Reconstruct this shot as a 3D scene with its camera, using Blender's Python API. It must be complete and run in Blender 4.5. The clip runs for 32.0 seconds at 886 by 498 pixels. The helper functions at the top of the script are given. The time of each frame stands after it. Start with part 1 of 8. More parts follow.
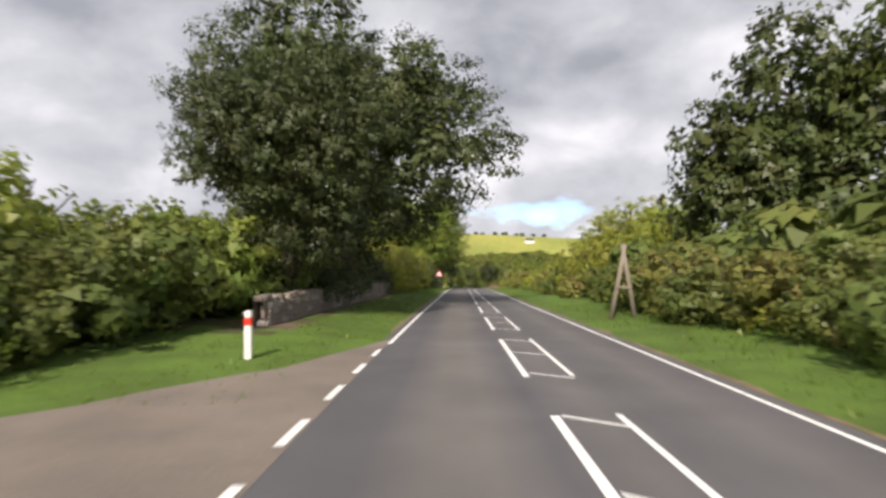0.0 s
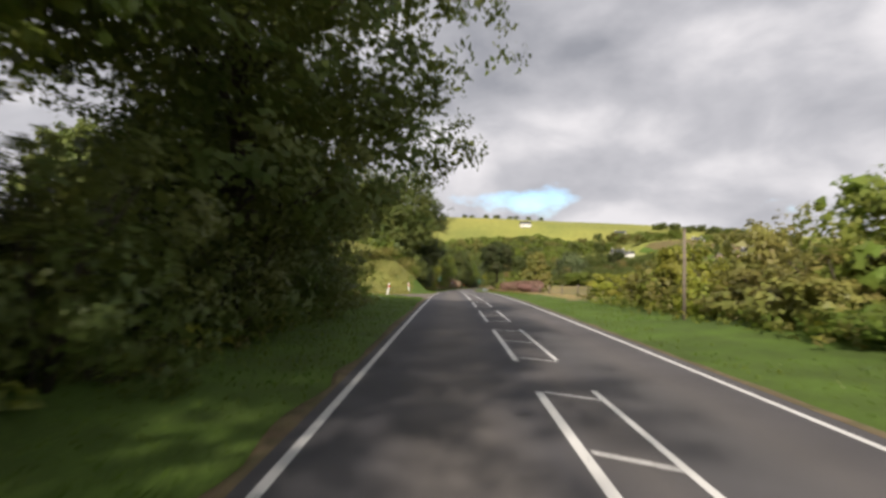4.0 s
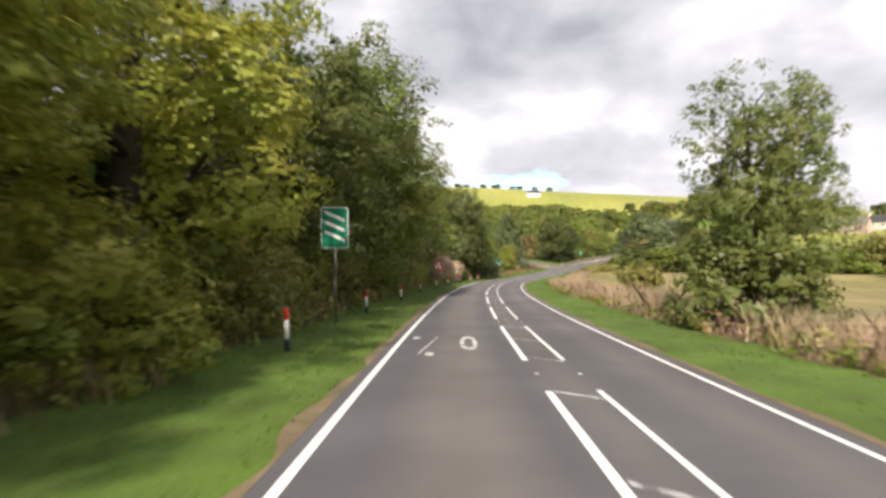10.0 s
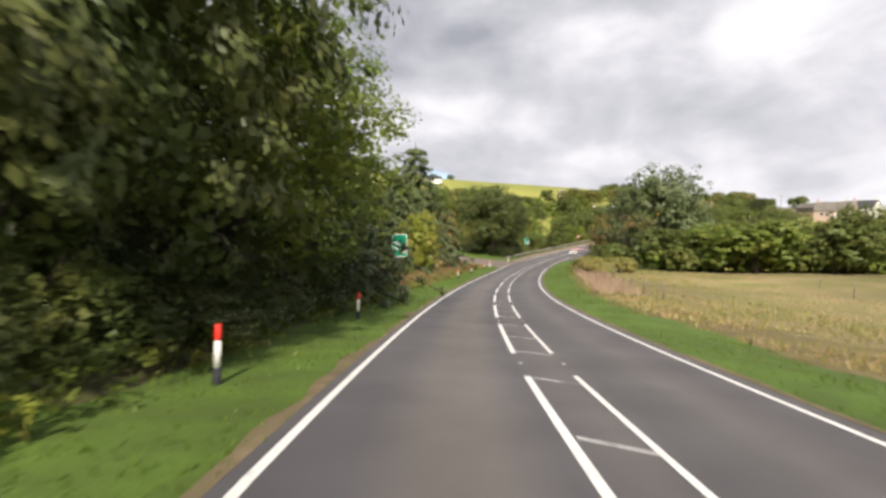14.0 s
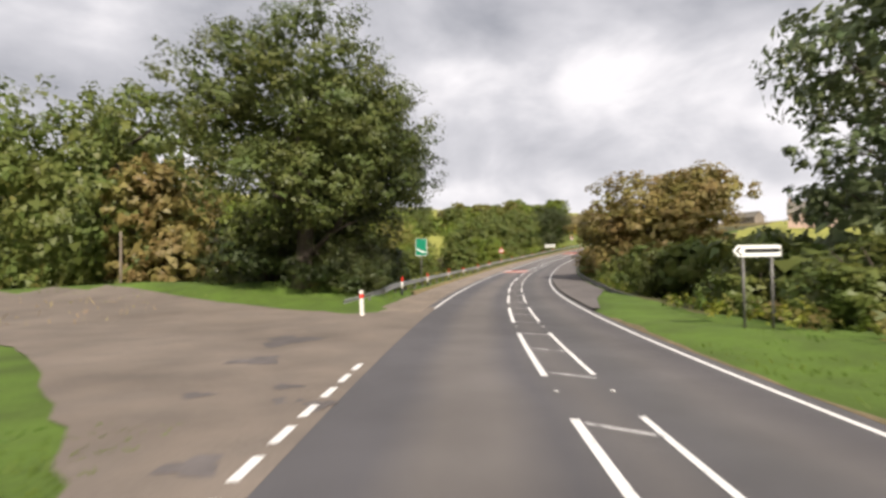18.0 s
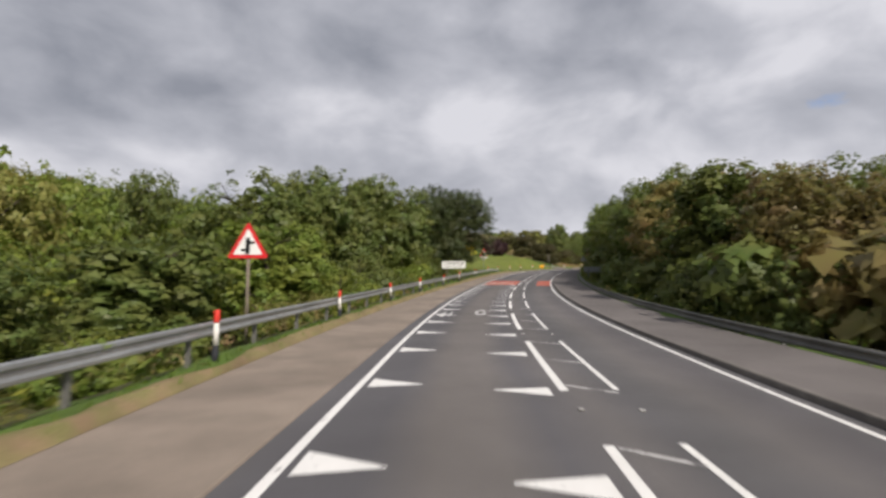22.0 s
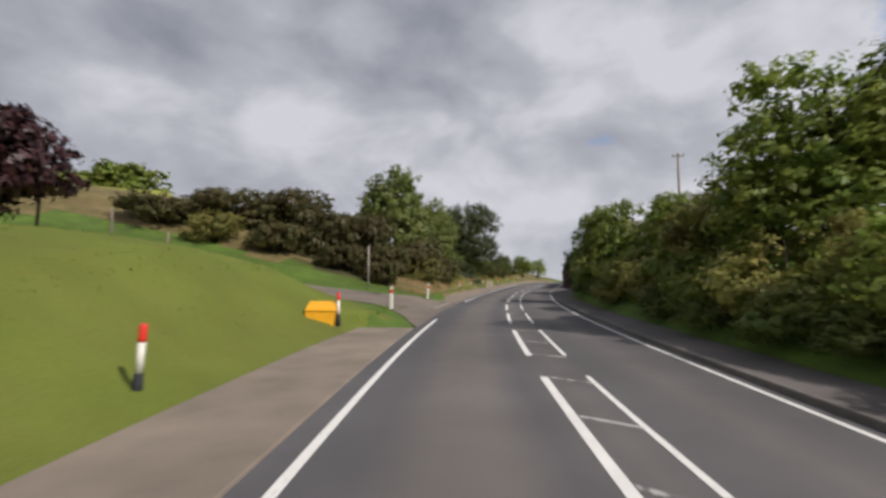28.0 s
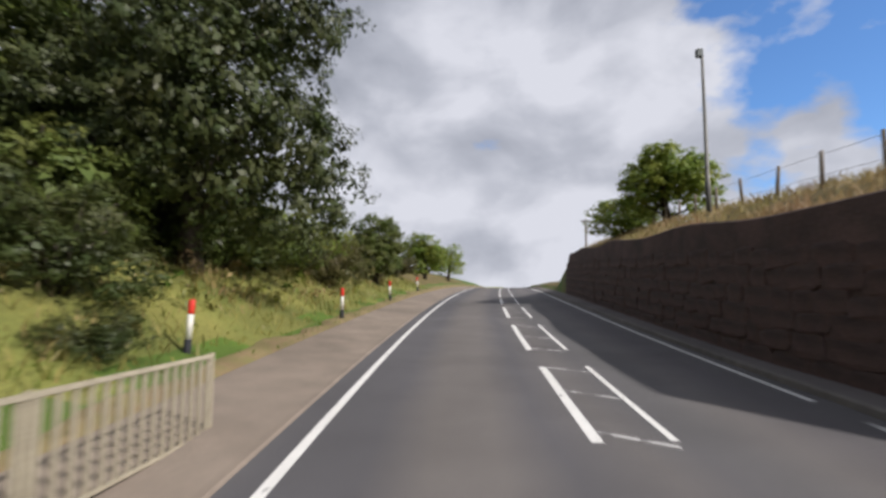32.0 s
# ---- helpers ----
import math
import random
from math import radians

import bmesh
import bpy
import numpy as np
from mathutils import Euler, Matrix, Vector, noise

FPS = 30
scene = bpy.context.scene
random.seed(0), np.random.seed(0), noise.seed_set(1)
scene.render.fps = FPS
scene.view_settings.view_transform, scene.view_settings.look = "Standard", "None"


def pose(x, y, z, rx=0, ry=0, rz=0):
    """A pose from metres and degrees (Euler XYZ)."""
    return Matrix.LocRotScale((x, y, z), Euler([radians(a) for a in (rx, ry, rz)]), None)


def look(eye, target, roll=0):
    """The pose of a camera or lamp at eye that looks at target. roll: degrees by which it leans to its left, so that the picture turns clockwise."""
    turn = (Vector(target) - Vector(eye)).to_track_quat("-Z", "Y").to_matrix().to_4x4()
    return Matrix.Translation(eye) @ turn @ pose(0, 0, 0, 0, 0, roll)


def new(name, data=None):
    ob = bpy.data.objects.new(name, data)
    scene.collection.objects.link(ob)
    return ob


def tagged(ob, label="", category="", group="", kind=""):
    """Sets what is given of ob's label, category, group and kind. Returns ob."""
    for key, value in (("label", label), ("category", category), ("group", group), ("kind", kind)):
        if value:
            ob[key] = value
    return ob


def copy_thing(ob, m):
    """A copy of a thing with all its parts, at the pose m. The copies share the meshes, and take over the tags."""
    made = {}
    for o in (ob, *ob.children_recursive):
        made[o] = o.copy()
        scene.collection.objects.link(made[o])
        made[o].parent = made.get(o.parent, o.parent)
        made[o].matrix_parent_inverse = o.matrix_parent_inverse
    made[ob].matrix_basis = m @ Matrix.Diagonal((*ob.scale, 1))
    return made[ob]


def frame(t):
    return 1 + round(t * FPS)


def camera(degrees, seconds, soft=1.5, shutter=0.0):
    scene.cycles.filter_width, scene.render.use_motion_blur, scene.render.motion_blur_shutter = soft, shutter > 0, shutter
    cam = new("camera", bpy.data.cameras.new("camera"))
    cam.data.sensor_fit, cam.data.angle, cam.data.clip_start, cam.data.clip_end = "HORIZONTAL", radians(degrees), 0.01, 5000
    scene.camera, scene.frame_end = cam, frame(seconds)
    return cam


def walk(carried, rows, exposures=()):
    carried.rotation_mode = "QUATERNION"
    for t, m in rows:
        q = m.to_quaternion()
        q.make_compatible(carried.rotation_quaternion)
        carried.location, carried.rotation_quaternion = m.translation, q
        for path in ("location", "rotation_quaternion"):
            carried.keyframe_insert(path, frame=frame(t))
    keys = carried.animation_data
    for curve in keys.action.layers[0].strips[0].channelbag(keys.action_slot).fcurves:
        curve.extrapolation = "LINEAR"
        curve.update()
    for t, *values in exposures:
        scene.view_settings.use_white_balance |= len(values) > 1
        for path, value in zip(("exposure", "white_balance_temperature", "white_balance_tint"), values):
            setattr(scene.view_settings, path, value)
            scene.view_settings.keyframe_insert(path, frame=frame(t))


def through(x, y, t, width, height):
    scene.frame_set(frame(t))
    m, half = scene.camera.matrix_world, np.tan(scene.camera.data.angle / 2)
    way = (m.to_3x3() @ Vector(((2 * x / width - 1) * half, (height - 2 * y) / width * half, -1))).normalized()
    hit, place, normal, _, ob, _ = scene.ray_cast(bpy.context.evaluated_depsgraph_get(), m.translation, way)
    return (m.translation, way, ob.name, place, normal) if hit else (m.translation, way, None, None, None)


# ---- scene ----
# -- plan of the road: bend (degrees) and slope (degrees) along it, metres
HEAD = [(-80, 5.9), (-20, 5.9), (0, 5.3), (20, 4.6), (40, 4.2), (60, 4.2), (80, 3.9), (100, 3.9), (120, 3.9), (140, 3.9),
        (160, 3.7), (180, 3.7), (200, 3.5), (220, 2.8), (240, 1.6), (260, -0.4), (280, -3.4), (300, -6.7), (320, -10), (340,
        -13.1), (360, -16.5), (380, -19.8), (400, -23.3), (420, -27.1), (440, -30.7), (460, -33.7), (480, -36.7), (500,
        -40.5), (520, -44.3), (540, -47.6), (560, -50.4), (580, -53.6), (600, -57.1), (620, -60.8), (640, -64.6), (660,
        -67.7), (680, -70.8), (700, -72.4), (720, -73.5), (740, -74), (880, -74)]
SLOPE = [(-80, -1.6), (-20, -1.6), (0, -1.8), (20, -2.1), (40, -2.2), (60, -2.2), (80, -2.6), (100, -2.9), (120, -3.3), (140,
        -3.9), (160, -4.5), (180, -4.9), (200, -4.8), (220, -4.6), (240, -4.5), (260, -4.2), (280, -4.1), (300, -4.4), (320,
        -4.3), (340, -3.6), (360, -2.6), (380, -1.5), (400, -0.7), (420, 0.1), (440, 0.6), (460, 1.3), (480, 2.2), (500,
        2.7), (520, 3.3), (540, 4), (560, 3.9), (580, 3.5), (600, 3), (620, 2.7), (640, 3), (660, 3.3), (680, 3.7), (700, 3),
        (720, 2.3), (740, 1.6), (880, 0)]
S0, S1 = -80, 880


def smooth(table, x):
    a = np.array(table, float)
    y = np.interp(x, a[:, 0], a[:, 1])
    k = np.hanning(13)
    return np.convolve(np.pad(y, 6, mode="edge"), k / k.sum(), "valid")


ST = np.arange(S0, S1 + 1.0)
HD = np.radians(smooth(HEAD, ST))
GR = np.radians(smooth(SLOPE, ST))
RX = np.concatenate([[0], np.cumsum(-np.sin(HD[:-1]))])
RY = np.concatenate([[0], np.cumsum(np.cos(HD[:-1]))])
RZ = np.concatenate([[0], np.cumsum(np.tan(GR[:-1]))])
RX, RY, RZ = RX - RX[-S0], RY - RY[-S0], RZ - RZ[-S0]


def at(s, u=0.0, dz=0.0):
    """The place s metres along the road, u to the right of its line and dz above it."""
    x, y, z, a = (np.interp(s, ST, v) for v in (RX, RY, RZ, HD))
    return Vector((x + u * np.cos(a), y + u * np.sin(a), z + dz))


def heading(s):
    return float(np.degrees(np.interp(s, ST, HD)))
# -- end of plan
cam = camera(78.96, 32.0, soft=3.0, shutter=0.2)
PATH = [
    (0, pose(0, 0, 2, 90.81, 0.15, 6.15)),
    (0.5, pose(-1.003, 11.198, 1.631, 90.24, 0.3, 5.82)),
    (1, pose(-1.931, 22.403, 1.231, 90.42, 0.64, 5.53)),
    (1.5, pose(-2.803, 33.612, 0.811, 90.29, -0.53, 4.99)),
    (2, pose(-3.635, 44.825, 0.381, 90.17, -0.37, 4.76)),
    (2.5, pose(-4.459, 56.038, -0.051, 90.38, -0.07, 4.66)),
    (3, pose(-5.275, 67.252, -0.492, 90.21, -0.07, 4.82)),
    (3.5, pose(-6.062, 78.468, -0.973, 89.73, 0.09, 4.8)),
    (4.2, pose(-7.132, 94.147, -1.712, 89.51, 0.06, 4.75)),
    (4.9, pose(-8.197, 109.774, -2.517, 89.24, 0.03, 4.72)),
    (5.5, pose(-9.107, 123.128, -3.272, 88.95, 0, 4.7)),
    (6, pose(-9.864, 134.226, -3.963, 88.81, 0.09, 4.71)),
    (6.5, pose(-10.616, 145.299, -4.718, 88.24, -0.74, 4.68)),
    (7, pose(-11.348, 156.346, -5.535, 87.97, -0.09, 4.61)),
    (7.5, pose(-12.063, 167.371, -6.41, 87.81, -0.11, 4.51)),
    (8, pose(-12.774, 178.374, -7.327, 87.48, 0.01, 4.62)),
    (8.5, pose(-13.477, 189.358, -8.266, 87.38, -0.03, 4.58)),
    (9, pose(-14.157, 200.321, -9.193, 87.45, -0.06, 4.47)),
    (9.5, pose(-14.787, 211.266, -10.102, 87.63, 0.18, 4.19)),
    (10, pose(-15.341, 222.194, -10.989, 87.81, 0.01, 3.71)),
    (10.5, pose(-15.786, 233.098, -11.86, 87.73, -0.1, 2.82)),
    (11, pose(-16.099, 243.97, -12.715, 87.85, 0.51, 1.98)),
    (11.5, pose(-16.223, 254.809, -13.541, 87.84, 0.51, 0.94)),
    (12, pose(-16.126, 265.61, -14.337, 87.96, -0.63, -0.45)),
    (12.5, pose(-15.74, 276.369, -15.117, 88.03, -1.12, -2.06)),
    (13, pose(-15.046, 287.074, -15.895, 87.96, -0.88, -4.09)),
    (13.5, pose(-14.027, 297.726, -16.697, 87.8, -0.36, -5.84)),
    (14, pose(-12.684, 308.321, -17.514, 87.76, -0.64, -7.57)),
    (14.5, pose(-11.018, 318.85, -18.321, 88.11, -0.38, -9.12)),
    (15.2, pose(-8.17, 333.466, -19.379, 88.62, -0.13, -11.48)),
    (15.8, pose(-5.261, 345.867, -20.17, 89.18, 0.08, -13.6)),
    (16.5, pose(-1.284, 360.185, -20.919, 89.95, 0.33, -16.16)),
    (17, pose(1.936, 370.302, -21.33, 90.55, 0.44, -17.79)),
    (17.5, pose(5.462, 380.308, -21.634, 91.33, 0.71, -19.7)),
    (18, pose(9.297, 390.177, -21.85, 91.43, 0.86, -21.18)),
    (18.5, pose(13.443, 399.896, -21.988, 91.76, 0.14, -23.25)),
    (19, pose(17.912, 409.447, -22.048, 92.47, 0.22, -25.11)),
    (19.5, pose(22.697, 418.813, -22.035, 92.89, 1.03, -27.25)),
    (20, pose(27.775, 427.985, -21.969, 93.02, 0.96, -29.09)),
    (20.5, pose(33.124, 436.962, -21.852, 93.15, 0.2, -30.67)),
    (21, pose(38.704, 445.757, -21.671, 93.6, 0.06, -32.1)),
    (21.5, pose(44.491, 454.353, -21.421, 94.41, -0.56, -33.68)),
    (22, pose(50.465, 462.728, -21.091, 94.62, -0.16, -35.26)),
    (22.5, pose(56.633, 470.87, -20.691, 95.29, -0.28, -37.26)),
    (23, pose(63.023, 478.744, -20.246, 95.23, -0.23, -39.19)),
    (23.5, pose(69.601, 486.317, -19.759, 95.53, -0.14, -41.19)),
    (24, pose(76.327, 493.562, -19.228, 95.66, -1.08, -42.9)),
    (24.5, pose(83.173, 500.49, -18.653, 96.2, -1.32, -44.73)),
    (25, pose(90.107, 507.123, -18.029, 96.36, -0.16, -46.1)),
    (25.5, pose(97.106, 513.472, -17.375, 96.56, -0.27, -47.74)),
    (26.2, pose(106.963, 521.928, -16.481, 96.38, -0.14, -49.58)),
    (26.8, pose(115.456, 528.769, -15.756, 96.1, -0.02, -51.32)),
    (27.5, pose(125.408, 536.264, -14.978, 95.74, 0.11, -53.37)),
    (28, pose(132.538, 541.292, -14.471, 95.69, -0.31, -54.71)),
    (28.5, pose(139.72, 546.076, -14.002, 95.56, -0.07, -56.17)),
    (29, pose(146.986, 550.639, -13.561, 95.38, 0.46, -57.78)),
    (29.5, pose(154.335, 554.974, -13.143, 95.35, 0.46, -59.46)),
    (30, pose(161.758, 559.082, -12.736, 94.87, 0, -61.16)),
    (30.5, pose(169.251, 562.958, -12.317, 95.12, -0.02, -62.77)),
    (31, pose(176.803, 566.605, -11.882, 95.63, 0.07, -64.34)),
    (31.5, pose(184.398, 570.049, -11.43, 95.42, 0.67, -65.48)),
    (32, pose(192.024, 573.303, -10.964, 95.58, -0.15, -66.72)),
]
walk(cam, PATH, exposures=[(0, 0.45, 6550, 14), (0.6, 0.4, 6600, 14), (1, 0.4, 6600, 14), (2, 1.0, 6650, 14), (3, 0.45, 6650, 14), (5.5, 0.12, 6600, 14), (6, 0.12, 6600, 14), (7, 0.02, 6600, 14), (8, 0.12, 6600, 14), (9, 0.68, 6600, 14), (10, 0.72, 6650, 14), (11, 0.4, 6600, 14), (12, 0.52, 6600, 14), (13, 0.42, 6600, 14), (14, 0.5, 6600, 14), (17, 0.24, 6600, 14), (18, 0.46, 6650, 14), (19, 0.35, 6550, 14), (20, 0.2, 6400, 14), (21, 0.02, 6350, 14), (23, -0.04, 6350, 14), (24, 0.14, 6400, 14), (25.4, 0.16, 6400, 14), (27.6, -0.2, 6300, 14), (29, -0.08, 6250, 14), (31, 0.03, 6150, 14), (32, 0.0, 6150, 14)])

# -- world, sun --
world = bpy.data.worlds.new("sky")
scene.world = world
world.use_nodes = True
nt = world.node_tree
nt.nodes.clear()


def wn(kind, **kw):
    n = nt.nodes.new(kind)
    for k, v in kw.items():
        n.inputs[k].default_value = v
    return n


SUN_EL, SUN_AZ = radians(39), radians(187)      # azimuth clockwise from +y
w_out = wn("ShaderNodeOutputWorld")
w_sky = wn("ShaderNodeTexSky")
w_sky.sky_type = "NISHITA"
w_sky.sun_disc = False
w_sky.dust_density, w_sky.ozone_density = 0.0, 4.0
w_sky.sun_elevation, w_sky.sun_rotation = SUN_EL, SUN_AZ
w_blue = wn("ShaderNodeBackground", Strength=0.15)
w_deep = nt.nodes.new("ShaderNodeMix")
w_deep.data_type, w_deep.blend_type = "RGBA", "MULTIPLY"
w_deep.inputs[0].default_value = 1.0
w_deep.inputs[7].default_value = (0.78, 0.95, 1.08, 1)
nt.links.new(w_sky.outputs[0], w_deep.inputs[6])
nt.links.new(w_deep.outputs[2], w_blue.inputs[0])
w_tc = wn("ShaderNodeTexCoord")
w_sep = wn("ShaderNodeSeparateXYZ")
nt.links.new(w_tc.outputs["Generated"], w_sep.inputs[0])


def wmath(op, a, b=None, c=None, clamp=False):
    n = nt.nodes.new("ShaderNodeMath")
    n.operation, n.use_clamp = op, clamp
    for k, v in enumerate((a, b, c)):
        if v is None:
            continue
        if isinstance(v, (int, float)):
            n.inputs[k].default_value = v
        else:
            nt.links.new(v, n.inputs[k])
    return n.outputs[0]


def wdot(d):
    """How far a direction of the sky lies towards d, from 0 to 1."""
    n = nt.nodes.new("ShaderNodeVectorMath")
    n.operation = "DOT_PRODUCT"
    nt.links.new(w_tc.outputs["Generated"], n.inputs[0])
    n.inputs[1].default_value = Vector(d).normalized()
    return wmath("MAXIMUM", n.outputs["Value"], 0.0)


w_map = wn("ShaderNodeMapping")
w_map.inputs["Location"].default_value = (3.1, 7.4, 1.3)
w_map.inputs["Scale"].default_value = (1, 1, 1.75)
nt.links.new(w_tc.outputs["Generated"], w_map.inputs[0])
w_n1 = wn("ShaderNodeTexNoise", Scale=2.6, Detail=10.0, Roughness=0.5, Distortion=0.0)
nt.links.new(w_map.outputs[0], w_n1.inputs["Vector"])
w_n2 = wn("ShaderNodeTexNoise", Scale=4.6, Detail=10.0, Roughness=0.49, Distortion=0.2)
nt.links.new(w_map.outputs[0], w_n2.inputs["Vector"])
east = wmath("POWER", wdot((1.0, -0.32, 0.30)), 16.0)
low = wmath("MULTIPLY", wmath("SUBTRACT", w_sep.outputs[2], 0.085), 17.0)
low = wmath("SUBTRACT", 1.0, wmath("MULTIPLY", low, low), clamp=True)
north = wmath("MULTIPLY", low, wmath("POWER", wdot((0.12, 1.0, 0.0)), 9.0))
cover = wmath("SUBTRACT", w_n1.outputs[0], wmath("MULTIPLY_ADD", east, 0.32, wmath("MULTIPLY", north, 0.2)))
w_cov = nt.nodes.new("ShaderNodeValToRGB")
w_cov.color_ramp.elements[0].position, w_cov.color_ramp.elements[1].position = 0.25, 0.31
nt.links.new(cover, w_cov.inputs[0])
# clouds are whiter towards the sun, by the open blue and low down, greyer overhead
height = wmath("MAXIMUM", w_sep.outputs[2], 0.0)
glow = wmath("POWER", wdot((math.sin(SUN_AZ), math.cos(SUN_AZ), math.tan(SUN_EL))), 2.0)
tone = wmath("MULTIPLY_ADD", height, 0.32, w_n2.outputs[0])
tone = wmath("SUBTRACT", tone, wmath("MULTIPLY", glow, 0.30))
tone = wmath("SUBTRACT", tone, wmath("MULTIPLY", wmath("POWER", wdot((1.0, 0.1, 0.3)), 6.0), 0.14))
w_shade = nt.nodes.new("ShaderNodeValToRGB")
r = w_shade.color_ramp
r.elements[0].position, r.elements[0].color = 0.37, (0.82, 0.825, 0.845, 1)
r.elements[1].position, r.elements[1].color = 0.80, (0.33, 0.35, 0.39, 1)
e = r.elements.new(0.54)
e.color = (0.57, 0.585, 0.62, 1)
nt.links.new(tone, w_shade.inputs[0])
w_cloud = wn("ShaderNodeBackground", Strength=0.88)
nt.links.new(w_shade.outputs[0], w_cloud.inputs[0])
w_mix = wn("ShaderNodeMixShader")
nt.links.new(w_cov.outputs[0], w_mix.inputs[0])
nt.links.new(w_blue.outputs[0], w_mix.inputs[1])
nt.links.new(w_cloud.outputs[0], w_mix.inputs[2])
nt.links.new(w_mix.outputs[0], w_out.inputs[0])

sun = new("sun", bpy.data.lights.new("sun", "SUN"))
sun.data.energy, sun.data.angle, sun.data.color = 4.8, radians(2.0), (1.0, 0.93, 0.82)
sun.matrix_world = look((math.sin(SUN_AZ) * math.cos(SUN_EL) * 100, math.cos(SUN_AZ) * math.cos(SUN_EL) * 100,
                         math.sin(SUN_EL) * 100), (0, 0, 0))


# -- materials --
def material(name, colour, rough=0.8, metal=0.0, vary=0.25, scale=2.0, fine=40.0, bump=0.2, colour2=None, spec=0.3,
             second_scale=0.35):
    """A surface with a base colour broken at two scales and a fine relief, in object space metres."""
    m = bpy.data.materials.new(name)
    m.use_nodes = True
    t = m.node_tree
    p = t.nodes["Principled BSDF"]
    p.inputs["Roughness"].default_value, p.inputs["Metallic"].default_value = rough, metal
    p.inputs["Specular IOR Level"].default_value = spec
    tc = t.nodes.new("ShaderNodeTexCoord")
    n1 = t.nodes.new("ShaderNodeTexNoise")
    n1.inputs["Scale"].default_value, n1.inputs["Detail"].default_value = scale, 6
    n2 = t.nodes.new("ShaderNodeTexNoise")
    n2.inputs["Scale"].default_value, n2.inputs["Detail"].default_value = fine, 4
    n3 = t.nodes.new("ShaderNodeTexNoise")
    n3.inputs["Scale"].default_value, n3.inputs["Detail"].default_value = second_scale, 3
    for n in (n1, n2, n3):
        t.links.new(tc.outputs["Object"], n.inputs["Vector"])
    c2 = colour2 or tuple(c * 0.55 for c in colour)
    ramp = t.nodes.new("ShaderNodeValToRGB")
    ramp.color_ramp.elements[0].position, ramp.color_ramp.elements[1].position = 0.3, 0.7
    ramp.color_ramp.elements[0].color = (*[a + (b - a) * vary * 2 for a, b in zip(colour, c2)], 1)
    ramp.color_ramp.elements[1].color = (*colour, 1)
    t.links.new(n1.outputs[0], ramp.inputs[0])
    mix = t.nodes.new("ShaderNodeMix")
    mix.data_type, mix.blend_type = "RGBA", "OVERLAY"
    mix.inputs[0].default_value = min(1.0, vary * 1.6)
    t.links.new(ramp.outputs[0], mix.inputs[6])
    t.links.new(n2.outputs[0], mix.inputs[7])
    mix2 = t.nodes.new("ShaderNodeMix")
    mix2.data_type, mix2.blend_type = "RGBA", "OVERLAY"
    mix2.inputs[0].default_value = min(1.0, vary * 1.4)
    t.links.new(mix.outputs[2], mix2.inputs[6])
    t.links.new(n3.outputs[0], mix2.inputs[7])
    t.links.new(mix2.outputs[2], p.inputs["Base Color"])
    if bump:
        b = t.nodes.new("ShaderNodeBump")
        b.inputs["Strength"].default_value, b.inputs["Distance"].default_value = bump, 0.02
        t.links.new(n2.outputs[0], b.inputs["Height"])
        t.links.new(b.outputs[0], p.inputs["Normal"])
    return m


def leaf_material(name, a, b, c=None, through=0.45, k=1.2):
    """Leaves: each island takes a tone between two or three greens, and lets some light through."""
    a, c = (tuple(x + (y - x) * .45 for x, y in zip(q, b)) if q else None for q in (a, c))
    a, b, c = (tuple(x * k for x in q) if q else None for q in (a, b, c))
    m = bpy.data.materials.new(name)
    m.use_nodes = True
    t = m.node_tree
    p = t.nodes["Principled BSDF"]
    p.inputs["Roughness"].default_value = 0.48
    p.inputs["Specular IOR Level"].default_value = 0.35
    g = t.nodes.new("ShaderNodeNewGeometry")
    info = t.nodes.new("ShaderNodeObjectInfo")
    ramp = t.nodes.new("ShaderNodeValToRGB")
    ramp.color_ramp.elements[0].color, ramp.color_ramp.elements[1].color = (*a, 1), (*b, 1)
    if c:
        e = ramp.color_ramp.elements.new(0.9)
        e.color = (*b, 1)
        ramp.color_ramp.elements[2].color = (*c, 1)
    t.links.new(g.outputs["Random Per Island"], ramp.inputs[0])
    hsv = t.nodes.new("ShaderNodeHueSaturation")
    mr = t.nodes.new("ShaderNodeMapRange")
    mr.inputs["To Min"].default_value, mr.inputs["To Max"].default_value = 0.85, 1.2
    t.links.new(info.outputs["Random"], mr.inputs["Value"])
    t.links.new(mr.outputs[0], hsv.inputs["Value"])
    tc = t.nodes.new("ShaderNodeTexCoord")
    n = t.nodes.new("ShaderNodeTexNoise")
    n.inputs["Scale"].default_value, n.inputs["Detail"].default_value = 0.5, 3
    t.links.new(tc.outputs["Object"], n.inputs["Vector"])
    hr = t.nodes.new("ShaderNodeMapRange")
    hr.inputs["From Min"].default_value, hr.inputs["From Max"].default_value = 0.3, 0.7
    hr.inputs["To Min"].default_value, hr.inputs["To Max"].default_value = 0.47, 0.53
    t.links.new(n.outputs[0], hr.inputs["Value"])
    t.links.new(hr.outputs[0], hsv.inputs["Hue"])
    t.links.new(ramp.outputs[0], hsv.inputs["Color"])
    t.links.new(hsv.outputs[0], p.inputs["Base Color"])
    tr = t.nodes.new("ShaderNodeBsdfTranslucent")
    t.links.new(hsv.outputs[0], tr.inputs[0])
    mx = t.nodes.new("ShaderNodeMixShader")
    mx.inputs[0].default_value = through
    t.links.new(p.outputs[0], mx.inputs[1])
    t.links.new(tr.outputs[0], mx.inputs[2])
    t.links.new(mx.outputs[0], t.nodes["Material Output"].inputs[0])
    return m


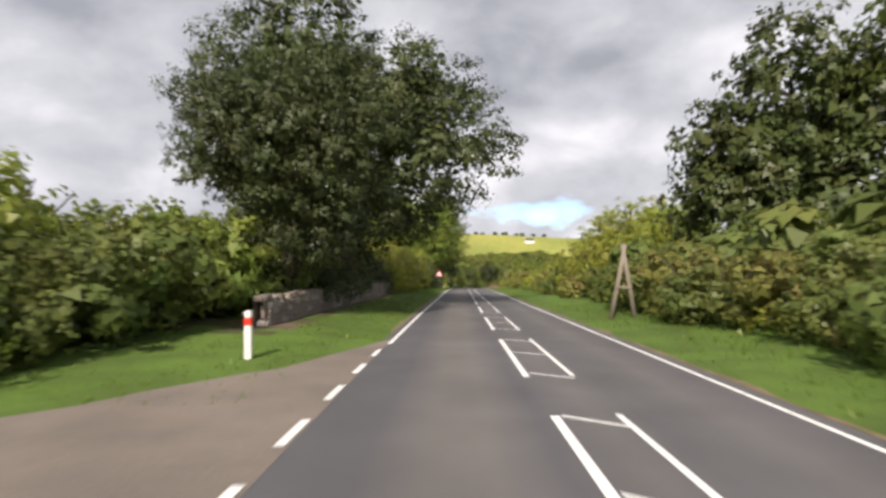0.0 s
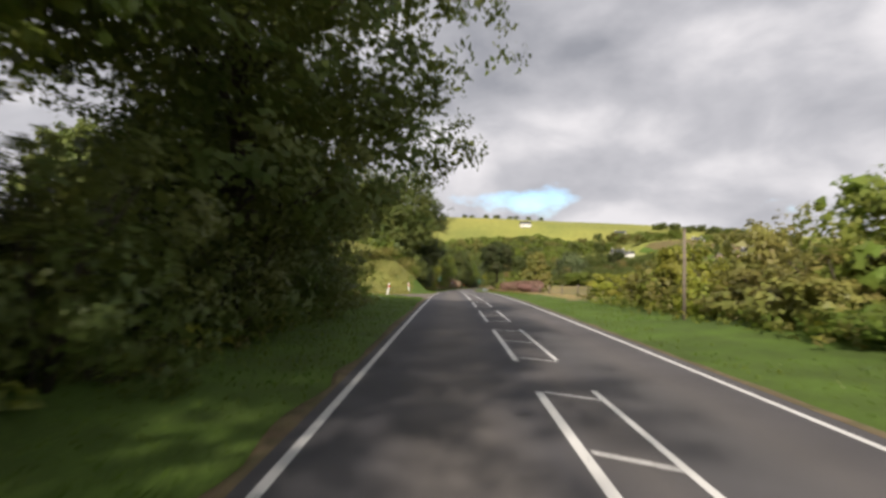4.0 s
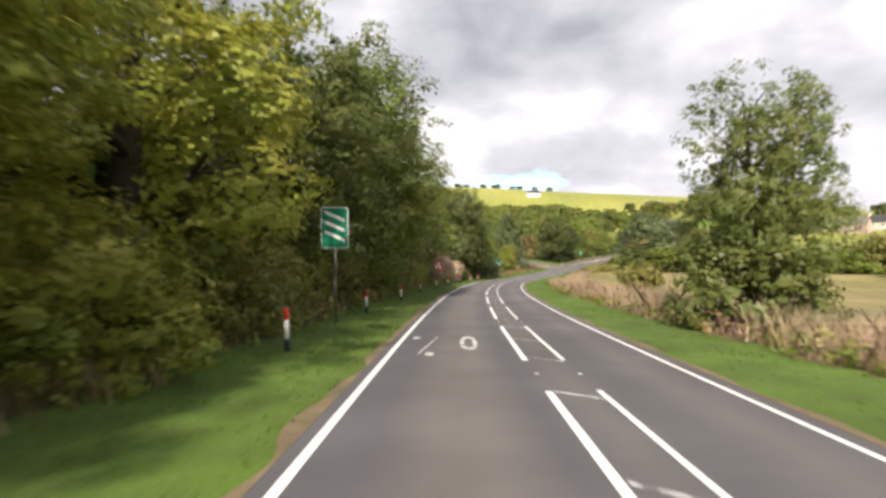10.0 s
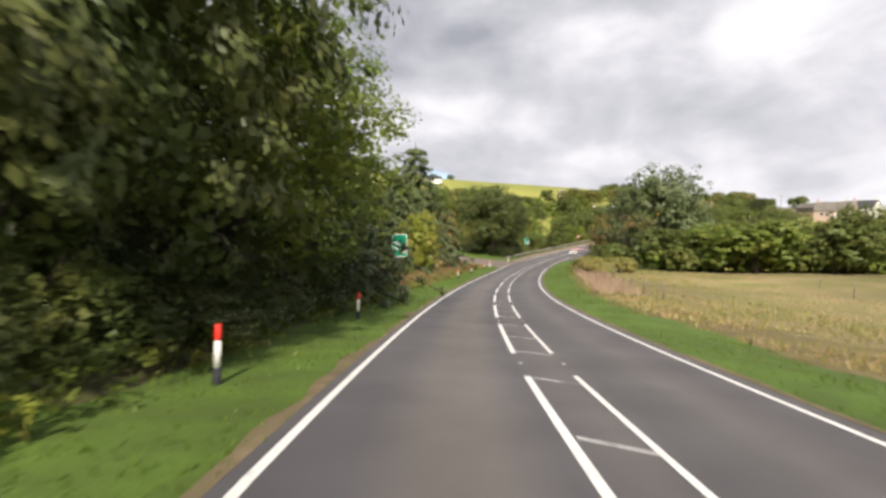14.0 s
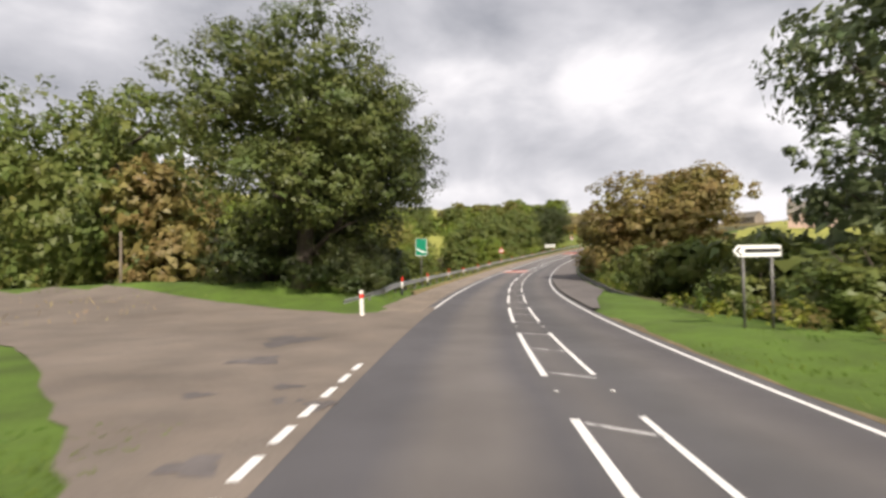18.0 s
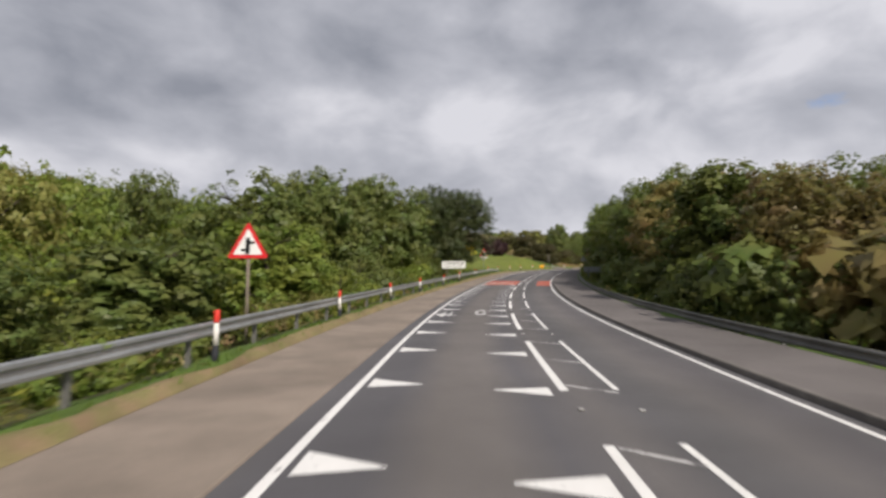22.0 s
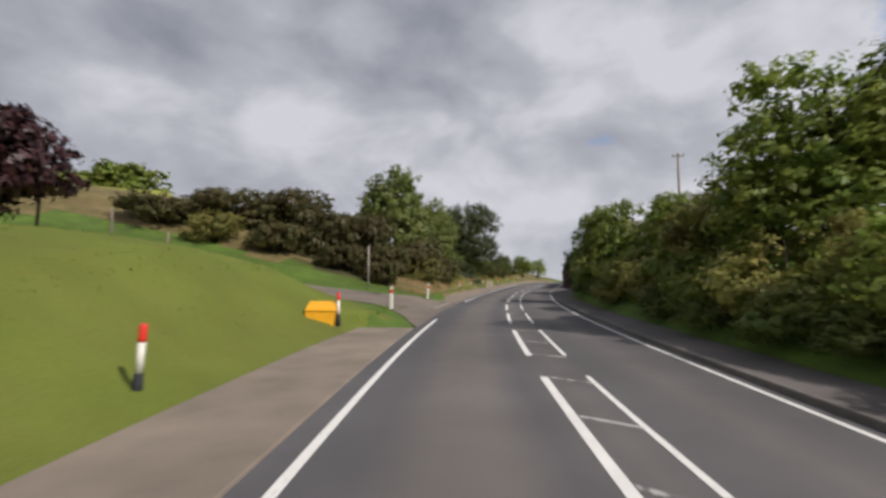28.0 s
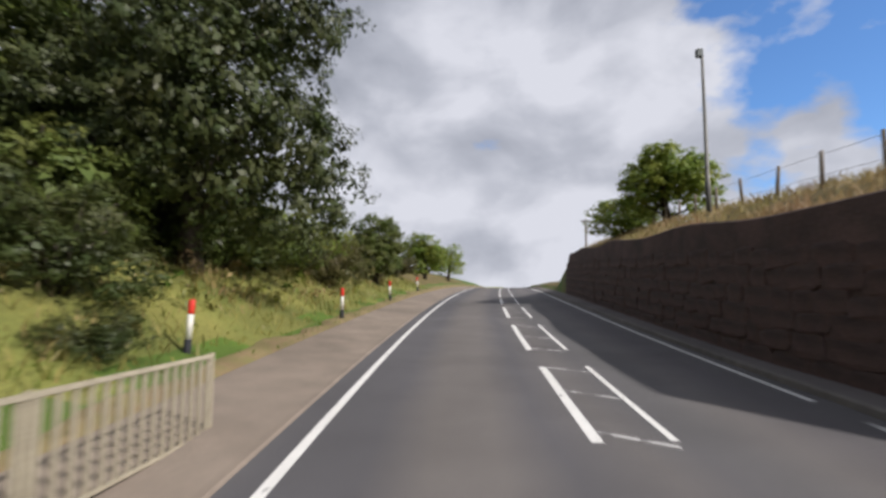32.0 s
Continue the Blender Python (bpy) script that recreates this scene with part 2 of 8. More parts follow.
def road_material():
    """Asphalt with paler wheel-free bands, patches and chippings; the band runs along the lanes by the UV's u, in metres."""
    m = material("asphalt", (0.123, 0.118, 0.119), 0.82, vary=0.22, scale=0.6, fine=90, bump=0.35, second_scale=0.12)
    t = m.node_tree
    p = t.nodes["Principled BSDF"]
    base = p.inputs["Base Color"].links[0].from_socket
    uv = t.nodes.new("ShaderNodeUVMap")
    uv.uv_map = "road"
    sp = t.nodes.new("ShaderNodeSeparateXYZ")
    t.links.new(uv.outputs[0], sp.inputs[0])
    wob = t.nodes.new("ShaderNodeTexNoise")
    wob.inputs["Scale"].default_value = 0.25
    t.links.new(uv.outputs[0], wob.inputs["Vector"])
    add = t.nodes.new("ShaderNodeMath")
    add.operation = "MULTIPLY_ADD"
    add.inputs[1].default_value = 0.5
    t.links.new(wob.outputs[0], add.inputs[0])
    t.links.new(sp.outputs[0], add.inputs[2])
    band = t.nodes.new("ShaderNodeValToRGB")
    mp = t.nodes.new("ShaderNodeMapRange")
    mp.inputs["From Min"].default_value, mp.inputs["From Max"].default_value = -2.5, 6.0
    t.links.new(add.outputs[0], mp.inputs["Value"])
    t.links.new(mp.outputs[0], band.inputs[0])
    br = band.color_ramp
    br.elements[0].position, br.elements[0].color = 0.0, (0.5, 0.5, 0.5, 1)
    br.elements[1].position, br.elements[1].color = 1.0, (0.5, 0.5, 0.5, 1)
    for pos, v in ((0.10, (.42, .42, .44)), (0.21, (.42, .42, .44)), (0.29, (.60, .57, .53)), (0.38, (.62, .59, .55)),
                   (0.46, (.42, .42, .44)), (0.56, (.54, .52, .5)), (0.63, (.43, .43, .44)), (0.69, (.45, .45, .45)), (0.77, (.56, .54, .52)), (0.87, (.44, .43, .44))):
        e = br.elements.new(pos)
        e.color = (*v, 1)
    mx = t.nodes.new("ShaderNodeMix")
    mx.data_type, mx.blend_type = "RGBA", "OVERLAY"
    mx.inputs[0].default_value = 1.0
    t.links.new(base, mx.inputs[6])
    t.links.new(band.outputs[0], mx.inputs[7])
    t.links.new(mx.outputs[2], p.inputs["Base Color"])
    return m


def worn_material(name, colour, under, cover=0.62, scale=5.0):
    """Road paint worn through to the asphalt in flakes."""
    m = material(name, colour, 0.6, vary=0.12, scale=3, fine=60, bump=0.2)
    t = m.node_tree
    p = t.nodes["Principled BSDF"]
    base = p.inputs["Base Color"].links[0].from_socket
    tc = t.nodes.new("ShaderNodeTexCoord")
    n = t.nodes.new("ShaderNodeTexNoise")
    n.inputs["Scale"].default_value, n.inputs["Detail"].default_value, n.inputs["Roughness"].default_value = scale, 8, 0.7
    t.links.new(tc.outputs["Object"], n.inputs["Vector"])
    rp = t.nodes.new("ShaderNodeValToRGB")
    rp.color_ramp.elements[0].position, rp.color_ramp.elements[1].position = cover, cover + 0.04
    t.links.new(n.outputs[0], rp.inputs[0])
    mx = t.nodes.new("ShaderNodeMix")
    mx.data_type = "RGBA"
    t.links.new(rp.outputs[0], mx.inputs[0])
    t.links.new(base, mx.inputs[6])
    mx.inputs[7].default_value = (*under, 1)
    t.links.new(mx.outputs[2], p.inputs["Base Color"])
    return m


ASPHALT = road_material()
FOOTWAY = material("footway_asphalt", (0.245, 0.200, 0.162), 0.9, vary=0.3, scale=1.2, fine=70, bump=0.3, colour2=(0.15, 0.125, 0.10))
FOOTWAY_GREY = material("grey_footway_asphalt", (0.140, 0.126, 0.120), 0.9, vary=0.28, scale=1.0, fine=70, bump=0.3, colour2=(0.11, 0.10, 0.095))
GRAVEL = material("gravelly_tarmac", (0.185, 0.152, 0.124), 0.92, vary=0.28, scale=0.9, fine=35, bump=0.5, colour2=(0.12, 0.105, 0.092))
DAMP = material("worn_patch", (0.135, 0.12, 0.115), 0.85, vary=0.3, scale=3, fine=35, bump=0.5)
KERB = material("kerb_concrete", (0.17, 0.155, 0.14), 0.85, vary=0.3, scale=4, fine=50)
DIRT = material("bare_soil", (0.13, 0.092, 0.062), 0.95, vary=0.35, scale=2, fine=30, bump=0.6)
PAINT = worn_material("road_paint", (0.74, 0.73, 0.70), (0.15, 0.145, 0.143), 0.62, 6)
PAINT_THIN = worn_material("faded_road_paint", (0.55, 0.54, 0.52), (0.15, 0.145, 0.143), 0.54, 4)
PAINT_WORN = worn_material("worn_road_paint", (0.57, 0.56, 0.54), (0.15, 0.145, 0.143), 0.5, 3)
REDROAD = worn_material("red_road_surfacing", (0.42, 0.10, 0.055), (0.12, 0.085, 0.08), 0.6, 1.6)
GRASS = material("grass_ground", (0.088, 0.150, 0.020), 0.95, vary=0.36, scale=0.9, fine=22, bump=0.9, colour2=(0.055, 0.080, 0.016), second_scale=0.25)
MEADOW = material("mown_meadow", (0.112, 0.142, 0.018), 0.95, vary=0.25, scale=0.4, fine=25, bump=0.8, colour2=(0.13, 0.13, 0.03))
FIELD = material("dry_field", (0.25, 0.19, 0.095), 0.95, vary=0.45, scale=0.16, fine=16, bump=0.9, colour2=(0.13, 0.14, 0.035), second_scale=0.05)
BRACKEN = material("brown_ground", (0.17, 0.125, 0.055), 0.95, vary=0.35, scale=0.8, fine=14, bump=1.0, colour2=(0.07, 0.075, 0.02))
WOODFLOOR = material("woodland_floor", (0.075, 0.072, 0.026), 0.95, vary=0.35, scale=0.8, fine=14, bump=1.0)
HILLS = material("hill_pasture", (0.30, 0.29, 0.065), 0.95, vary=0.3, scale=0.012, fine=0.25, bump=0.2, colour2=(0.13, 0.17, 0.04), second_scale=0.004)
BARK = material("bark", (0.075, 0.06, 0.045), 0.9, vary=0.35, scale=3, fine=25, bump=0.9)
TIMBER = material("weathered_timber", (0.24, 0.20, 0.155), 0.85, vary=0.3, scale=2, fine=30, bump=0.5)
STONE = material("field_stone", (0.27, 0.215, 0.175), 0.9, vary=0.35, scale=5, fine=40, bump=0.8, colour2=(0.11, 0.10, 0.085))
STONE_PALE = material("lichened_stone", (0.36, 0.32, 0.28), 0.9, vary=0.3, scale=5, fine=40, bump=0.8)
WALLROCK = material("dark_retaining_stone", (0.112, 0.070, 0.060), 0.9, vary=0.35, scale=1.2, fine=18, bump=0.9, colour2=(0.035, 0.03, 0.028))
STEEL = material("galvanised_steel", (0.42, 0.43, 0.42), 0.45, metal=0.7, vary=0.25, scale=2, fine=30, bump=0.15)
STEEL_DULL = material("weathered_steel", (0.20, 0.195, 0.18), 0.6, metal=0.5, vary=0.35, scale=1.5, fine=25, bump=0.2)
POSTWHITE = material("white_plastic", (0.72, 0.70, 0.64), 0.5, vary=0.15, scale=6, fine=60, bump=0.05)
POSTRED = material("red_plastic", (0.62, 0.035, 0.02), 0.45, vary=0.12, scale=6, fine=60, bump=0.05)
POSTBLACK = material("black_rubber", (0.022, 0.024, 0.028), 0.7, vary=0.2, scale=6, fine=60, bump=0.05)
SIGNWHITE = material("sign_white", (0.78, 0.78, 0.74), 0.45, vary=0.06, scale=4, fine=60, bump=0.02)
SIGNGREEN = material("sign_green", (0.005, 0.22, 0.12), 0.45, vary=0.08, scale=4, fine=60, bump=0.02)
SIGNRED = material("sign_red", (0.62, 0.025, 0.03), 0.45, vary=0.08, scale=4, fine=60, bump=0.02)
SIGNBLACK = material("sign_black", (0.012, 0.012, 0.012), 0.5, vary=0.1, scale=4, fine=60, bump=0.02)
SIGNGREY = material("sign_grey_back", (0.22, 0.24, 0.24), 0.55, vary=0.15, scale=4, fine=60, bump=0.02)
BEIGE = material("cream_painted_steel", (0.45, 0.40, 0.30), 0.5, vary=0.25, scale=4, fine=40, bump=0.1)
YELLOW = material("yellow_plastic", (0.78, 0.38, 0.015), 0.5, vary=0.12, scale=4, fine=60, bump=0.05)
RENDERED = material("white_render", (0.76, 0.74, 0.68), 0.85, vary=0.12, scale=1.5, fine=30, bump=0.2)
SLATE = material("slate_roof", (0.075, 0.075, 0.08), 0.75, vary=0.3, scale=1.5, fine=14, bump=0.5)
OLDROOF = material("lichened_slate_roof", (0.20, 0.18, 0.145), 0.85, vary=0.35, scale=1.2, fine=10, bump=0.6, colour2=(0.10, 0.095, 0.085))
RUBBLE = material("rubble_wall", (0.24, 0.205, 0.165), 0.9, vary=0.35, scale=3, fine=18, bump=0.8)
GLASS = material("window_glass", (0.03, 0.035, 0.04), 0.08, vary=0.1, scale=1, fine=10, bump=0.0, spec=0.7)

LEAF_DARK = leaf_material("sycamore_leaves", (0.075, 0.094, 0.024), (0.115, 0.140, 0.035), (0.163, 0.188, 0.062), k=1.38)
# dark leaves, with the shade under overhanging crowns put into the colour
LEAF_DARK_SHADED = leaf_material("deep_green_leaves", (0.038, 0.050, 0.014), (0.050, 0.063, 0.017), (0.072, 0.082, 0.026), 0.22)
# between the two tones: some of the crown's own shade is in this green
LEAF_HALF_SHADED = leaf_material("broad_dark_leaves", (0.062, 0.076, 0.020), (0.080, 0.098, 0.025), (0.115, 0.132, 0.042), 0.3)
LEAF_MID = leaf_material("mid_green_leaves", (0.113, 0.147, 0.026), (0.165, 0.206, 0.037), (0.213, 0.237, 0.062), k=1.38)
LEAF_YELLOW = leaf_material("yellow_green_leaves", (0.205, 0.228, 0.034), (0.268, 0.285, 0.046), (0.32, 0.31, 0.075))
LEAF_OLIVE = leaf_material("olive_leaves", (0.132, 0.133, 0.034), (0.194, 0.188, 0.050), (0.237, 0.213, 0.075), k=1.38)
LEAF_BRONZE = leaf_material("bronze_leaves", (0.140, 0.118, 0.039), (0.213, 0.175, 0.060), (0.275, 0.200, 0.075))
LEAF_GORSE = leaf_material("gorse_needles", (0.060, 0.061, 0.021), (0.097, 0.090, 0.033), (0.154, 0.110, 0.050))
LEAF_NEEDLE = leaf_material("spruce_needles", (0.072, 0.095, 0.037), (0.112, 0.140, 0.057), (0.163, 0.188, 0.088), 0.25)
LEAF_COPPER = leaf_material("copper_leaves", (0.022, 0.012, 0.012), (0.060, 0.024, 0.022), None, 0.2)
LEAF_BROWN = leaf_material("dead_stems", (0.168, 0.114, 0.072), (0.360, 0.258, 0.180), (0.408, 0.264, 0.120), 0.2)
LEAF_PINK = leaf_material("rosebay_plumes", (0.18, 0.14, 0.08), (0.30, 0.175, 0.14), (0.36, 0.21, 0.17), 0.3)
LEAF_GOLD = leaf_material("gorse_flowers", (0.25, 0.20, 0.01), (0.55, 0.42, 0.01), None, 0.2)
BLADE_GREEN = leaf_material("grass_blades", (0.075, 0.12, 0.016), (0.11, 0.165, 0.022), (0.17, 0.18, 0.05), 0.5)
BLADE_DRY = leaf_material("dry_grass_blades", (0.20, 0.15, 0.065), (0.36, 0.275, 0.13), (0.19, 0.20, 0.05), 0.3)
BLADE_BROWN = leaf_material("rust_brown_grass", (0.13, 0.095, 0.04), (0.27, 0.19, 0.085), (0.13, 0.16, 0.03), 0.3)
BLADE_TAN = leaf_material("tan_grass_blades", (0.16, 0.13, 0.045), (0.30, 0.21, 0.095), (0.15, 0.17, 0.04), 0.3)
LEAF_DEAD = leaf_material("dead_twigs", (0.205, 0.147, 0.095), (0.355, 0.256, 0.17), (0.41, 0.31, 0.2), 0.2)
LEAF_LITTER = material("leaf_litter", (0.16, 0.105, 0.075), 0.95, vary=0.35, scale=2.5, fine=26, bump=0.8, colour2=(0.07, 0.06, 0.035))
ROUGH = material("rough_grass", (0.20, 0.19, 0.05), 0.95, vary=0.4, scale=0.5, fine=16, bump=1.0, colour2=(0.08, 0.11, 0.022))
BLADE_ROUGH = leaf_material("rough_grass_blades", (0.10, 0.13, 0.022), (0.26, 0.23, 0.07), (0.36, 0.29, 0.11), 0.3)


# -- builders --
def mesh_object(name, verts, faces, mat, parent=None, label="", kind="", smooth=False):
    me = bpy.data.meshes.new(name)
    me.from_pydata(verts, [], faces)
    me.materials.append(mat)
    if smooth:
        me.polygons.foreach_set("use_smooth", [True] * len(me.polygons))
    ob = new(name, me)
    if parent:
        ob.parent = parent
    return tagged(ob, label, kind=kind)


def part(name, bm, mat, parent, label=""):
    me = bpy.data.meshes.new(name)
    bm.to_mesh(me)
    bm.free()
    me.materials.append(mat)
    ob = new(name, me)
    if parent:
        ob.parent = parent
    return tagged(ob, label)


def thing(name, label, category, m=None, group="", kind=""):
    ob = new(name)
    ob.empty_display_size = 0.3
    if m is not None:
        ob.matrix_world = m
    return tagged(ob, label, category, group, kind)


def box(bm, size, at_=(0, 0, 0), turn=None, bevel=0.0):
    m = Matrix.Translation(at_) @ (turn or Matrix()) @ Matrix.Diagonal((*size, 1))
    r = bmesh.ops.create_cube(bm, size=1, matrix=m)
    if bevel:
        es = {e for v in r["verts"] for e in v.link_edges}
        bmesh.ops.bevel(bm, geom=list(es), offset=bevel, segments=2, affect="EDGES")


def tube(bm, pts, radii, sides=8, cap=True):
    """A tapered tube through the points."""
    rings = []
    for k, p in enumerate(pts):
        p = Vector(p)
        a = Vector(pts[max(0, k - 1)])
        b = Vector(pts[min(len(pts) - 1, k + 1)])
        q = (b - a).to_track_quat("Z", "X").to_matrix()
        rings.append([bm.verts.new(p + q @ Vector((math.cos(2 * math.pi * i / sides), math.sin(2 * math.pi * i / sides), 0)) * radii[k])
                      for i in range(sides)])
    for a, b in zip(rings, rings[1:]):
        for i in range(sides):
            f = bm.faces.new((a[i], a[(i + 1) % sides], b[(i + 1) % sides], b[i]))
            f.smooth = True
    if cap:
        bm.faces.new(rings[-1])
        bm.faces.new(rings[0][::-1])


def prism(bm, outline, y0, y1):
    """An outline in x, z drawn out from y0 to y1."""
    a = [bm.verts.new((x, y0, z)) for x, z in outline]
    b = [bm.verts.new((x, y1, z)) for x, z in outline]
    n = len(outline)
    bm.faces.new(a)
    bm.faces.new(b[::-1])
    for i in range(n):
        bm.faces.new((a[i], b[i], b[(i + 1) % n], a[(i + 1) % n]))


def road_pose(s, u, dz=0.0, turn=0.0):
    """Stands upright at a place by the road, facing the way the road comes from."""
    p = at(s, u, dz)
    return pose(p.x, p.y, p.z, 0, 0, heading(s) + turn)


def table_at(tab, s):
    a = np.array(tab, float)
    return np.interp(s, a[:, 0], a[:, 1])


LINE_L = [(-80, -1.85), (-8, -2.0), (15, -1.85), (28, -1.8), (48, -1.7), (75, -1.76), (145, -1.72), (185, -1.66), (210, -1.66), (250, -1.56), (285, -1.58), (300, -1.72),
          (314, -1.88), (376, -1.72), (400, -1.9), (425, -1.93), (470, -1.95), (488, -1.75), (505, -1.8), (545, -2.0), (575, -1.8), (600, -1.62), (614, -1.56), (645, -1.6), (652, -1.72), (880, -1.75)]
LINE_C = [(-80, 1.45), (75, 1.42), (145, 1.48), (230, 1.55), (255, 1.55), (275, 1.46), (297, 1.55), (320, 1.36), (370, 1.4),
          (400, 1.5), (428, 1.65), (446, 1.46), (466, 1.43), (485, 1.75), (525, 1.74), (548, 1.9), (560, 1.8), (597, 1.6),
          (620, 1.69), (640, 1.56), (655, 1.5), (670, 1.7), (880, 1.7)]
LINE_R = [(-80, 4.85), (0, 4.85), (30, 4.84), (75, 4.82), (145, 4.9), (187, 4.8), (208, 4.66), (225, 4.55), (252, 4.72), (285, 4.9), (316, 5.1), (375, 5.05), (434, 4.85),
          (466, 5.08), (490, 5.15), (548, 4.96), (603, 5.15), (645, 5.15), (652, 4.98), (668, 5.4), (880, 5.4)]
HATCH = [(-80, .92), (140, .92), (160, .83), (210, .83), (260, .9), (300, .92), (520, .92), (541, .66), (562, .68), (588, .75), (610, .92), (880, .92)]

# heights of the ground over the road, left of it and right of it
LU = [-60, -40, -20, -12, -8, -5, -3]
LEFT = [(-80, [1, .5, .3, .2, .1, .1, 0]), (-10, [1, .5, .1, -.1, -.1, -.1, -.05]), (6, [1, .5, .1, -.1, -.1, -.05, -.02]),
        (14, [1, .6, .4, .3, .3, .25, .1]), (50, [1, 1, 1, .8, .6, .3, .1]), (90, [3, 2, 1.5, 1, .7, .3, .1]),
        (126, [3, 2, 1.2, .6, .3, .15, .05]), (132, [3, 2, 1.2, .6, .35, .15, .05]), (139, [3, 2, 1.2, .6, .3, .14, .04]), (145, [3, 2, 1.2, .3, .05, 0, 0]), (150, [4, 3, 2, .35, .05, 0, 0]),
        (153, [5, 4.6, 4.0, 2.4, 1.2, .35, .1]), (158, [6.5, 7, 7.2, 6.5, 5.0, 2.3, .15]), (163.5, [6, 6.5, 7, 5.6, 3.2, 1.0, .1]),
        (185, [5, 4, 3.5, 2.6, 1.5, .4, .1]), (240, [2, 1.5, 1, .6, .4, .1, 0]), (300, [4, 3, 2, 1.2, .5, 0, -.05]),
        (350, [1, 1, .6, .5, .3, 0, 0]), (394, [.5, .4, .4, .4, .3, .05, 0]), (400, [.5, .3, .1, 0, 0, 0, 0]), (414, [.5, .3, .2, .05, 0, 0, 0]),
        (420, [-1, .2, .5, .4, .3, .2, .08]), (424, [-1, .5, 1.3, 1.2, .9, .3, .08]), (434, [-8, -5, -1.6, -.6, 0, .2, .1]), (470, [-12, -11, -7, -3, -.9, .2, .1]),
        (520, [-7, -6, -3, -1.5, -.4, .2, .1]), (550, [2, 1.5, .5, 0, .1, .2, .1]), (570, [6, 5, 2.6, 1.4, .7, .3, .15]),
        (585, [6, 5.2, 3.7, 2.0, 1.0, .22, .05]), (598, [6, 5.2, 3.7, 2.9, 1.9, .2, .03]), (607, [6, 5, 3.8, 3.4, 2.8, .26, .05]),
        (613, [5.5, 4.8, 3.8, 3.2, 2.3, .7, .3]), (616.3, [4.6, 4, 3, 2.2, 1.4, .6, .3]), (618, [4, 3, 2, 1.1, .75, .5, .25]), (628, [6, 4.5, 2.4, 1.2, .8, .5, .2]), (630, [8, 6, 3, 1.4, .9, .55, .2]),
        (640, [14, 10.5, 5.6, 2.6, 1.3, .42, .15]), (665, [16, 12, 6, 3.4, 1.9, .42, .15]), (685, [15, 11, 6, 3.4, 2.0, .42, .15]), (700, [10, 8, 5, 3, 1.9, .6, .2]), (880, [4, 3, 2.5, 2, 1.5, .6, .2])]
RU = [5.5, 6.9, 7.2, 9, 12, 16, 25, 40, 80]
RIGHT = [(-80, [0, .08, .1, .2, .3, .5, .6, 1, 1]), (30, [0, .08, .1, .25, .3, .3, .5, 1, 1]), (120, [0, .05, .06, .1, .1, 0, -.5, -1, -2]),
         (160, [0, .04, .04, 0, -.2, -.6, -1.5, -3, -6]), (250, [0, 0, 0, -.2, -.5, -.9, -2, -3, -5]), (300, [0, 0, -.05, -.3, -.7, -1.1, -1.8, -2.5, -4]),
         (350, [0, 0, 0, -.1, -.2, -.4, -.7, -.8, -1.5]), (385, [0, .1, .2, .5, .6, .5, .2, .6, 1.5]), (405, [0, .1, .15, .3, .3, .2, .2, .6, 1.5]),
         (420, [.1, .1, .1, .05, -.4, -1, -2, -3, -4]), (470, [.1, .1, .1, -.1, -1.2, -3, -6, -9, -10]), (530, [.1, .1, .1, 0, -.3, -.5, -1, -1, -1]),
         (575, [.1, .1, .12, .3, .6, .8, 1, 1, 1]), (590, [.1, .12, .2, .8, 1.8, 2.4, 3, 3, 3]), (640, [.1, .15, .4, 1.6, 2.8, 3.4, 4, 4, 4]),
         (652, [.1, .12, .9, 2.4, 3.4, 3.9, 4.5, 4.5, 4.5]), (658, [.1, .1, 3.1, 4.0, 4.7, 4.9, 5, 5, 5]), (700, [.1, .1, 3.1, 4.0, 4.7, 4.9, 5, 5, 5]),
         (712, [.1, .1, .5, .8, 1.2, 1.5, 2, 2, 2]), (880, [.1, .1, .2, .5, .8, 1, 1, 1, 1])]
_ls, _lh = np.array([r_[0] for r_ in LEFT], float), np.array([r_[1] for r_ in LEFT], float)
_rs, _rh = np.array([r_[0] for r_ in RIGHT], float), np.array([r_[1] for r_ in RIGHT], float)


# the foot of the retaining wall, which curves away from the road at its near end
WALL_U = [(636, 6.95), (645, 7.4), (652, 8.6), (657, 9.8), (661, 9.8), (663.4, 8.9), (665.2, 7.6), (666.6, 6.55), (670, 6.3), (690, 6.55), (703, 6.8)]


def ground_h(s, u):
    """Height of the ground over the road's level at s, u."""
    if 640 < s < 703 and 5.5 < u:
        if u < table_at(WALL_U, s) + (.7 if s > 654 else .1):
            return .1
        if s > 654:
            h = float(np.interp(max(u, 7.2), RU, [np.interp(s, _rs, _rh[:, k]) for k in range(len(RU))]))
            return min(h, 3.1 + max(0, u - table_at(WALL_U, s) - .7) * .45)
    if u < 0:
        row = [np.interp(s, _ls, _lh[:, k]) for k in range(len(LU))]
        return float(np.interp(u, LU + [-2.2], row + [-0.03]))
    row = [np.interp(s, _rs, _rh[:, k]) for k in range(len(RU))]
    return float(np.interp(u, [5.2] + RU, [-0.03] + row))


def on_ground(s, u, dz=0.0):
    return at(s, u, ground_h(s, u) + dz)


def ground_pose(s, u, turn=0.0, dz=0.0):
    p = on_ground(s, u, dz)
    return pose(p.x, p.y, p.z, 0, 0, heading(s) + turn)


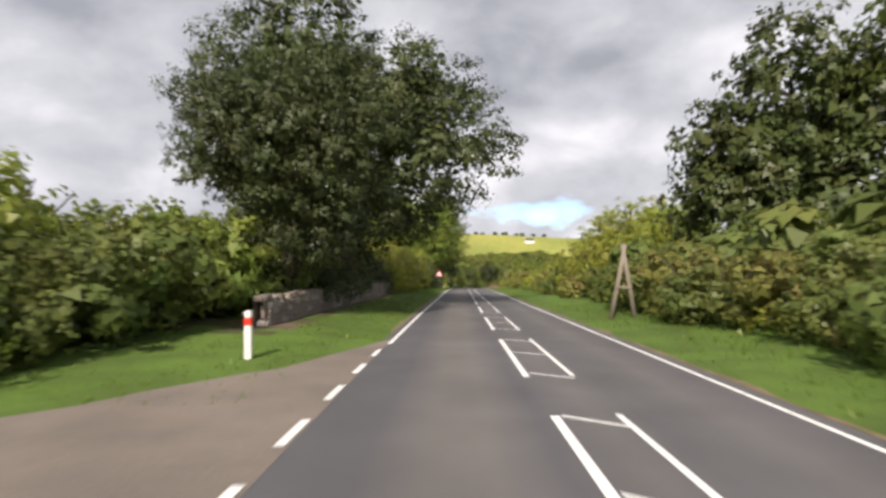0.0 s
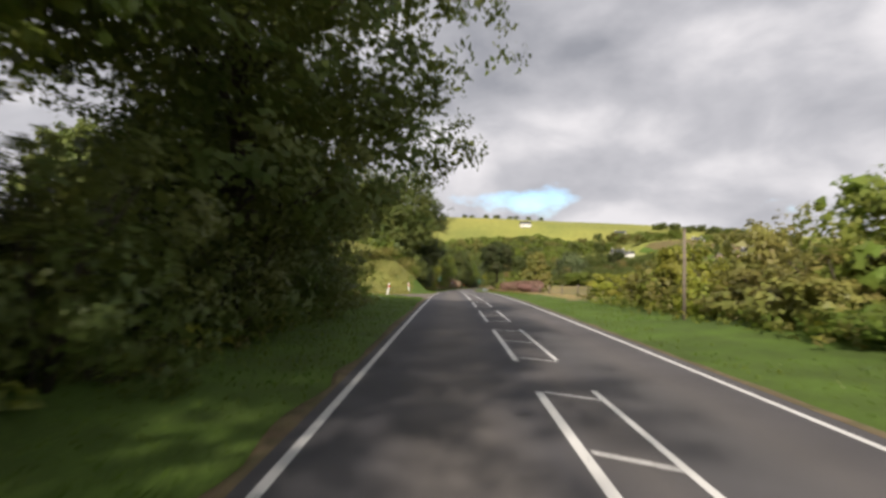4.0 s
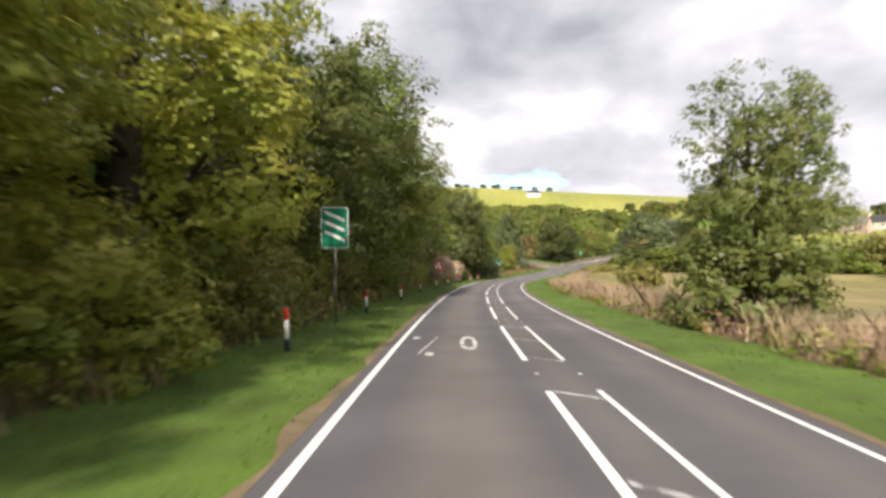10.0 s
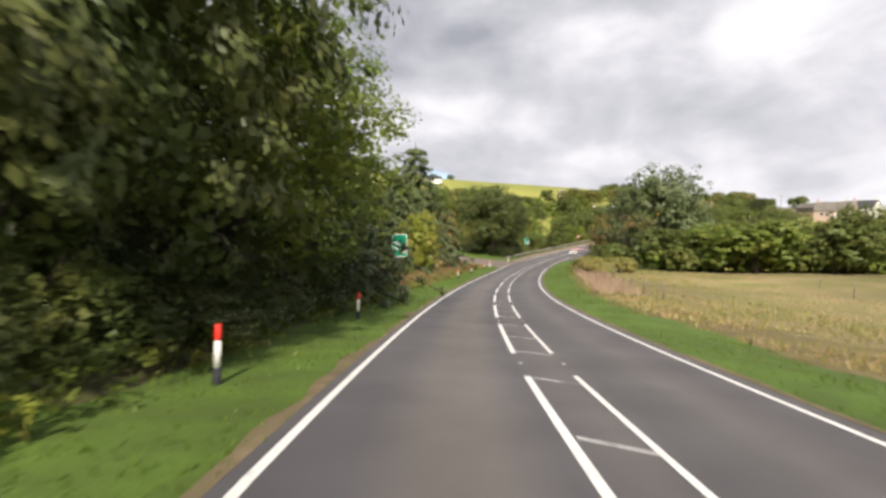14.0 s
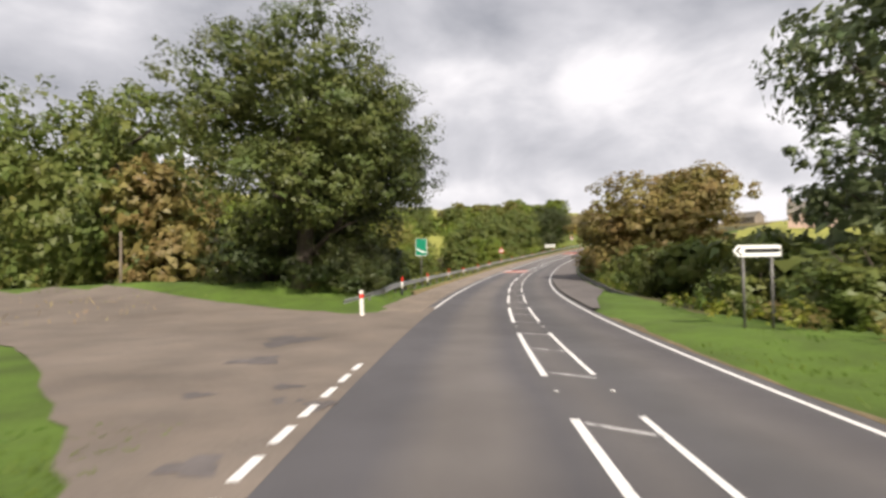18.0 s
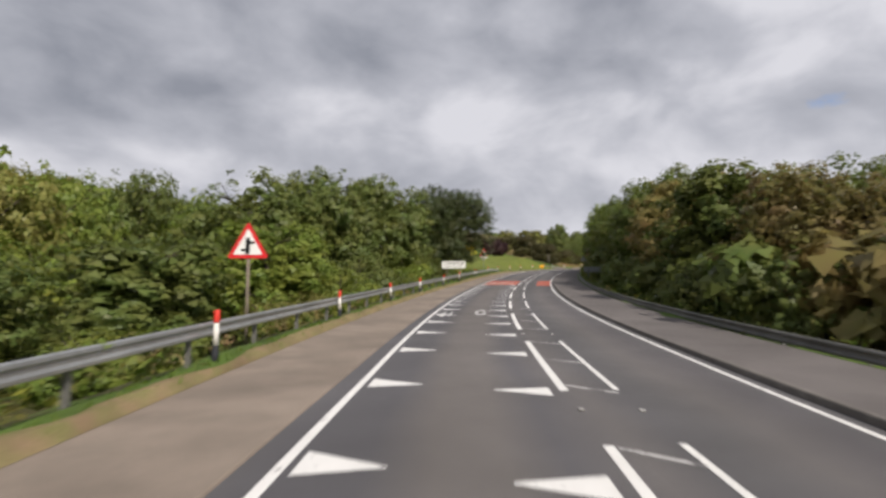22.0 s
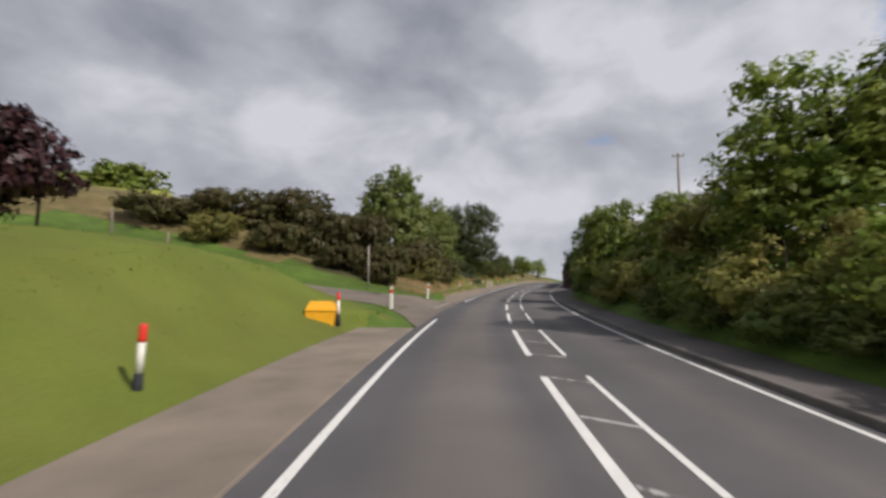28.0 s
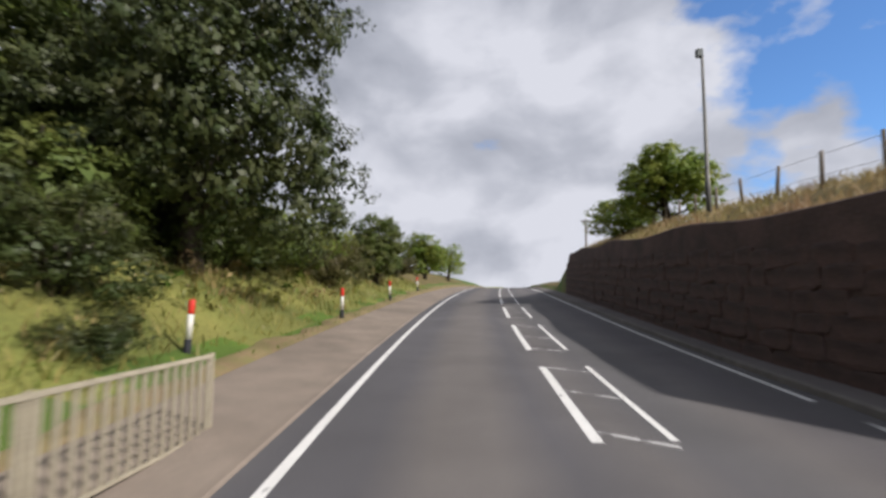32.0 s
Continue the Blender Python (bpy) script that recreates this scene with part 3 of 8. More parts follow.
JUNCTIONS = [      # near edge and far edge, from the carriageway outwards
    ("lay_by", [(-40, -1.9), (-36, -4), (-20, -7), (-14, -9.5)], [(17, -1.9), (11, -3.6), (8, -5.6), (4, -9.5)], "rough gravelly lay-by beside the road"),
    ("side_road", [(131, -1.9), (135.6, -2.3), (137.6, -2.65), (138.6, -3.8), (140.6, -5.6), (143.4, -8.2), (145, -10), (146, -12.4)],
     [(153, -1.9), (152, -2.4), (151.2, -3), (150.5, -4), (149.8, -5.6), (149.2, -8), (149.4, -10), (149.8, -12.4)], "gravelly mouth of a side track"),
    ("side_road", [(393, -1.9), (397, -2.9), (399, -3.7), (400.1, -4.6), (402.7, -6.8), (406, -10), (408.3, -13), (414, -22), (424, -38)],
     [(421, -1.9), (418.5, -3.2), (416.8, -4.4), (416.4, -5.4), (417.2, -7.5), (418.3, -10), (419.4, -12.3), (423.5, -22), (430, -38)], "patched tarmac mouth of a side road with potholes"),
    ("side_road", [(612, -1.9), (616, -3.0), (618.6, -4.2), (620.4, -8), (622, -22), (624, -40)], [(634.5, -1.9), (631.5, -3.3), (629.2, -5), (628.6, -14), (629, -22), (629.5, -40)], "tarmac mouth of a side road in the village")]


def in_junction(s, u):
    for _, a, b, _ in JUNCTIONS:
        if a[0][0] < s < b[0][0] + 12:
            ring, inside = a + b[::-1], False
            for (s1, u1), (s2, u2) in zip(ring, ring[1:] + ring[:1]):
                if (u1 > u) != (u2 > u) and s < s1 + (u - u1) * (s2 - s1) / (u2 - u1):
                    inside = not inside
            if inside:
                return True
    return False


def paved_h(s, u):
    return max(0, ground_h(s, u)) * min(1, max(0, (-u - 2.6) / 2))


RIGHT_EDGE = [(418, 5.5), (424, 6.4), (432, 8.1), (575, 8.1), (590, 7.1), (640, 6.95), (646, 7.3), (652, 7.5), (656, 8.6), (659, 9.6), (661.4, 9.7), (663.4, 8.9), (665.2, 7.6), (666.6, 6.55), (670, 6.32), (690, 6.55), (703, 6.8), (800, 6.8)]
LEFT_EDGE = [(417, -4.3), (421, -4.75), (576, -4.75), (590, -4.55), (612, -4.1), (629, -2.9), (631, -3.3), (634, -3.7), (640, -4.2), (800, -4.1)]


def foot_h(s, u):
    """The footway's surface on the left; in the village it falls towards the road."""
    k = min(1, max(0, (s - 633) / 5)) if s > 620 else 0
    return (.035 if s < 620 else .016 + .019 * k) + .11 * max(0, -u - 2.3) * k


def sheet_h(s, u):
    """The ground's own surface: it stays below the paved sheets."""
    if -2.2 < u < 5.2:
        return -0.06
    h = ground_h(s, u)
    if 418 < s < 800 and 5 < u < table_at(RIGHT_EDGE, s) - .05:
        return -.06
    if (417.4 < s < 613 or s > 631) and table_at(LEFT_EDGE, s) + .05 < u < 0:
        return -.06
    if u < 0 and (in_junction(s, u) or in_junction(s + 1.6, u) or in_junction(s - 1.6, u) or in_junction(s, u + 1.2)):
        return paved_h(s, u) - .012
    return h


# -- ground near the road --
rng = np.random.default_rng(5)
COLS = [-60, -50, -40, -33, -27, -23, -20, -17, -14.5, -12.5, -11, -9.5, -8.2, -7, -6, -5.2, -4.5, -3.9, -3.3, -2.8, -2.4, -2.1,
        1.5, 5.1, 5.45, 5.8, 6.2, 6.9, 7.2, 7.7, 8.3, 9, 10, 11, 12.5, 14, 16, 18.5, 21.5, 25, 30, 37, 45, 55, 66, 80]


def zone(s, u):
    """Which ground lies there: 0 verge grass, 1 mown meadow, 2 dry field, 3 brown rough, 4 woodland floor, 5 soil."""
    if u < -38 and not 628 < s < 720:
        return 8
    if u < 0:
        if 575 < s < 616 and u < -3.6 or 553 < s <= 575 and u < -8:
            return 1
        if 17 < s < 46 and -7 < u < -5.7:
            return 6
        if 16 < s < 126 and u < -5.5 or 176 < s < 360 and u < -5.4 or 436 < s <= 553 and u < -6.5 or 634 < s < 690 and -16 < u < -9:
            return 4
        if 150 < s <= 176 and u < -5 or 147 < s <= 150 and u < -12:
            return 7
        if 652 < s < 705 and -9 < u < -4.9:
            return 7
        if 634 < s < 760 and u < -5.0:
            return 3
        if 360 <= s < 396 and u < -5.2:
            return 3
        return 0
    if 128 < s < 396 and u > 8.8:
        return 2 if u > 13 or s < 190 else 3
    if u > 37:
        return 8
    if 20 < s <= 128 and u < 13:
        return 0
    if (20 < s <= 128 or 418 < s < 585) and u > 26:
        return 2 if s > 400 else 0
    if 20 < s <= 128 and u > 9 or 418 < s < 585 and u > 9 or 590 < s < 645 and u > 8.5:
        return 4
    if s > 645 and u > 7:
        return 3
    return 0


gs = np.arange(S0, S1 + .1, 1.0)
verts, faces, fmat = [], [], []
for s in gs:
    for u in COLS:
        h = sheet_h(s, u)
        if u < -4.8 or u > 6.6 and not (652 < s < 712 and u < 9):
            q = at(s, u)
            h += (0 if any(in_junction(s + e_, u) for e_ in (-3, -1.6, 0, 1.6, 3)) else 1) * (.25 if 572 < s < 618 and u < 0 else 1) * 0.16 * noise.noise(Vector((q.x * .35, q.y * .35, 3))) + (0 if any(in_junction(s + e_, u) for e_ in (-3, -1.6, 0, 1.6, 3)) else .25 if 572 < s < 618 and u < 0 else 1) * 0.3 * noise.noise(Vector((q.x * .09, q.y * .09, 8))) * min(1, (abs(u) - 4) / 8)
        verts.append(at(s, u, h))
nc = len(COLS)
for i in range(len(gs) - 1):
    for k in range(nc - 1):
        faces.append((i * nc + k, i * nc + k + 1, (i + 1) * nc + k + 1, (i + 1) * nc + k))
        fmat.append(zone(gs[i] + .5 + rng.uniform(-1.5, 1.5), (COLS[k] + COLS[k + 1]) / 2 + rng.uniform(-.4, .4)))
ground = mesh_object("ground", verts, faces, GRASS, None, "grassy verges, fields and woodland floor beside the road", "structure", True)
for m_ in (MEADOW, FIELD, BRACKEN, WOODFLOOR, DIRT, LEAF_LITTER, ROUGH, HILLS):
    ground.data.materials.append(m_)
ground.data.polygons.foreach_set("material_index", fmat)
tagged(ground, category="ground")

# -- hills and valley all round, under and beyond the near ground --
xs, ys = np.arange(-1100, 1901, 15.0), np.arange(-500, 1901, 15.0)
GX, GY = np.meshgrid(xs, ys)
near_s = np.zeros(GX.shape)
near_d = np.full(GX.shape, 1e9)
near_u = np.zeros(GX.shape)
for k in range(0, len(ST), 4):
    dx, dy = GX - RX[k], GY - RY[k]
    d = np.hypot(dx, dy)
    b = d < near_d
    near_d = np.where(b, d, near_d)
    near_s = np.where(b, ST[k], near_s)
    near_u = np.where(b, dx * math.cos(HD[k]) + dy * math.sin(HD[k]), near_u)


def smoothstep(a, b, x):
    t_ = np.clip((x - a) / (b - a), 0, 1)
    return t_ * t_ * (3 - 2 * t_)


crest = np.interp(GX, [-900, -200, 0, 150, 300, 500, 900], [58, 56, 52, 44, 34, 22, 4])
hill = -15 + crest * smoothstep(560, 880, GY) - 14 * smoothstep(120, 600, GX) * (1 - smoothstep(500, 800, GY)) + 14 * (1 - smoothstep(-100, 250, GY)) * (GX < 400)
road_z = np.interp(near_s, ST, RZ)
edge = np.where(near_u < 0, np.interp(near_s, _ls, _lh[:, 0]), np.interp(near_s, _rs, _rh[:, -1]))
lim = np.where(near_u < 0, 60, 80)
tt = smoothstep(0, 190, near_d - lim)
zz = (road_z + edge - 0.5) * (1 - tt) + hill * tt
zz = np.where(near_d < lim - 6, road_z + np.minimum(edge, -8) - 8, zz)
for iy in range(GX.shape[0]):
    for ix in range(GX.shape[1]):
        if tt[iy, ix] > 0.3:
            zz[iy, ix] += 3.0 * noise.noise(Vector((GX[iy, ix] * .006, GY[iy, ix] * .006, 1))) * tt[iy, ix]
nx = len(xs)
hv = np.stack([GX.ravel(), GY.ravel(), zz.ravel()], 1).tolist()
hf = [(j * nx + i, j * nx + i + 1, (j + 1) * nx + i + 1, (j + 1) * nx + i) for j in range(len(ys) - 1) for i in range(nx - 1)]
hills = mesh_object("hills", hv, hf, HILLS, None, "sunlit yellow-green pasture hills beyond the valley", "structure", True)
tagged(hills, category="hill")


def hill_z(x, y):
    i, j = int(round((x - xs[0]) / 15)), int(round((y - ys[0]) / 15))
    return float(zz[j, i])


# -- carriageway and footways --
def strip(name, s0, s1, left, right, mat, label, dz=0.0, step=1.0, cols=2, camber=0.0, lift=0.0, uv=""):
    """A sheet along the road between two lines (tables or numbers)."""
    ss = np.arange(s0, s1 + step * .5, step)
    v, f = [], []
    lo = [left if isinstance(left, (int, float)) else table_at(left, s) for s in ss]
    hi = [right if isinstance(right, (int, float)) else table_at(right, s) for s in ss]
    uvs = []
    for s, a, b in zip(ss, lo, hi):
        for k in range(cols + 1):
            u = a + (b - a) * k / cols
            v.append(at(s, u, dz(s, u) if callable(dz) else dz))
            uvs.append((u, s))
    n = cols + 1
    for i in range(len(ss) - 1):
        for k in range(cols):
            f.append((i * n + k, i * n + k + 1, (i + 1) * n + k + 1, (i + 1) * n + k))
    ob = mesh_object(name, v, f, mat, None, label, "structure", True)
    if uv:
        lay = ob.data.uv_layers.new(name=uv)
        idx = np.zeros(len(ob.data.loops), int)
        ob.data.loops.foreach_get("vertex_index", idx)
        lay.data.foreach_set("uv", np.array(uvs)[idx].ravel())
    return ob


def shifted(tab, d):
    return [(s, u + d) for s, u in tab]


road = strip("road", S0, S1, [(q, u - (.28 if q < 400 else .44)) for q, u in LINE_L], shifted(LINE_R, .34), ASPHALT, "grey asphalt road with worn wheel tracks", 0.0, 1.0, 8, uv="road")
tagged(road, category="road")

for name, near_edge, far_edge, lab in JUNCTIONS:
    n, v, k = 16, [], 0
    for (p1, p2), (q1, q2) in zip(zip(near_edge, near_edge[1:]), zip(far_edge, far_edge[1:])):
        for t_ in np.linspace(0, 1, 5)[:-1] if p2 is not near_edge[-1] else np.linspace(0, 1, 5):
            for c in range(n + 1):
                f_ = c / n
                s = (p1[0] + (p2[0] - p1[0]) * t_) * (1 - f_) + (q1[0] + (q2[0] - q1[0]) * t_) * f_
                u = (p1[1] + (p2[1] - p1[1]) * t_) * (1 - f_) + (q1[1] + (q2[1] - q1[1]) * t_) * f_
                if c in (0, n) and u < -2.4:
                    s += .35 * noise.noise(Vector((u * 1.3, s * .2, 4)))
                v.append(at(s, u, paved_h(s, u) + (.022 if u < -2.7 else .010 if u < -2.15 else .004)))
            k += 1
    f = [(i * (n + 1) + c, i * (n + 1) + c + 1, (i + 1) * (n + 1) + c + 1, (i + 1) * (n + 1) + c) for i in range(k - 1) for c in range(n)]
    tagged(mesh_object(name, v, f, GRAVEL, None, lab, "structure", True), category="side road")

for s, u, w, l in ((399.5, -2.75, .3, .3), (402.2, -2.68, .22, .25), (402.0, -2.12, .22, .3), (405.8, -4.6, .55, .5), (409, -5.0, .7, 1.0), (403.2, -3.0, .28, .2), (402.6, -4.3, .25, .2)):
    bm = bmesh.new()
    ring = []
    for a in np.linspace(0, 6.28, 21)[:-1]:
        k = 1 + .3 * math.sin(3 * a + s) + .16 * math.sin(7 * a)
        ss_, uu_ = s + l * math.sin(a) * k, u + w * math.cos(a) * k
        ring.append(bm.verts.new(at(ss_, uu_, paved_h(ss_, uu_) + (.028 if uu_ < -2.7 else .015))))
    bm.faces.new(ring)
    tagged(part("pothole", bm, DAMP, None), "shallow dark pothole in the tarmac", "pothole", kind="structure")


def kerbed(name, s0, s1, inner, outer, sign, label, lift):
    """A footway with a kerb along its road side."""
    strip(name, s0, s1, inner, outer, FOOTWAY if sign < 0 else FOOTWAY_GREY, label, foot_h if sign < 0 else lift, 1.0, 3)
    k = [(s, u - sign * .13) for s, u in inner]
    ss = np.arange(s0, s1 + .1, 1.0)
    v, f = [], []
    for s in ss:
        a, b = table_at(k, s), table_at(k, s) + sign * .13
        for u, z in ((a - sign * .004, -.02), (a + sign * .012, lift - .015), (a + sign * .03, lift + .003), (b, lift + .004)):
            v.append(at(s, u, z))
    for i in range(len(ss) - 1):
        for j in range(3):
            f.append((i * 4 + j, i * 4 + j + 1, (i + 1) * 4 + j + 1, (i + 1) * 4 + j))
    mesh_object("kerb", v, f, KERB if lift > .08 else FOOTWAY, None, "weathered concrete kerb", "structure", False)


kerbed("footway", 417.5, 612, shifted(LINE_L, -.55), LEFT_EDGE, -1, "brownish tarmac footway beside the road", .035)
kerbed("footway", 630, 800, shifted(LINE_L, -.55), LEFT_EDGE, -1, "brownish tarmac footway beside the road", .035)
kerbed("footway", 418, 800, shifted(LINE_R, .42), RIGHT_EDGE, 1, "grey tarmac footway beside the road", .115)


SOIL = material("trodden_soil", (0.19, 0.135, 0.085), 0.95, vary=0.4, scale=3.0, fine=45, bump=0.7, colour2=(0.10, 0.10, 0.04), second_scale=0.8)
RUST_SOIL = material("rusty_soil", (0.215, 0.150, 0.085), 0.95, vary=0.4, scale=3.0, fine=45, bump=0.7, colour2=(0.15, 0.15, 0.05), second_scale=0.8)


def soil_margin(s0, s1, inner, sign, wide, mat, lift, seed):
    """An uneven strip of bare soil where the grass stops short of the tarmac; its edge wanders."""
    ss = np.arange(s0, s1 + .01, .5)
    v, f = [], []
    for s in ss:
        e_ = table_at(inner, s)
        fade = min(1, (s - s0) / 2 + .05, (s1 - s) / 2 + .05)
        w = wide * fade * max(.15, .75 + 1.0 * noise.noise(Vector((s * .55, seed, 0))) + .5 * noise.noise(Vector((s * .13, seed, 5))))
        for j in range(4):
            u = e_ + sign * w * j / 3
            z = lift if j == 0 and lift < .03 else foot_h(s, u) + .006 if j == 0 else max(foot_h(s, u) if lift > .03 else 0, ground_h(s, u)) + (.014 if j < 3 else -.03)
            v.append(at(s, u, z))
    for i in range(len(ss) - 1):
        for j in range(3):
            f.append((i * 4 + j, i * 4 + j + 1, (i + 1) * 4 + j + 1, (i + 1) * 4 + j))
    tagged(mesh_object("soil_margin", v, f, mat, None, "bare brown soil along the edge of the tarmac", "structure", True), category="soil")


ROAD_L = [(q, u - .25) for q, u in LINE_L]
ROAD_R = shifted(LINE_R, .31)
for a, b in ((-80, -42), (18, 136), (154, 392)):
    soil_margin(a, b, ROAD_L, -1, .34, SOIL, .004, 1)
soil_margin(-80, 417, ROAD_R, 1, .28, SOIL, .004, 9)
soil_margin(429, 578, shifted(LEFT_EDGE, .22), -1, .7, RUST_SOIL, .042, 17)
soil_margin(636, 799, shifted(LEFT_EDGE, .22), -1, .75, RUST_SOIL, .042, 23)


# -- road markings --
def mark(name, quads, mat, label, dz=.006):
    """Painted pieces given as s, u outlines."""
    v, f = [], []
    for q in quads:
        k = len(v)
        for s, u in q:
            v.append(at(s, u, dz))
        f.append(tuple(range(k, k + len(q))))
    return tagged(mesh_object(name, v, f, mat, None, label, "structure"), category="road marking")


def line_quads(tab, s0, s1, w, step=1.0, d=0.0):
    out = []
    ss = list(np.arange(s0, s1, step)) + [s1]
    for a, b in zip(ss, ss[1:]):
        ua, ub = table_at(tab, a) + d, table_at(tab, b) + d
        out.append([(a, ua - w / 2), (a, ua + w / 2), (b, ub + w / 2), (b, ub - w / 2)])
    return out


gaps = [(-14, 15.5), (132, 151), (397.5, 419.5), (615.8, 632.6)]
segs, a = [], S0
for g0, g1 in gaps:
    segs.append((a, g0))
    a = g1
segs.append((a, S1))
for a, b in segs:
    mark("edge_line", line_quads(LINE_L, a, b, .13), PAINT, "continuous white edge line")
for a, b in ((S0, 648), (668, S1)):
    mark("edge_line", line_quads(LINE_R, a, b, .11), PAINT, "continuous white edge line")
for k in range(7):
    a = 648.4 + k * 2.8
    mark("edge_dash", line_quads(LINE_R, a, a + 1.7, .11), PAINT_WORN, "broken white edge line")
for s0, s1, p_, l in ((-14.5, 15.5, 2.3, 1.15), (132.5, 151, 2.0, 1.15), (398, 406, 1.12, .7)):
    a = s0
    while a < s1 - l:
        mark("edge_dash", line_quads(LINE_L, a, a + l, .13, 1.0, -.28 if a > 390 else -.1), PAINT, "short white dash across a side road", .015)
        a += p_
# worn give-way lines at the village side road: along the carriageway and across the mouth
GIVE_WAY = [(600, -2.55), (635, -2.6)]
for a, b in ((624.0, 624.5), (624.9, 625.6), (626.0, 626.7), (627.1, 628.0), (628.5, 629.0), (629.4, 630.2), (630.5, 630.9)):
    mark("edge_dash", line_quads(GIVE_WAY, a, b, .16), PAINT_THIN, "worn dash of a give-way line", .027)
for u0, u1 in ((-2.3, -2.75), (-2.9, -3.5), (-3.8, -4.3), (-4.9, -6.6)):
    a, b = 623.45 - (u0 + 2.3) * .32, 623.45 - (u1 + 2.3) * .32
    mark("edge_dash", [[(a, u0), (a + .16, u0), (b + .16, u1), (b, u1)]], PAINT_THIN, "worn line across the side road", .075)

STARTS = [-70.5 + 9 * k for k in range(18)] + [92.2, 101.9, 111.5, 121.1, 130.8, 140.4, 149.6, 159.9, 170.2, 180.7, 191.2, 202.0, 212.7, 223.7, 234.7,
          245.0, 255.2, 265.6, 275.9, 285.4, 294.6, 302.1, 312.0, 321.8, 330.9, 340.0, 349.0, 358.1, 367.2, 376.4, 386.2, 395.2, 404.1, 413.5,
          422.8, 431.6, 440.2, 448.8, 458.9, 469.0, 478.0, 486.9, 496.1, 505.3, 513.6, 523.7, 532.2, 540.9, 549.6, 558.9, 568.4, 577.9, 587.4,
          596.7, 605.2, 614.2, 623.0, 632.2, 640.8, 649.3, 657.6, 665.9, 673.0] + [681.5 + 8.5 * k for k in range(20)]
LINE_D = [(q, table_at(LINE_C, q) + table_at(HATCH, q)) for q in range(-80, 881, 10)]
rnd = random.Random(3)
for s, nxt in zip(STARTS, STARTS[1:]):
    gap = nxt - s
    e = s + gap * (.68 if s < 140 or s > 360 else .72)
    mark("centre_mark", line_quads(LINE_C, s, e, .13 if s < 480 else .15), PAINT, "white centre hazard line mark")
    mark("centre_mark", line_quads(LINE_D, s + .1, e + .1, .10), PAINT, "white centre hazard line mark")
    fresh = s < 160
    for fr in (.035, .52, .965) if fresh else (.03 + rnd.uniform(-.03, .03), .47 + rnd.uniform(-.05, .05), .95 + rnd.uniform(-.03, .03)):
        c = s + (e - s) * fr
        ua, ub = table_at(LINE_C, c) + .1, table_at(LINE_D, c) - .03
        mark("hatch_bar", [[(c + .27, ua), (c + .17, ua), (c - .37, ub), (c - .27, ub)]], PAINT if fresh else PAINT_WORN, "slanting bar between the centre lines", .007)

# reflecting studs set in the gaps of the centre lines
stud = thing("road_stud", "small white reflecting stud set in the road", "road stud", group="road studs")
bm = bmesh.new()
box(bm, (.10, .11, .024), (0, 0, .003), bevel=.010)
part("housing", bm, STEEL_DULL, stud)
bm = bmesh.new()
box(bm, (.08, .03, .018), (0, -.03, .011), bevel=.005)
part("lens", bm, SIGNWHITE, stud, "white reflector")
first = True
for s, nxt in zip(STARTS, STARTS[1:]):
    if 150 < nxt < 560:
        c = nxt - (nxt - s) * .14
        for u in (table_at(LINE_C, c) + .02, table_at(LINE_D, c)):
            m = road_pose(c, u, .004)
            if first:
                stud.matrix_world, first = m, False
            else:
                copy_thing(stud, m)

# pointed traffic calming marks
for s in (475, 479, 483, 487, 491, 494.7, 498.1, 501.2, 504.2, 507.2, 510.2, 513.1, 515.9, 518.6, 521.2, 523.8, 526.2, 528.5, 530.5, 532.2):
    l0, c0 = table_at(LINE_L, s) + .16, table_at(LINE_C, s) - .24
    mark("pointed_mark", [[(s, l0), (s + .24, l0 + .93), (s + .29, l0 + .93), (s + .7, l0)]], PAINT, "white pointed traffic-calming mark", .008)
    mark("pointed_mark", [[(s - .5, c0), (s + .12, c0), (s - .08, c0 - .93), (s - .13, c0 - .93)]], PAINT, "white pointed traffic-calming mark", .008)


def letters(text, s0, s1, u0, u1, mat, label, dz=.009, bold=.02):
    """Road lettering in Blender's own font, stretched along the road."""
    cu = bpy.data.curves.new("lettering", "FONT")
    cu.body, cu.offset = text, bold
    tmp = bpy.data.objects.new("lettering", cu)
    scene.collection.objects.link(tmp)
    me = bpy.data.meshes.new_from_object(tmp.evaluated_get(bpy.context.evaluated_depsgraph_get()))
    bpy.data.objects.remove(tmp)
    xs_ = [v_.co.x for v_ in me.vertices]
    ys_ = [v_.co.y for v_ in me.vertices]
    for v_ in me.vertices:
        fx = (v_.co.x - min(xs_)) / (max(xs_) - min(xs_))
        fy = (v_.co.y - min(ys_)) / (max(ys_) - min(ys_))
        v_.co = at(s0 + (s1 - s0) * fy, u0 + (u1 - u0) * fx, dz)
    me.materials.clear()
    me.materials.append(mat)
    return tagged(new("lettering", me), label, "road marking", kind="structure")


def red_patch(s0, s1, ua, ub, mat, label):
    n = int((s1 - s0) / .5)
    q = []
    for k in range(n):
        a, b = s0 + (s1 - s0) * k / n, s0 + (s1 - s0) * (k + 1) / n
        q.append([(a, ua + table_at(LINE_L, a)), (a, ub + table_at(LINE_L, a)), (b, ub + table_at(LINE_L, b)), (b, ua + table_at(LINE_L, b))])
    return mark("red_surfacing", q, mat, label, .004)


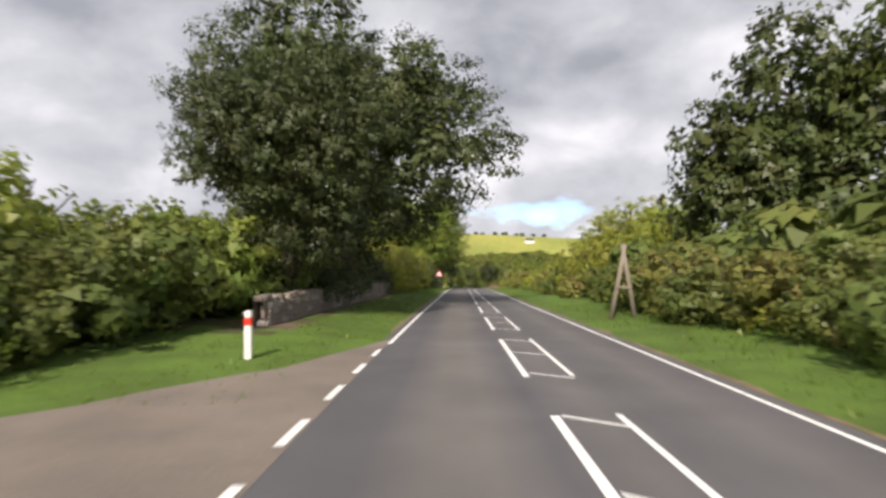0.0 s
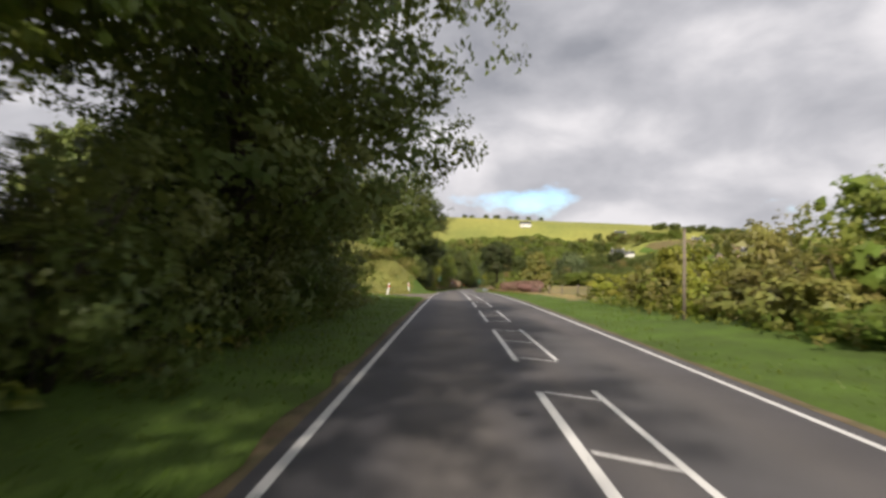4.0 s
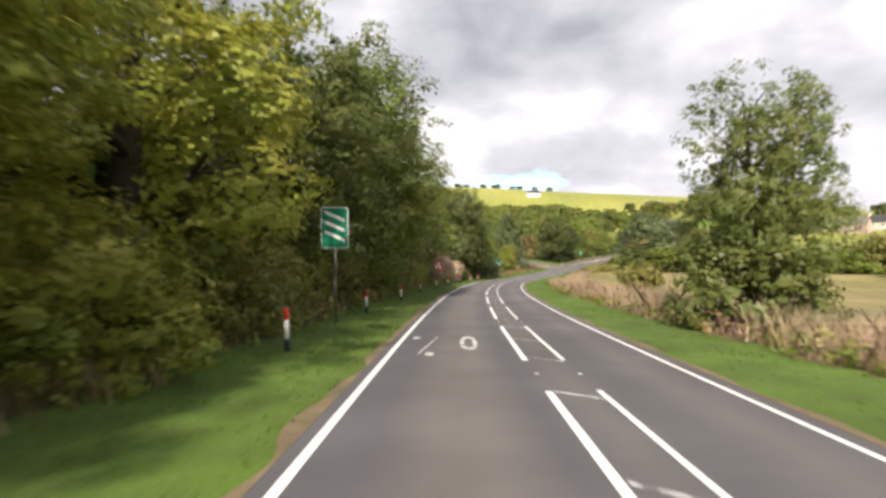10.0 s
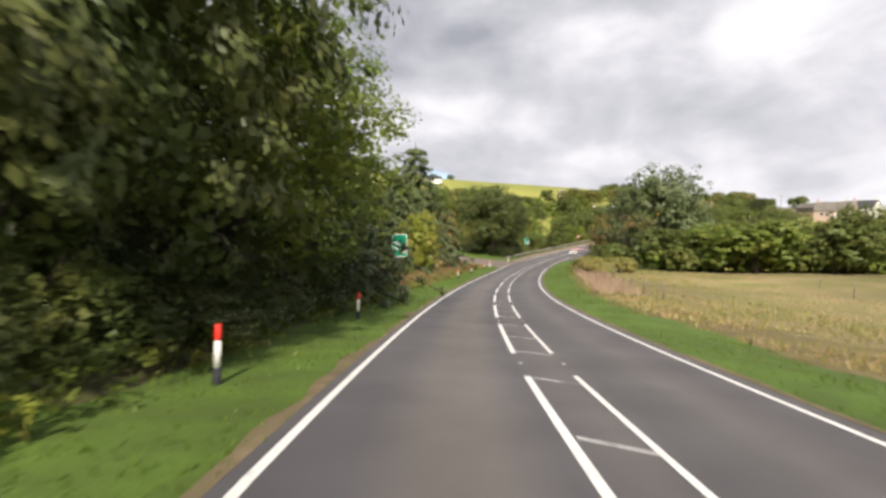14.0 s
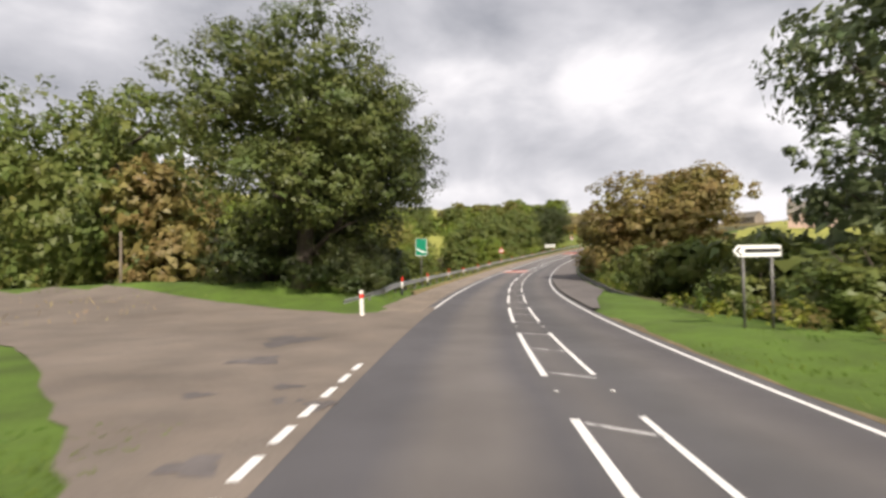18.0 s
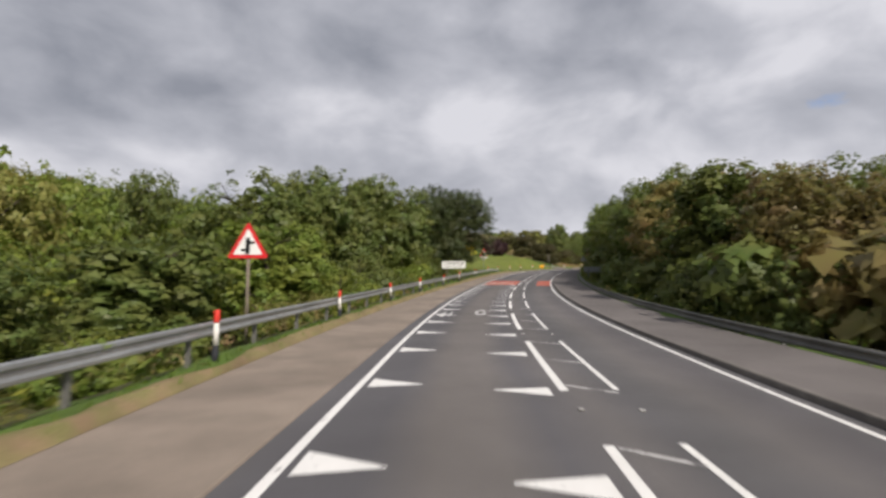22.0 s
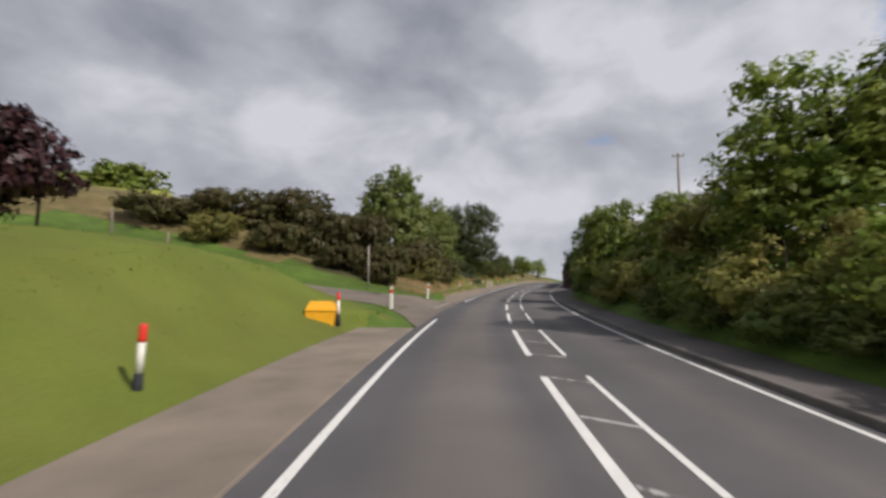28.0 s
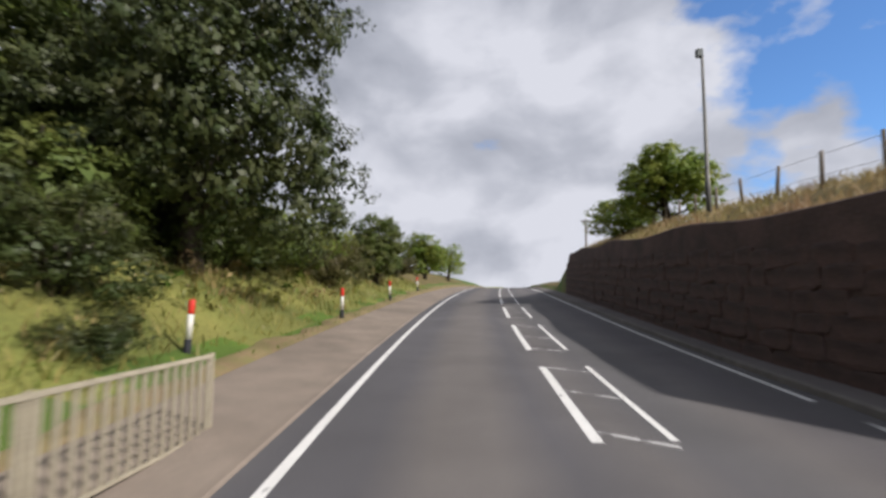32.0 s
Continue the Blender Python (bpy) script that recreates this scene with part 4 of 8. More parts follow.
red_patch(468.3, 474.1, .1, 3.3, REDROAD, "red anti-skid patch on the road")
letters("SLOW", 469.2, 472.9, -1.66, 1.0, PAINT, "white SLOW lettering on the red patch", bold=.0)
red_patch(533.2, 541.0, .1, 3.5, REDROAD, "red anti-skid patch on the road")
letters("SLOW", 534.5, 537.0, -1.42, 1.1, PAINT, "white SLOW lettering on the red patch", bold=.0)
red_patch(531.6, 541.4, 5.5, 7.0, REDROAD, "red surfacing in the far lane")
letters("0", 236.2, 239.0, .08, .56, PAINT_WORN, "worn white numeral on the road", bold=.01)
letters("0", 501.4, 504.2, .05, .56, PAINT_WORN, "worn white numeral on the road", bold=.01)
mark("worn_numeral", [[(235.3, -.75), (235.3, -.55), (235.75, -.55), (235.75, -.75)], [(235.4, -.95), (238.8, -.62), (238.8, -.58), (235.4, -.9)],
                      [(238.4, -1.3), (238.4, -1.1), (238.8, -1.1), (238.8, -1.3)]], PAINT_WORN, "remains of a worn white numeral", .007)
mark("worn_numeral", [[(500.6, -1.42), (500.6, -1.25), (503.0, -1.25), (503.0, -1.42)], [(501.0, -1.1), (501.0, -1.0), (503.2, -.98), (503.2, -1.06)]], PAINT_WORN, "remains of a worn white numeral", .007)

# access covers let into the footways
def access_cover(s, u, h, k=1.0):
    root = thing("access_cover", "pale concrete access cover in the tarmac", "cover", road_pose(s, u, h))
    bm = bmesh.new()
    box(bm, (.62 * k, .5 * k, .02), (0, 0, .004), bevel=.006)
    part("frame", bm, KERB, root)
    bm = bmesh.new()
    box(bm, (.5 * k, .38 * k, .012), (0, 0, .014), bevel=.004)
    part("lid", bm, STONE_PALE, root, "pale lid")


access_cover(447.8, -3.9, .036)
access_cover(627.6, -7.4, paved_h(627.6, -7.4) + .024, 1.6)
access_cover(627.3, 6.35, .117, 1.5)


# -- trees and shrubs --
def leaf_cloud(clumps, per, size, rg, spread, long=1.0, droop=0.0, kite=False, round_=.8):
    """Leaves on the outside of rounded puffs (place, outward way): corners, their soft normals, corners to a leaf."""
    n = len(clumps) * per
    c = np.repeat(np.array([k[0] for k in clumps]), per, 0)
    o = np.repeat(np.array([k[1] for k in clumps]), per, 0)
    o = o / (np.linalg.norm(o, axis=1)[:, None] + 1e-9)
    up = np.array([0, 0, 1.0])
    d = rg.normal(0, 1, (n, 3)) + o * .9 + up * .35
    d /= np.linalg.norm(d, axis=1)[:, None] + 1e-9
    wide = np.repeat(rg.uniform(.65, 1.4, len(clumps)), per) * spread * 1.4 * rg.uniform(0, 1, n) ** .5
    p = c + d * wide[:, None] * np.array([1, 1, .8])
    soft = d * round_ + o * .55 + up * .2 + rg.normal(0, .12, (n, 3))
    soft /= np.linalg.norm(soft, axis=1)[:, None] + 1e-9
    nrm = soft + rg.normal(0, .25, (n, 3))
    nrm /= np.linalg.norm(nrm, axis=1)[:, None] + 1e-9
    a = np.cross(nrm, rg.normal(0, 1, (n, 3)))
    a[:, 2] -= droop
    a /= np.linalg.norm(a, axis=1)[:, None] + 1e-9
    b = np.cross(nrm, a)
    sz = (size * rg.uniform(.6, 1.35, n))[:, None]
    if kite:
        v = np.empty((n, 4, 3))
        v[:, 0] = p - a * sz * .62
        v[:, 3] = p - a * sz * .02 + b * sz * .36 - nrm * sz * .1
        v[:, 2] = p + a * sz * .55
        v[:, 1] = p - a * sz * .06 - b * sz * .36 - nrm * sz * .1
    else:
        v = np.empty((n, 3, 3))
        v[:, 0] = p - a * sz * .55 * long
        v[:, 2] = p + a * sz * .30 * long + b * sz * .42
        v[:, 1] = p + a * sz * .42 * long - b * sz * .40
    k = v.shape[1]
    return v.reshape(-1, 3), np.repeat(soft, k, 0), k


def leaf_mesh(name, clouds):
    """One mesh out of leaf clouds, lit softly as rounded clumps."""
    v = np.concatenate([c for c, _, k in clouds])
    soft = np.concatenate([q for _, q, k in clouds])
    count = np.concatenate([np.full(len(c) // k, k, np.int32) for c, _, k in clouds])
    me = bpy.data.meshes.new(name)
    me.vertices.add(len(v))
    me.vertices.foreach_set("co", np.asarray(v, np.float32).ravel())
    me.loops.add(len(v))
    me.loops.foreach_set("vertex_index", np.arange(len(v), dtype=np.int32))
    me.polygons.add(len(count))
    me.polygons.foreach_set("loop_start", np.concatenate([[0], np.cumsum(count)[:-1]]).astype(np.int32))
    me.update(calc_edges=True)
    me.polygons.foreach_set("use_smooth", np.ones(len(count), bool))
    me.normals_split_custom_set_from_vertices(soft.tolist())
    return me


def limbs(bm, rg, height, radius, n, base=.3, trunk_r=.035):
    """A tapered trunk that leans a little, with limbs and forks. Returns the limb ends."""
    lean = rg.normal(0, .03, 2)
    pts = [(lean[0] * height * t_ ** 2 + .02 * height * math.sin(5 * t_), lean[1] * height * t_ ** 2, height * t_) for t_ in np.linspace(-.02, .86, 8)]
    rad = [height * trunk_r * (1.25 if k == 0 else 1 - .85 * k / 7) for k in range(8)]
    tube(bm, pts, rad, 9)
    ends = []
    for k in range(n):
        t_ = base + (.8 - base) * k / max(1, n - 1)
        a = k * 2.4 + rg.uniform(-.4, .4)
        i = min(6, int(t_ / .88 * 7))
        st = Vector(pts[i])
        reach = radius * (1 - .55 * abs(t_ - .42)) * rg.uniform(.55, .78)
        en = st + Vector((math.cos(a) * reach, math.sin(a) * reach, height * rg.uniform(.08, .2)))
        md = st.lerp(en, .5) + Vector((0, 0, height * .03))
        r0 = height * trunk_r * .42 * (1 - .5 * t_)
        tube(bm, [st, md, en], [r0, r0 * .6, r0 * .15], 6)
        for j in (0, 1):
            e2 = md + Vector((math.cos(a + (-1) ** j * .8) * reach * .45, math.sin(a + (-1) ** j * .8) * reach * .45, height * .08))
            tube(bm, [md, e2], [r0 * .45, r0 * .12], 5)
        ends.append(en)
    return ends


def proto_dome(seed, height, radius, low, nclump, per, size, spread, lumps=9, hollow=.8, boughs=9, kite=False, skirt=1.0, core_n=9, inner_n=12):
    """A broad crown: lumps gathered in a dome, each hung with leaf clumps on its outside."""
    rg = np.random.default_rng(seed)
    bm = bmesh.new()
    limbs(bm, rg, height, radius * (.68 if kite else 1), boughs, max(.16, low))
    blobs = [((0, 0, height * (low + (1 - low) * .52)), radius * .72, height * (1 - low) * .47)]
    for k in range(lumps):
        a, z = k * 2.4 + rg.uniform(-.3, .3), rg.uniform(.15, .8)
        rr = radius * rg.uniform(.42, .66) * (1 - .45 * max(0, z - .35))
        blobs.append(((math.cos(a) * rr, math.sin(a) * rr, height * (low + (1 - low) * z)), radius * rg.uniform(.34, .5), height * (1 - low) * rg.uniform(.2, .3)))
    def drawn_in(p):
        """An overhanging crown is narrow below and wide above."""
        f = skirt + (1 - skirt) * min(1, max(0, (p[2] / height - .13) / .27))
        p[:2] *= f
        return p

    clumps = []
    for k in range(nclump):
        c, rx, rz = blobs[k % len(blobs)]
        d = rg.normal(0, 1, 3)
        d /= np.linalg.norm(d)
        if d[2] < -.55:
            d[2] *= -1
        f = rg.uniform(hollow, 1.05)
        p = np.array(c) + d * np.array([rx, rx, rz]) * f
        if p[2] < height * low * .8:
            p[2] = height * low * .8 + rg.uniform(0, .5)
        clumps.append((drawn_in(p), d))
    inner = []
    for k in range(nclump // 2):
        c, rx, rz = blobs[k % len(blobs)]
        d = rg.normal(0, 1, 3)
        d *= .58 / np.linalg.norm(d)
        inner.append((drawn_in(np.array(c) + d * np.array([rx, rx, rz])), d))
    core = [(np.array(blobs[k % len(blobs)][0]) * .16 + p * .84, d) for k, (p, d) in enumerate(clumps)]
    if kite:
        return bm, [leaf_cloud(clumps, per, size, rg, spread, kite=True), leaf_cloud(core, 16, size * 1.6, rg, spread * 1.15, kite=True), leaf_cloud(inner, 26, size * 1.9, rg, spread * 1.7, kite=True)]
    return bm, [leaf_cloud(clumps, per, size, rg, spread), leaf_cloud(core, core_n, size * 1.5, rg, spread * 1.15), leaf_cloud(inner, inner_n, size * 1.8, rg, spread * 1.7)]


def proto_spruce(seed, height, radius, tiers=15):
    """A conifer with drooping tiers of needled boughs."""
    rg = np.random.default_rng(seed)
    bm = bmesh.new()
    tube(bm, [(0, 0, height * t_) for t_ in (-.02, .3, .6, .98)], [height * .022, height * .017, height * .01, .02], 8)
    clumps = []
    for k in range(tiers):
        t_ = .06 + .9 * k / tiers
        reach = radius * (1 - t_) ** .75 * rg.uniform(.8, 1.1)
        nb = max(5, int(11 * (1 - t_) + 3))
        for j in range(nb):
            a = 2 * math.pi * j / nb + k * .7 + rg.uniform(-.25, .25)
            rr = reach * rg.uniform(.7, 1.12)
            z0 = height * t_
            pts = [Vector((math.cos(a) * rr * q, math.sin(a) * rr * q, z0 + rr * (.18 * q - .42 * q * q))) for q in (0, .5, 1)]
            tube(bm, pts, [.07, .045, .015], 4, False)
            for q in np.linspace(.25, 1.02, 6):
                clumps.append((np.array([math.cos(a) * rr * q, math.sin(a) * rr * q, z0 + rr * (.18 * q - .42 * q * q) - .05]), np.array([math.cos(a) * .4, math.sin(a) * .4, .6])))
    return bm, [leaf_cloud(clumps, 34, .18, rg, .27, 2.2, .6, round_=.5)]


def proto_pine(seed, height, radius):
    """A pine: a tall bare trunk with flat uneven pads of needles."""
    rg = np.random.default_rng(seed)
    bm = bmesh.new()
    ends = limbs(bm, rg, height, radius, 12, .3, .026)
    clumps = []
    for e in ends + [Vector((0, 0, height * .9)), Vector((.4, .2, height * .98))]:
        w = radius * rg.uniform(.35, .55)
        for k in range(34):
            d = rg.normal(0, 1, 3)
            d /= np.linalg.norm(d)
            clumps.append((np.array(e) + d * np.array([w, w, w * .42]) * rg.uniform(.5, 1), np.array([d[0] * .4, d[1] * .4, .8])))
    return bm, [leaf_cloud(clumps, 22, .24, rg, .34, 1.6, .1)]


def proto_shrub(seed, height, radius, nclump, per, size, spread, stems=7, long=1.0, fill=2.0, droop=0.0):
    """A shrub in leaf to the ground on several stems."""
    rg = np.random.default_rng(seed)
    bm = bmesh.new()
    for k in range(stems):
        a = k * 2.4
        en = Vector((math.cos(a) * radius * .55, math.sin(a) * radius * .55, height * rg.uniform(.6, .85)))
        tube(bm, [(math.cos(a) * .12, math.sin(a) * .12, -.1), en * .5 + Vector((0, 0, .1 * height)), en], [.07, .045, .015], 5)
    blobs = [((0, 0, height * .46), radius * .78, height * .5)]
    for k in range(8):
        a, z = k * 2.4 + rg.uniform(-.3, .3), rg.uniform(.2, .68)
        blobs.append(((math.cos(a) * radius * .55, math.sin(a) * radius * .55, height * z), radius * rg.uniform(.36, .52), height * rg.uniform(.2, .34)))
    clumps = []
    for k in range(nclump):
        c, rx, rz = blobs[k % len(blobs)]
        d = rg.normal(0, 1, 3)
        d /= np.linalg.norm(d)
        if d[2] < -.8:
            d[2] *= -1
        p = np.array(c) + d * np.array([rx, rx, rz]) * rg.uniform(.72, 1.06)
        p[2] = max(p[2], .12)
        clumps.append((p, d))
    inner = []
    for k in range(nclump // 2):
        c, rx, rz = blobs[k % len(blobs)]
        d = rg.normal(0, 1, 3)
        d *= .66 / np.linalg.norm(d)
        p = np.array(c) + d * np.array([rx, rx, rz])
        p[2] = max(p[2], .2)
        inner.append((p, d))
    core = [(np.array([p[0] * .84, p[1] * .84, max(.12, p[2] * .9)]), d) for p, d in clumps]
    return bm, [leaf_cloud(clumps, per, size, rg, spread, long, droop), leaf_cloud(core, 6, size * fill * .8, rg, spread * 1.1, long, droop), leaf_cloud(inner, 8, size * fill, rg, spread * 1.4, long, droop)]


PROTO = {}


def proto(kind):
    """Meshes of trunk and crown of each kind at one size: height and radius with them."""
    if kind in PROTO:
        return PROTO[kind]
    h, r_, (bm, v) = {
        "dome": lambda: (16, 8, proto_dome(1, 16, 8, .12, 720, 22, .31, .50, 20)),
        "dome_b": lambda: (16, 8, proto_dome(2, 16, 8, .12, 720, 22, .31, .50, 22)),
        "tall": lambda: (13, 5, proto_dome(3, 13, 5, .06, 520, 18, .26, .40, 18)),
        "tall_b": lambda: (13, 5, proto_dome(4, 13, 5, .06, 520, 18, .26, .40, 20, .8)),
        "round": lambda: (14, 7, proto_dome(5, 14, 7, .0, 900, 26, .26, .42, 26)),
        "fine_dome": lambda: (16, 8, proto_dome(31, 16, 8, .16, 1000, 34, .14, .38, 26, .86, 6, True, .42)),
        "fine_dome_b": lambda: (16, 8, proto_dome(32, 16, 8, .16, 1000, 34, .14, .38, 28, .86, 6, True, .42)),
        "fine_round": lambda: (14, 7, proto_dome(35, 14, 7, .02, 1000, 32, .135, .34, 28, .86, 6, True)),
        "fine_tall": lambda: (13, 5, proto_dome(33, 13, 5, .06, 760, 32, .096, .29, 24, .86, 7, True, .62)),
        "fine_tall_b": lambda: (13, 5, proto_dome(34, 13, 5, .06, 760, 32, .096, .29, 26, .86, 7, True, .62)),
        "cavern": lambda: (14, 7, proto_dome(36, 14, 7, .20, 1000, 30, .13, .36, 28, .86, 8, True, .85)),
        "mid_tall": lambda: (13, 5, proto_dome(20, 13, 5, .05, 300, 13, .40, .38, 15, .8, 3)),
        "near_dome": lambda: (16, 8, proto_dome(1, 16, 8, .14, 700, 62, .20, .46, 15)),
        "near_dome_b": lambda: (16, 8, proto_dome(2, 16, 8, .15, 700, 62, .20, .46, 17)),
        "near_tall": lambda: (13, 5, proto_dome(3, 13, 5, .08, 520, 60, .135, .36, 15, .82, 9, False, .7)),
        "near_tall_b": lambda: (13, 5, proto_dome(4, 13, 5, .08, 520, 60, .135, .36, 17, .8, 9, False, .7)),
        "near_shrub": lambda: (4, 3, proto_shrub(9, 4, 3, 220, 36, .11, .28)),
        "near_shrub_b": lambda: (4, 3, proto_shrub(10, 4, 3, 220, 36, .11, .30)),
        "thorn": lambda: (12, 5, proto_dome(18, 12, 5, .34, 560, 30, .13, .30, 16, .8, 9, True)),
        "mid_dome": lambda: (16, 8, proto_dome(19, 16, 8, .02, 460, 18, .36, .60, 20, .82, 3, core_n=5, inner_n=6)),
        "far_dome": lambda: (16, 8, proto_dome(15, 16, 8, .06, 190, 11, .80, .62, 12, .8, 3, core_n=3, inner_n=5)),
        "far_round": lambda: (14, 7, proto_dome(16, 14, 7, .04, 190, 10, .72, .55, 14, .8, 3, core_n=3, inner_n=5)),
        "far_tall": lambda: (13, 5, proto_dome(17, 13, 5, .06, 170, 9, .66, .45, 12, .8, 3)),
        "spruce": lambda: (14, 6, proto_spruce(6, 14, 6)),
        "spruce_b": lambda: (14, 6, proto_spruce(7, 14, 6, 13)),
        "pine": lambda: (15, 6, proto_pine(8, 15, 6)),
        "shrub": lambda: (4, 3, proto_shrub(9, 4, 3, 200, 16, .19, .26)),
        "shrub_b": lambda: (4, 3, proto_shrub(10, 4, 3, 200, 16, .19, .28)),
        "gorse": lambda: (4, 3, proto_shrub(11, 4, 3, 280, 22, .17, .22)),
        "copper": lambda: (4, 3, proto_shrub(14, 4, 3, 420, 30, .17, .20)),
        "thicket": lambda: (4, 3, proto_shrub(12, 4, 3, 240, 30, .12, .30, 16, 4.5, 1.6, -1.7)),
        "far_shrub": lambda: (4, 3, proto_shrub(13, 4, 3, 110, 8, .36, .30)),
    }[kind]()
    tm = bpy.data.meshes.new(kind + "_trunk")
    bm.to_mesh(tm)
    bm.free()
    tm.materials.append(BARK)
    cm = leaf_mesh(kind + "_crown", v)
    cm.materials.append(LEAF_DARK)
    PROTO[kind] = (h, r_, tm, cm, v)
    return PROTO[kind]


tree_rng = random.Random(11)


def stand(root, tm, cm, leaf):
    """Trunk and crown under a tree's root; the crown takes its own leaf colour."""
    trunk = new("trunk", tm)
    trunk.parent = root
    crown = new("crown", cm)
    crown.parent = root
    crown.material_slots[0].link = "OBJECT"
    crown.material_slots[0].material = leaf


def plant(kind, s, u, height, radius, leaf, label, name="tree", group="", sink=0.15):
    """Stands a tree of that height and crown radius on the ground at s, u."""
    h, r_, tm, cm, _ = proto(kind)
    p = on_ground(s, u, -sink)
    k = radius / r_
    root = thing(name, label, name, Matrix.LocRotScale(p, Euler((0, 0, tree_rng.uniform(0, 6.28))), (k, k * tree_rng.uniform(.92, 1.08), height / h)), group)
    stand(root, tm, cm, leaf)
    return root


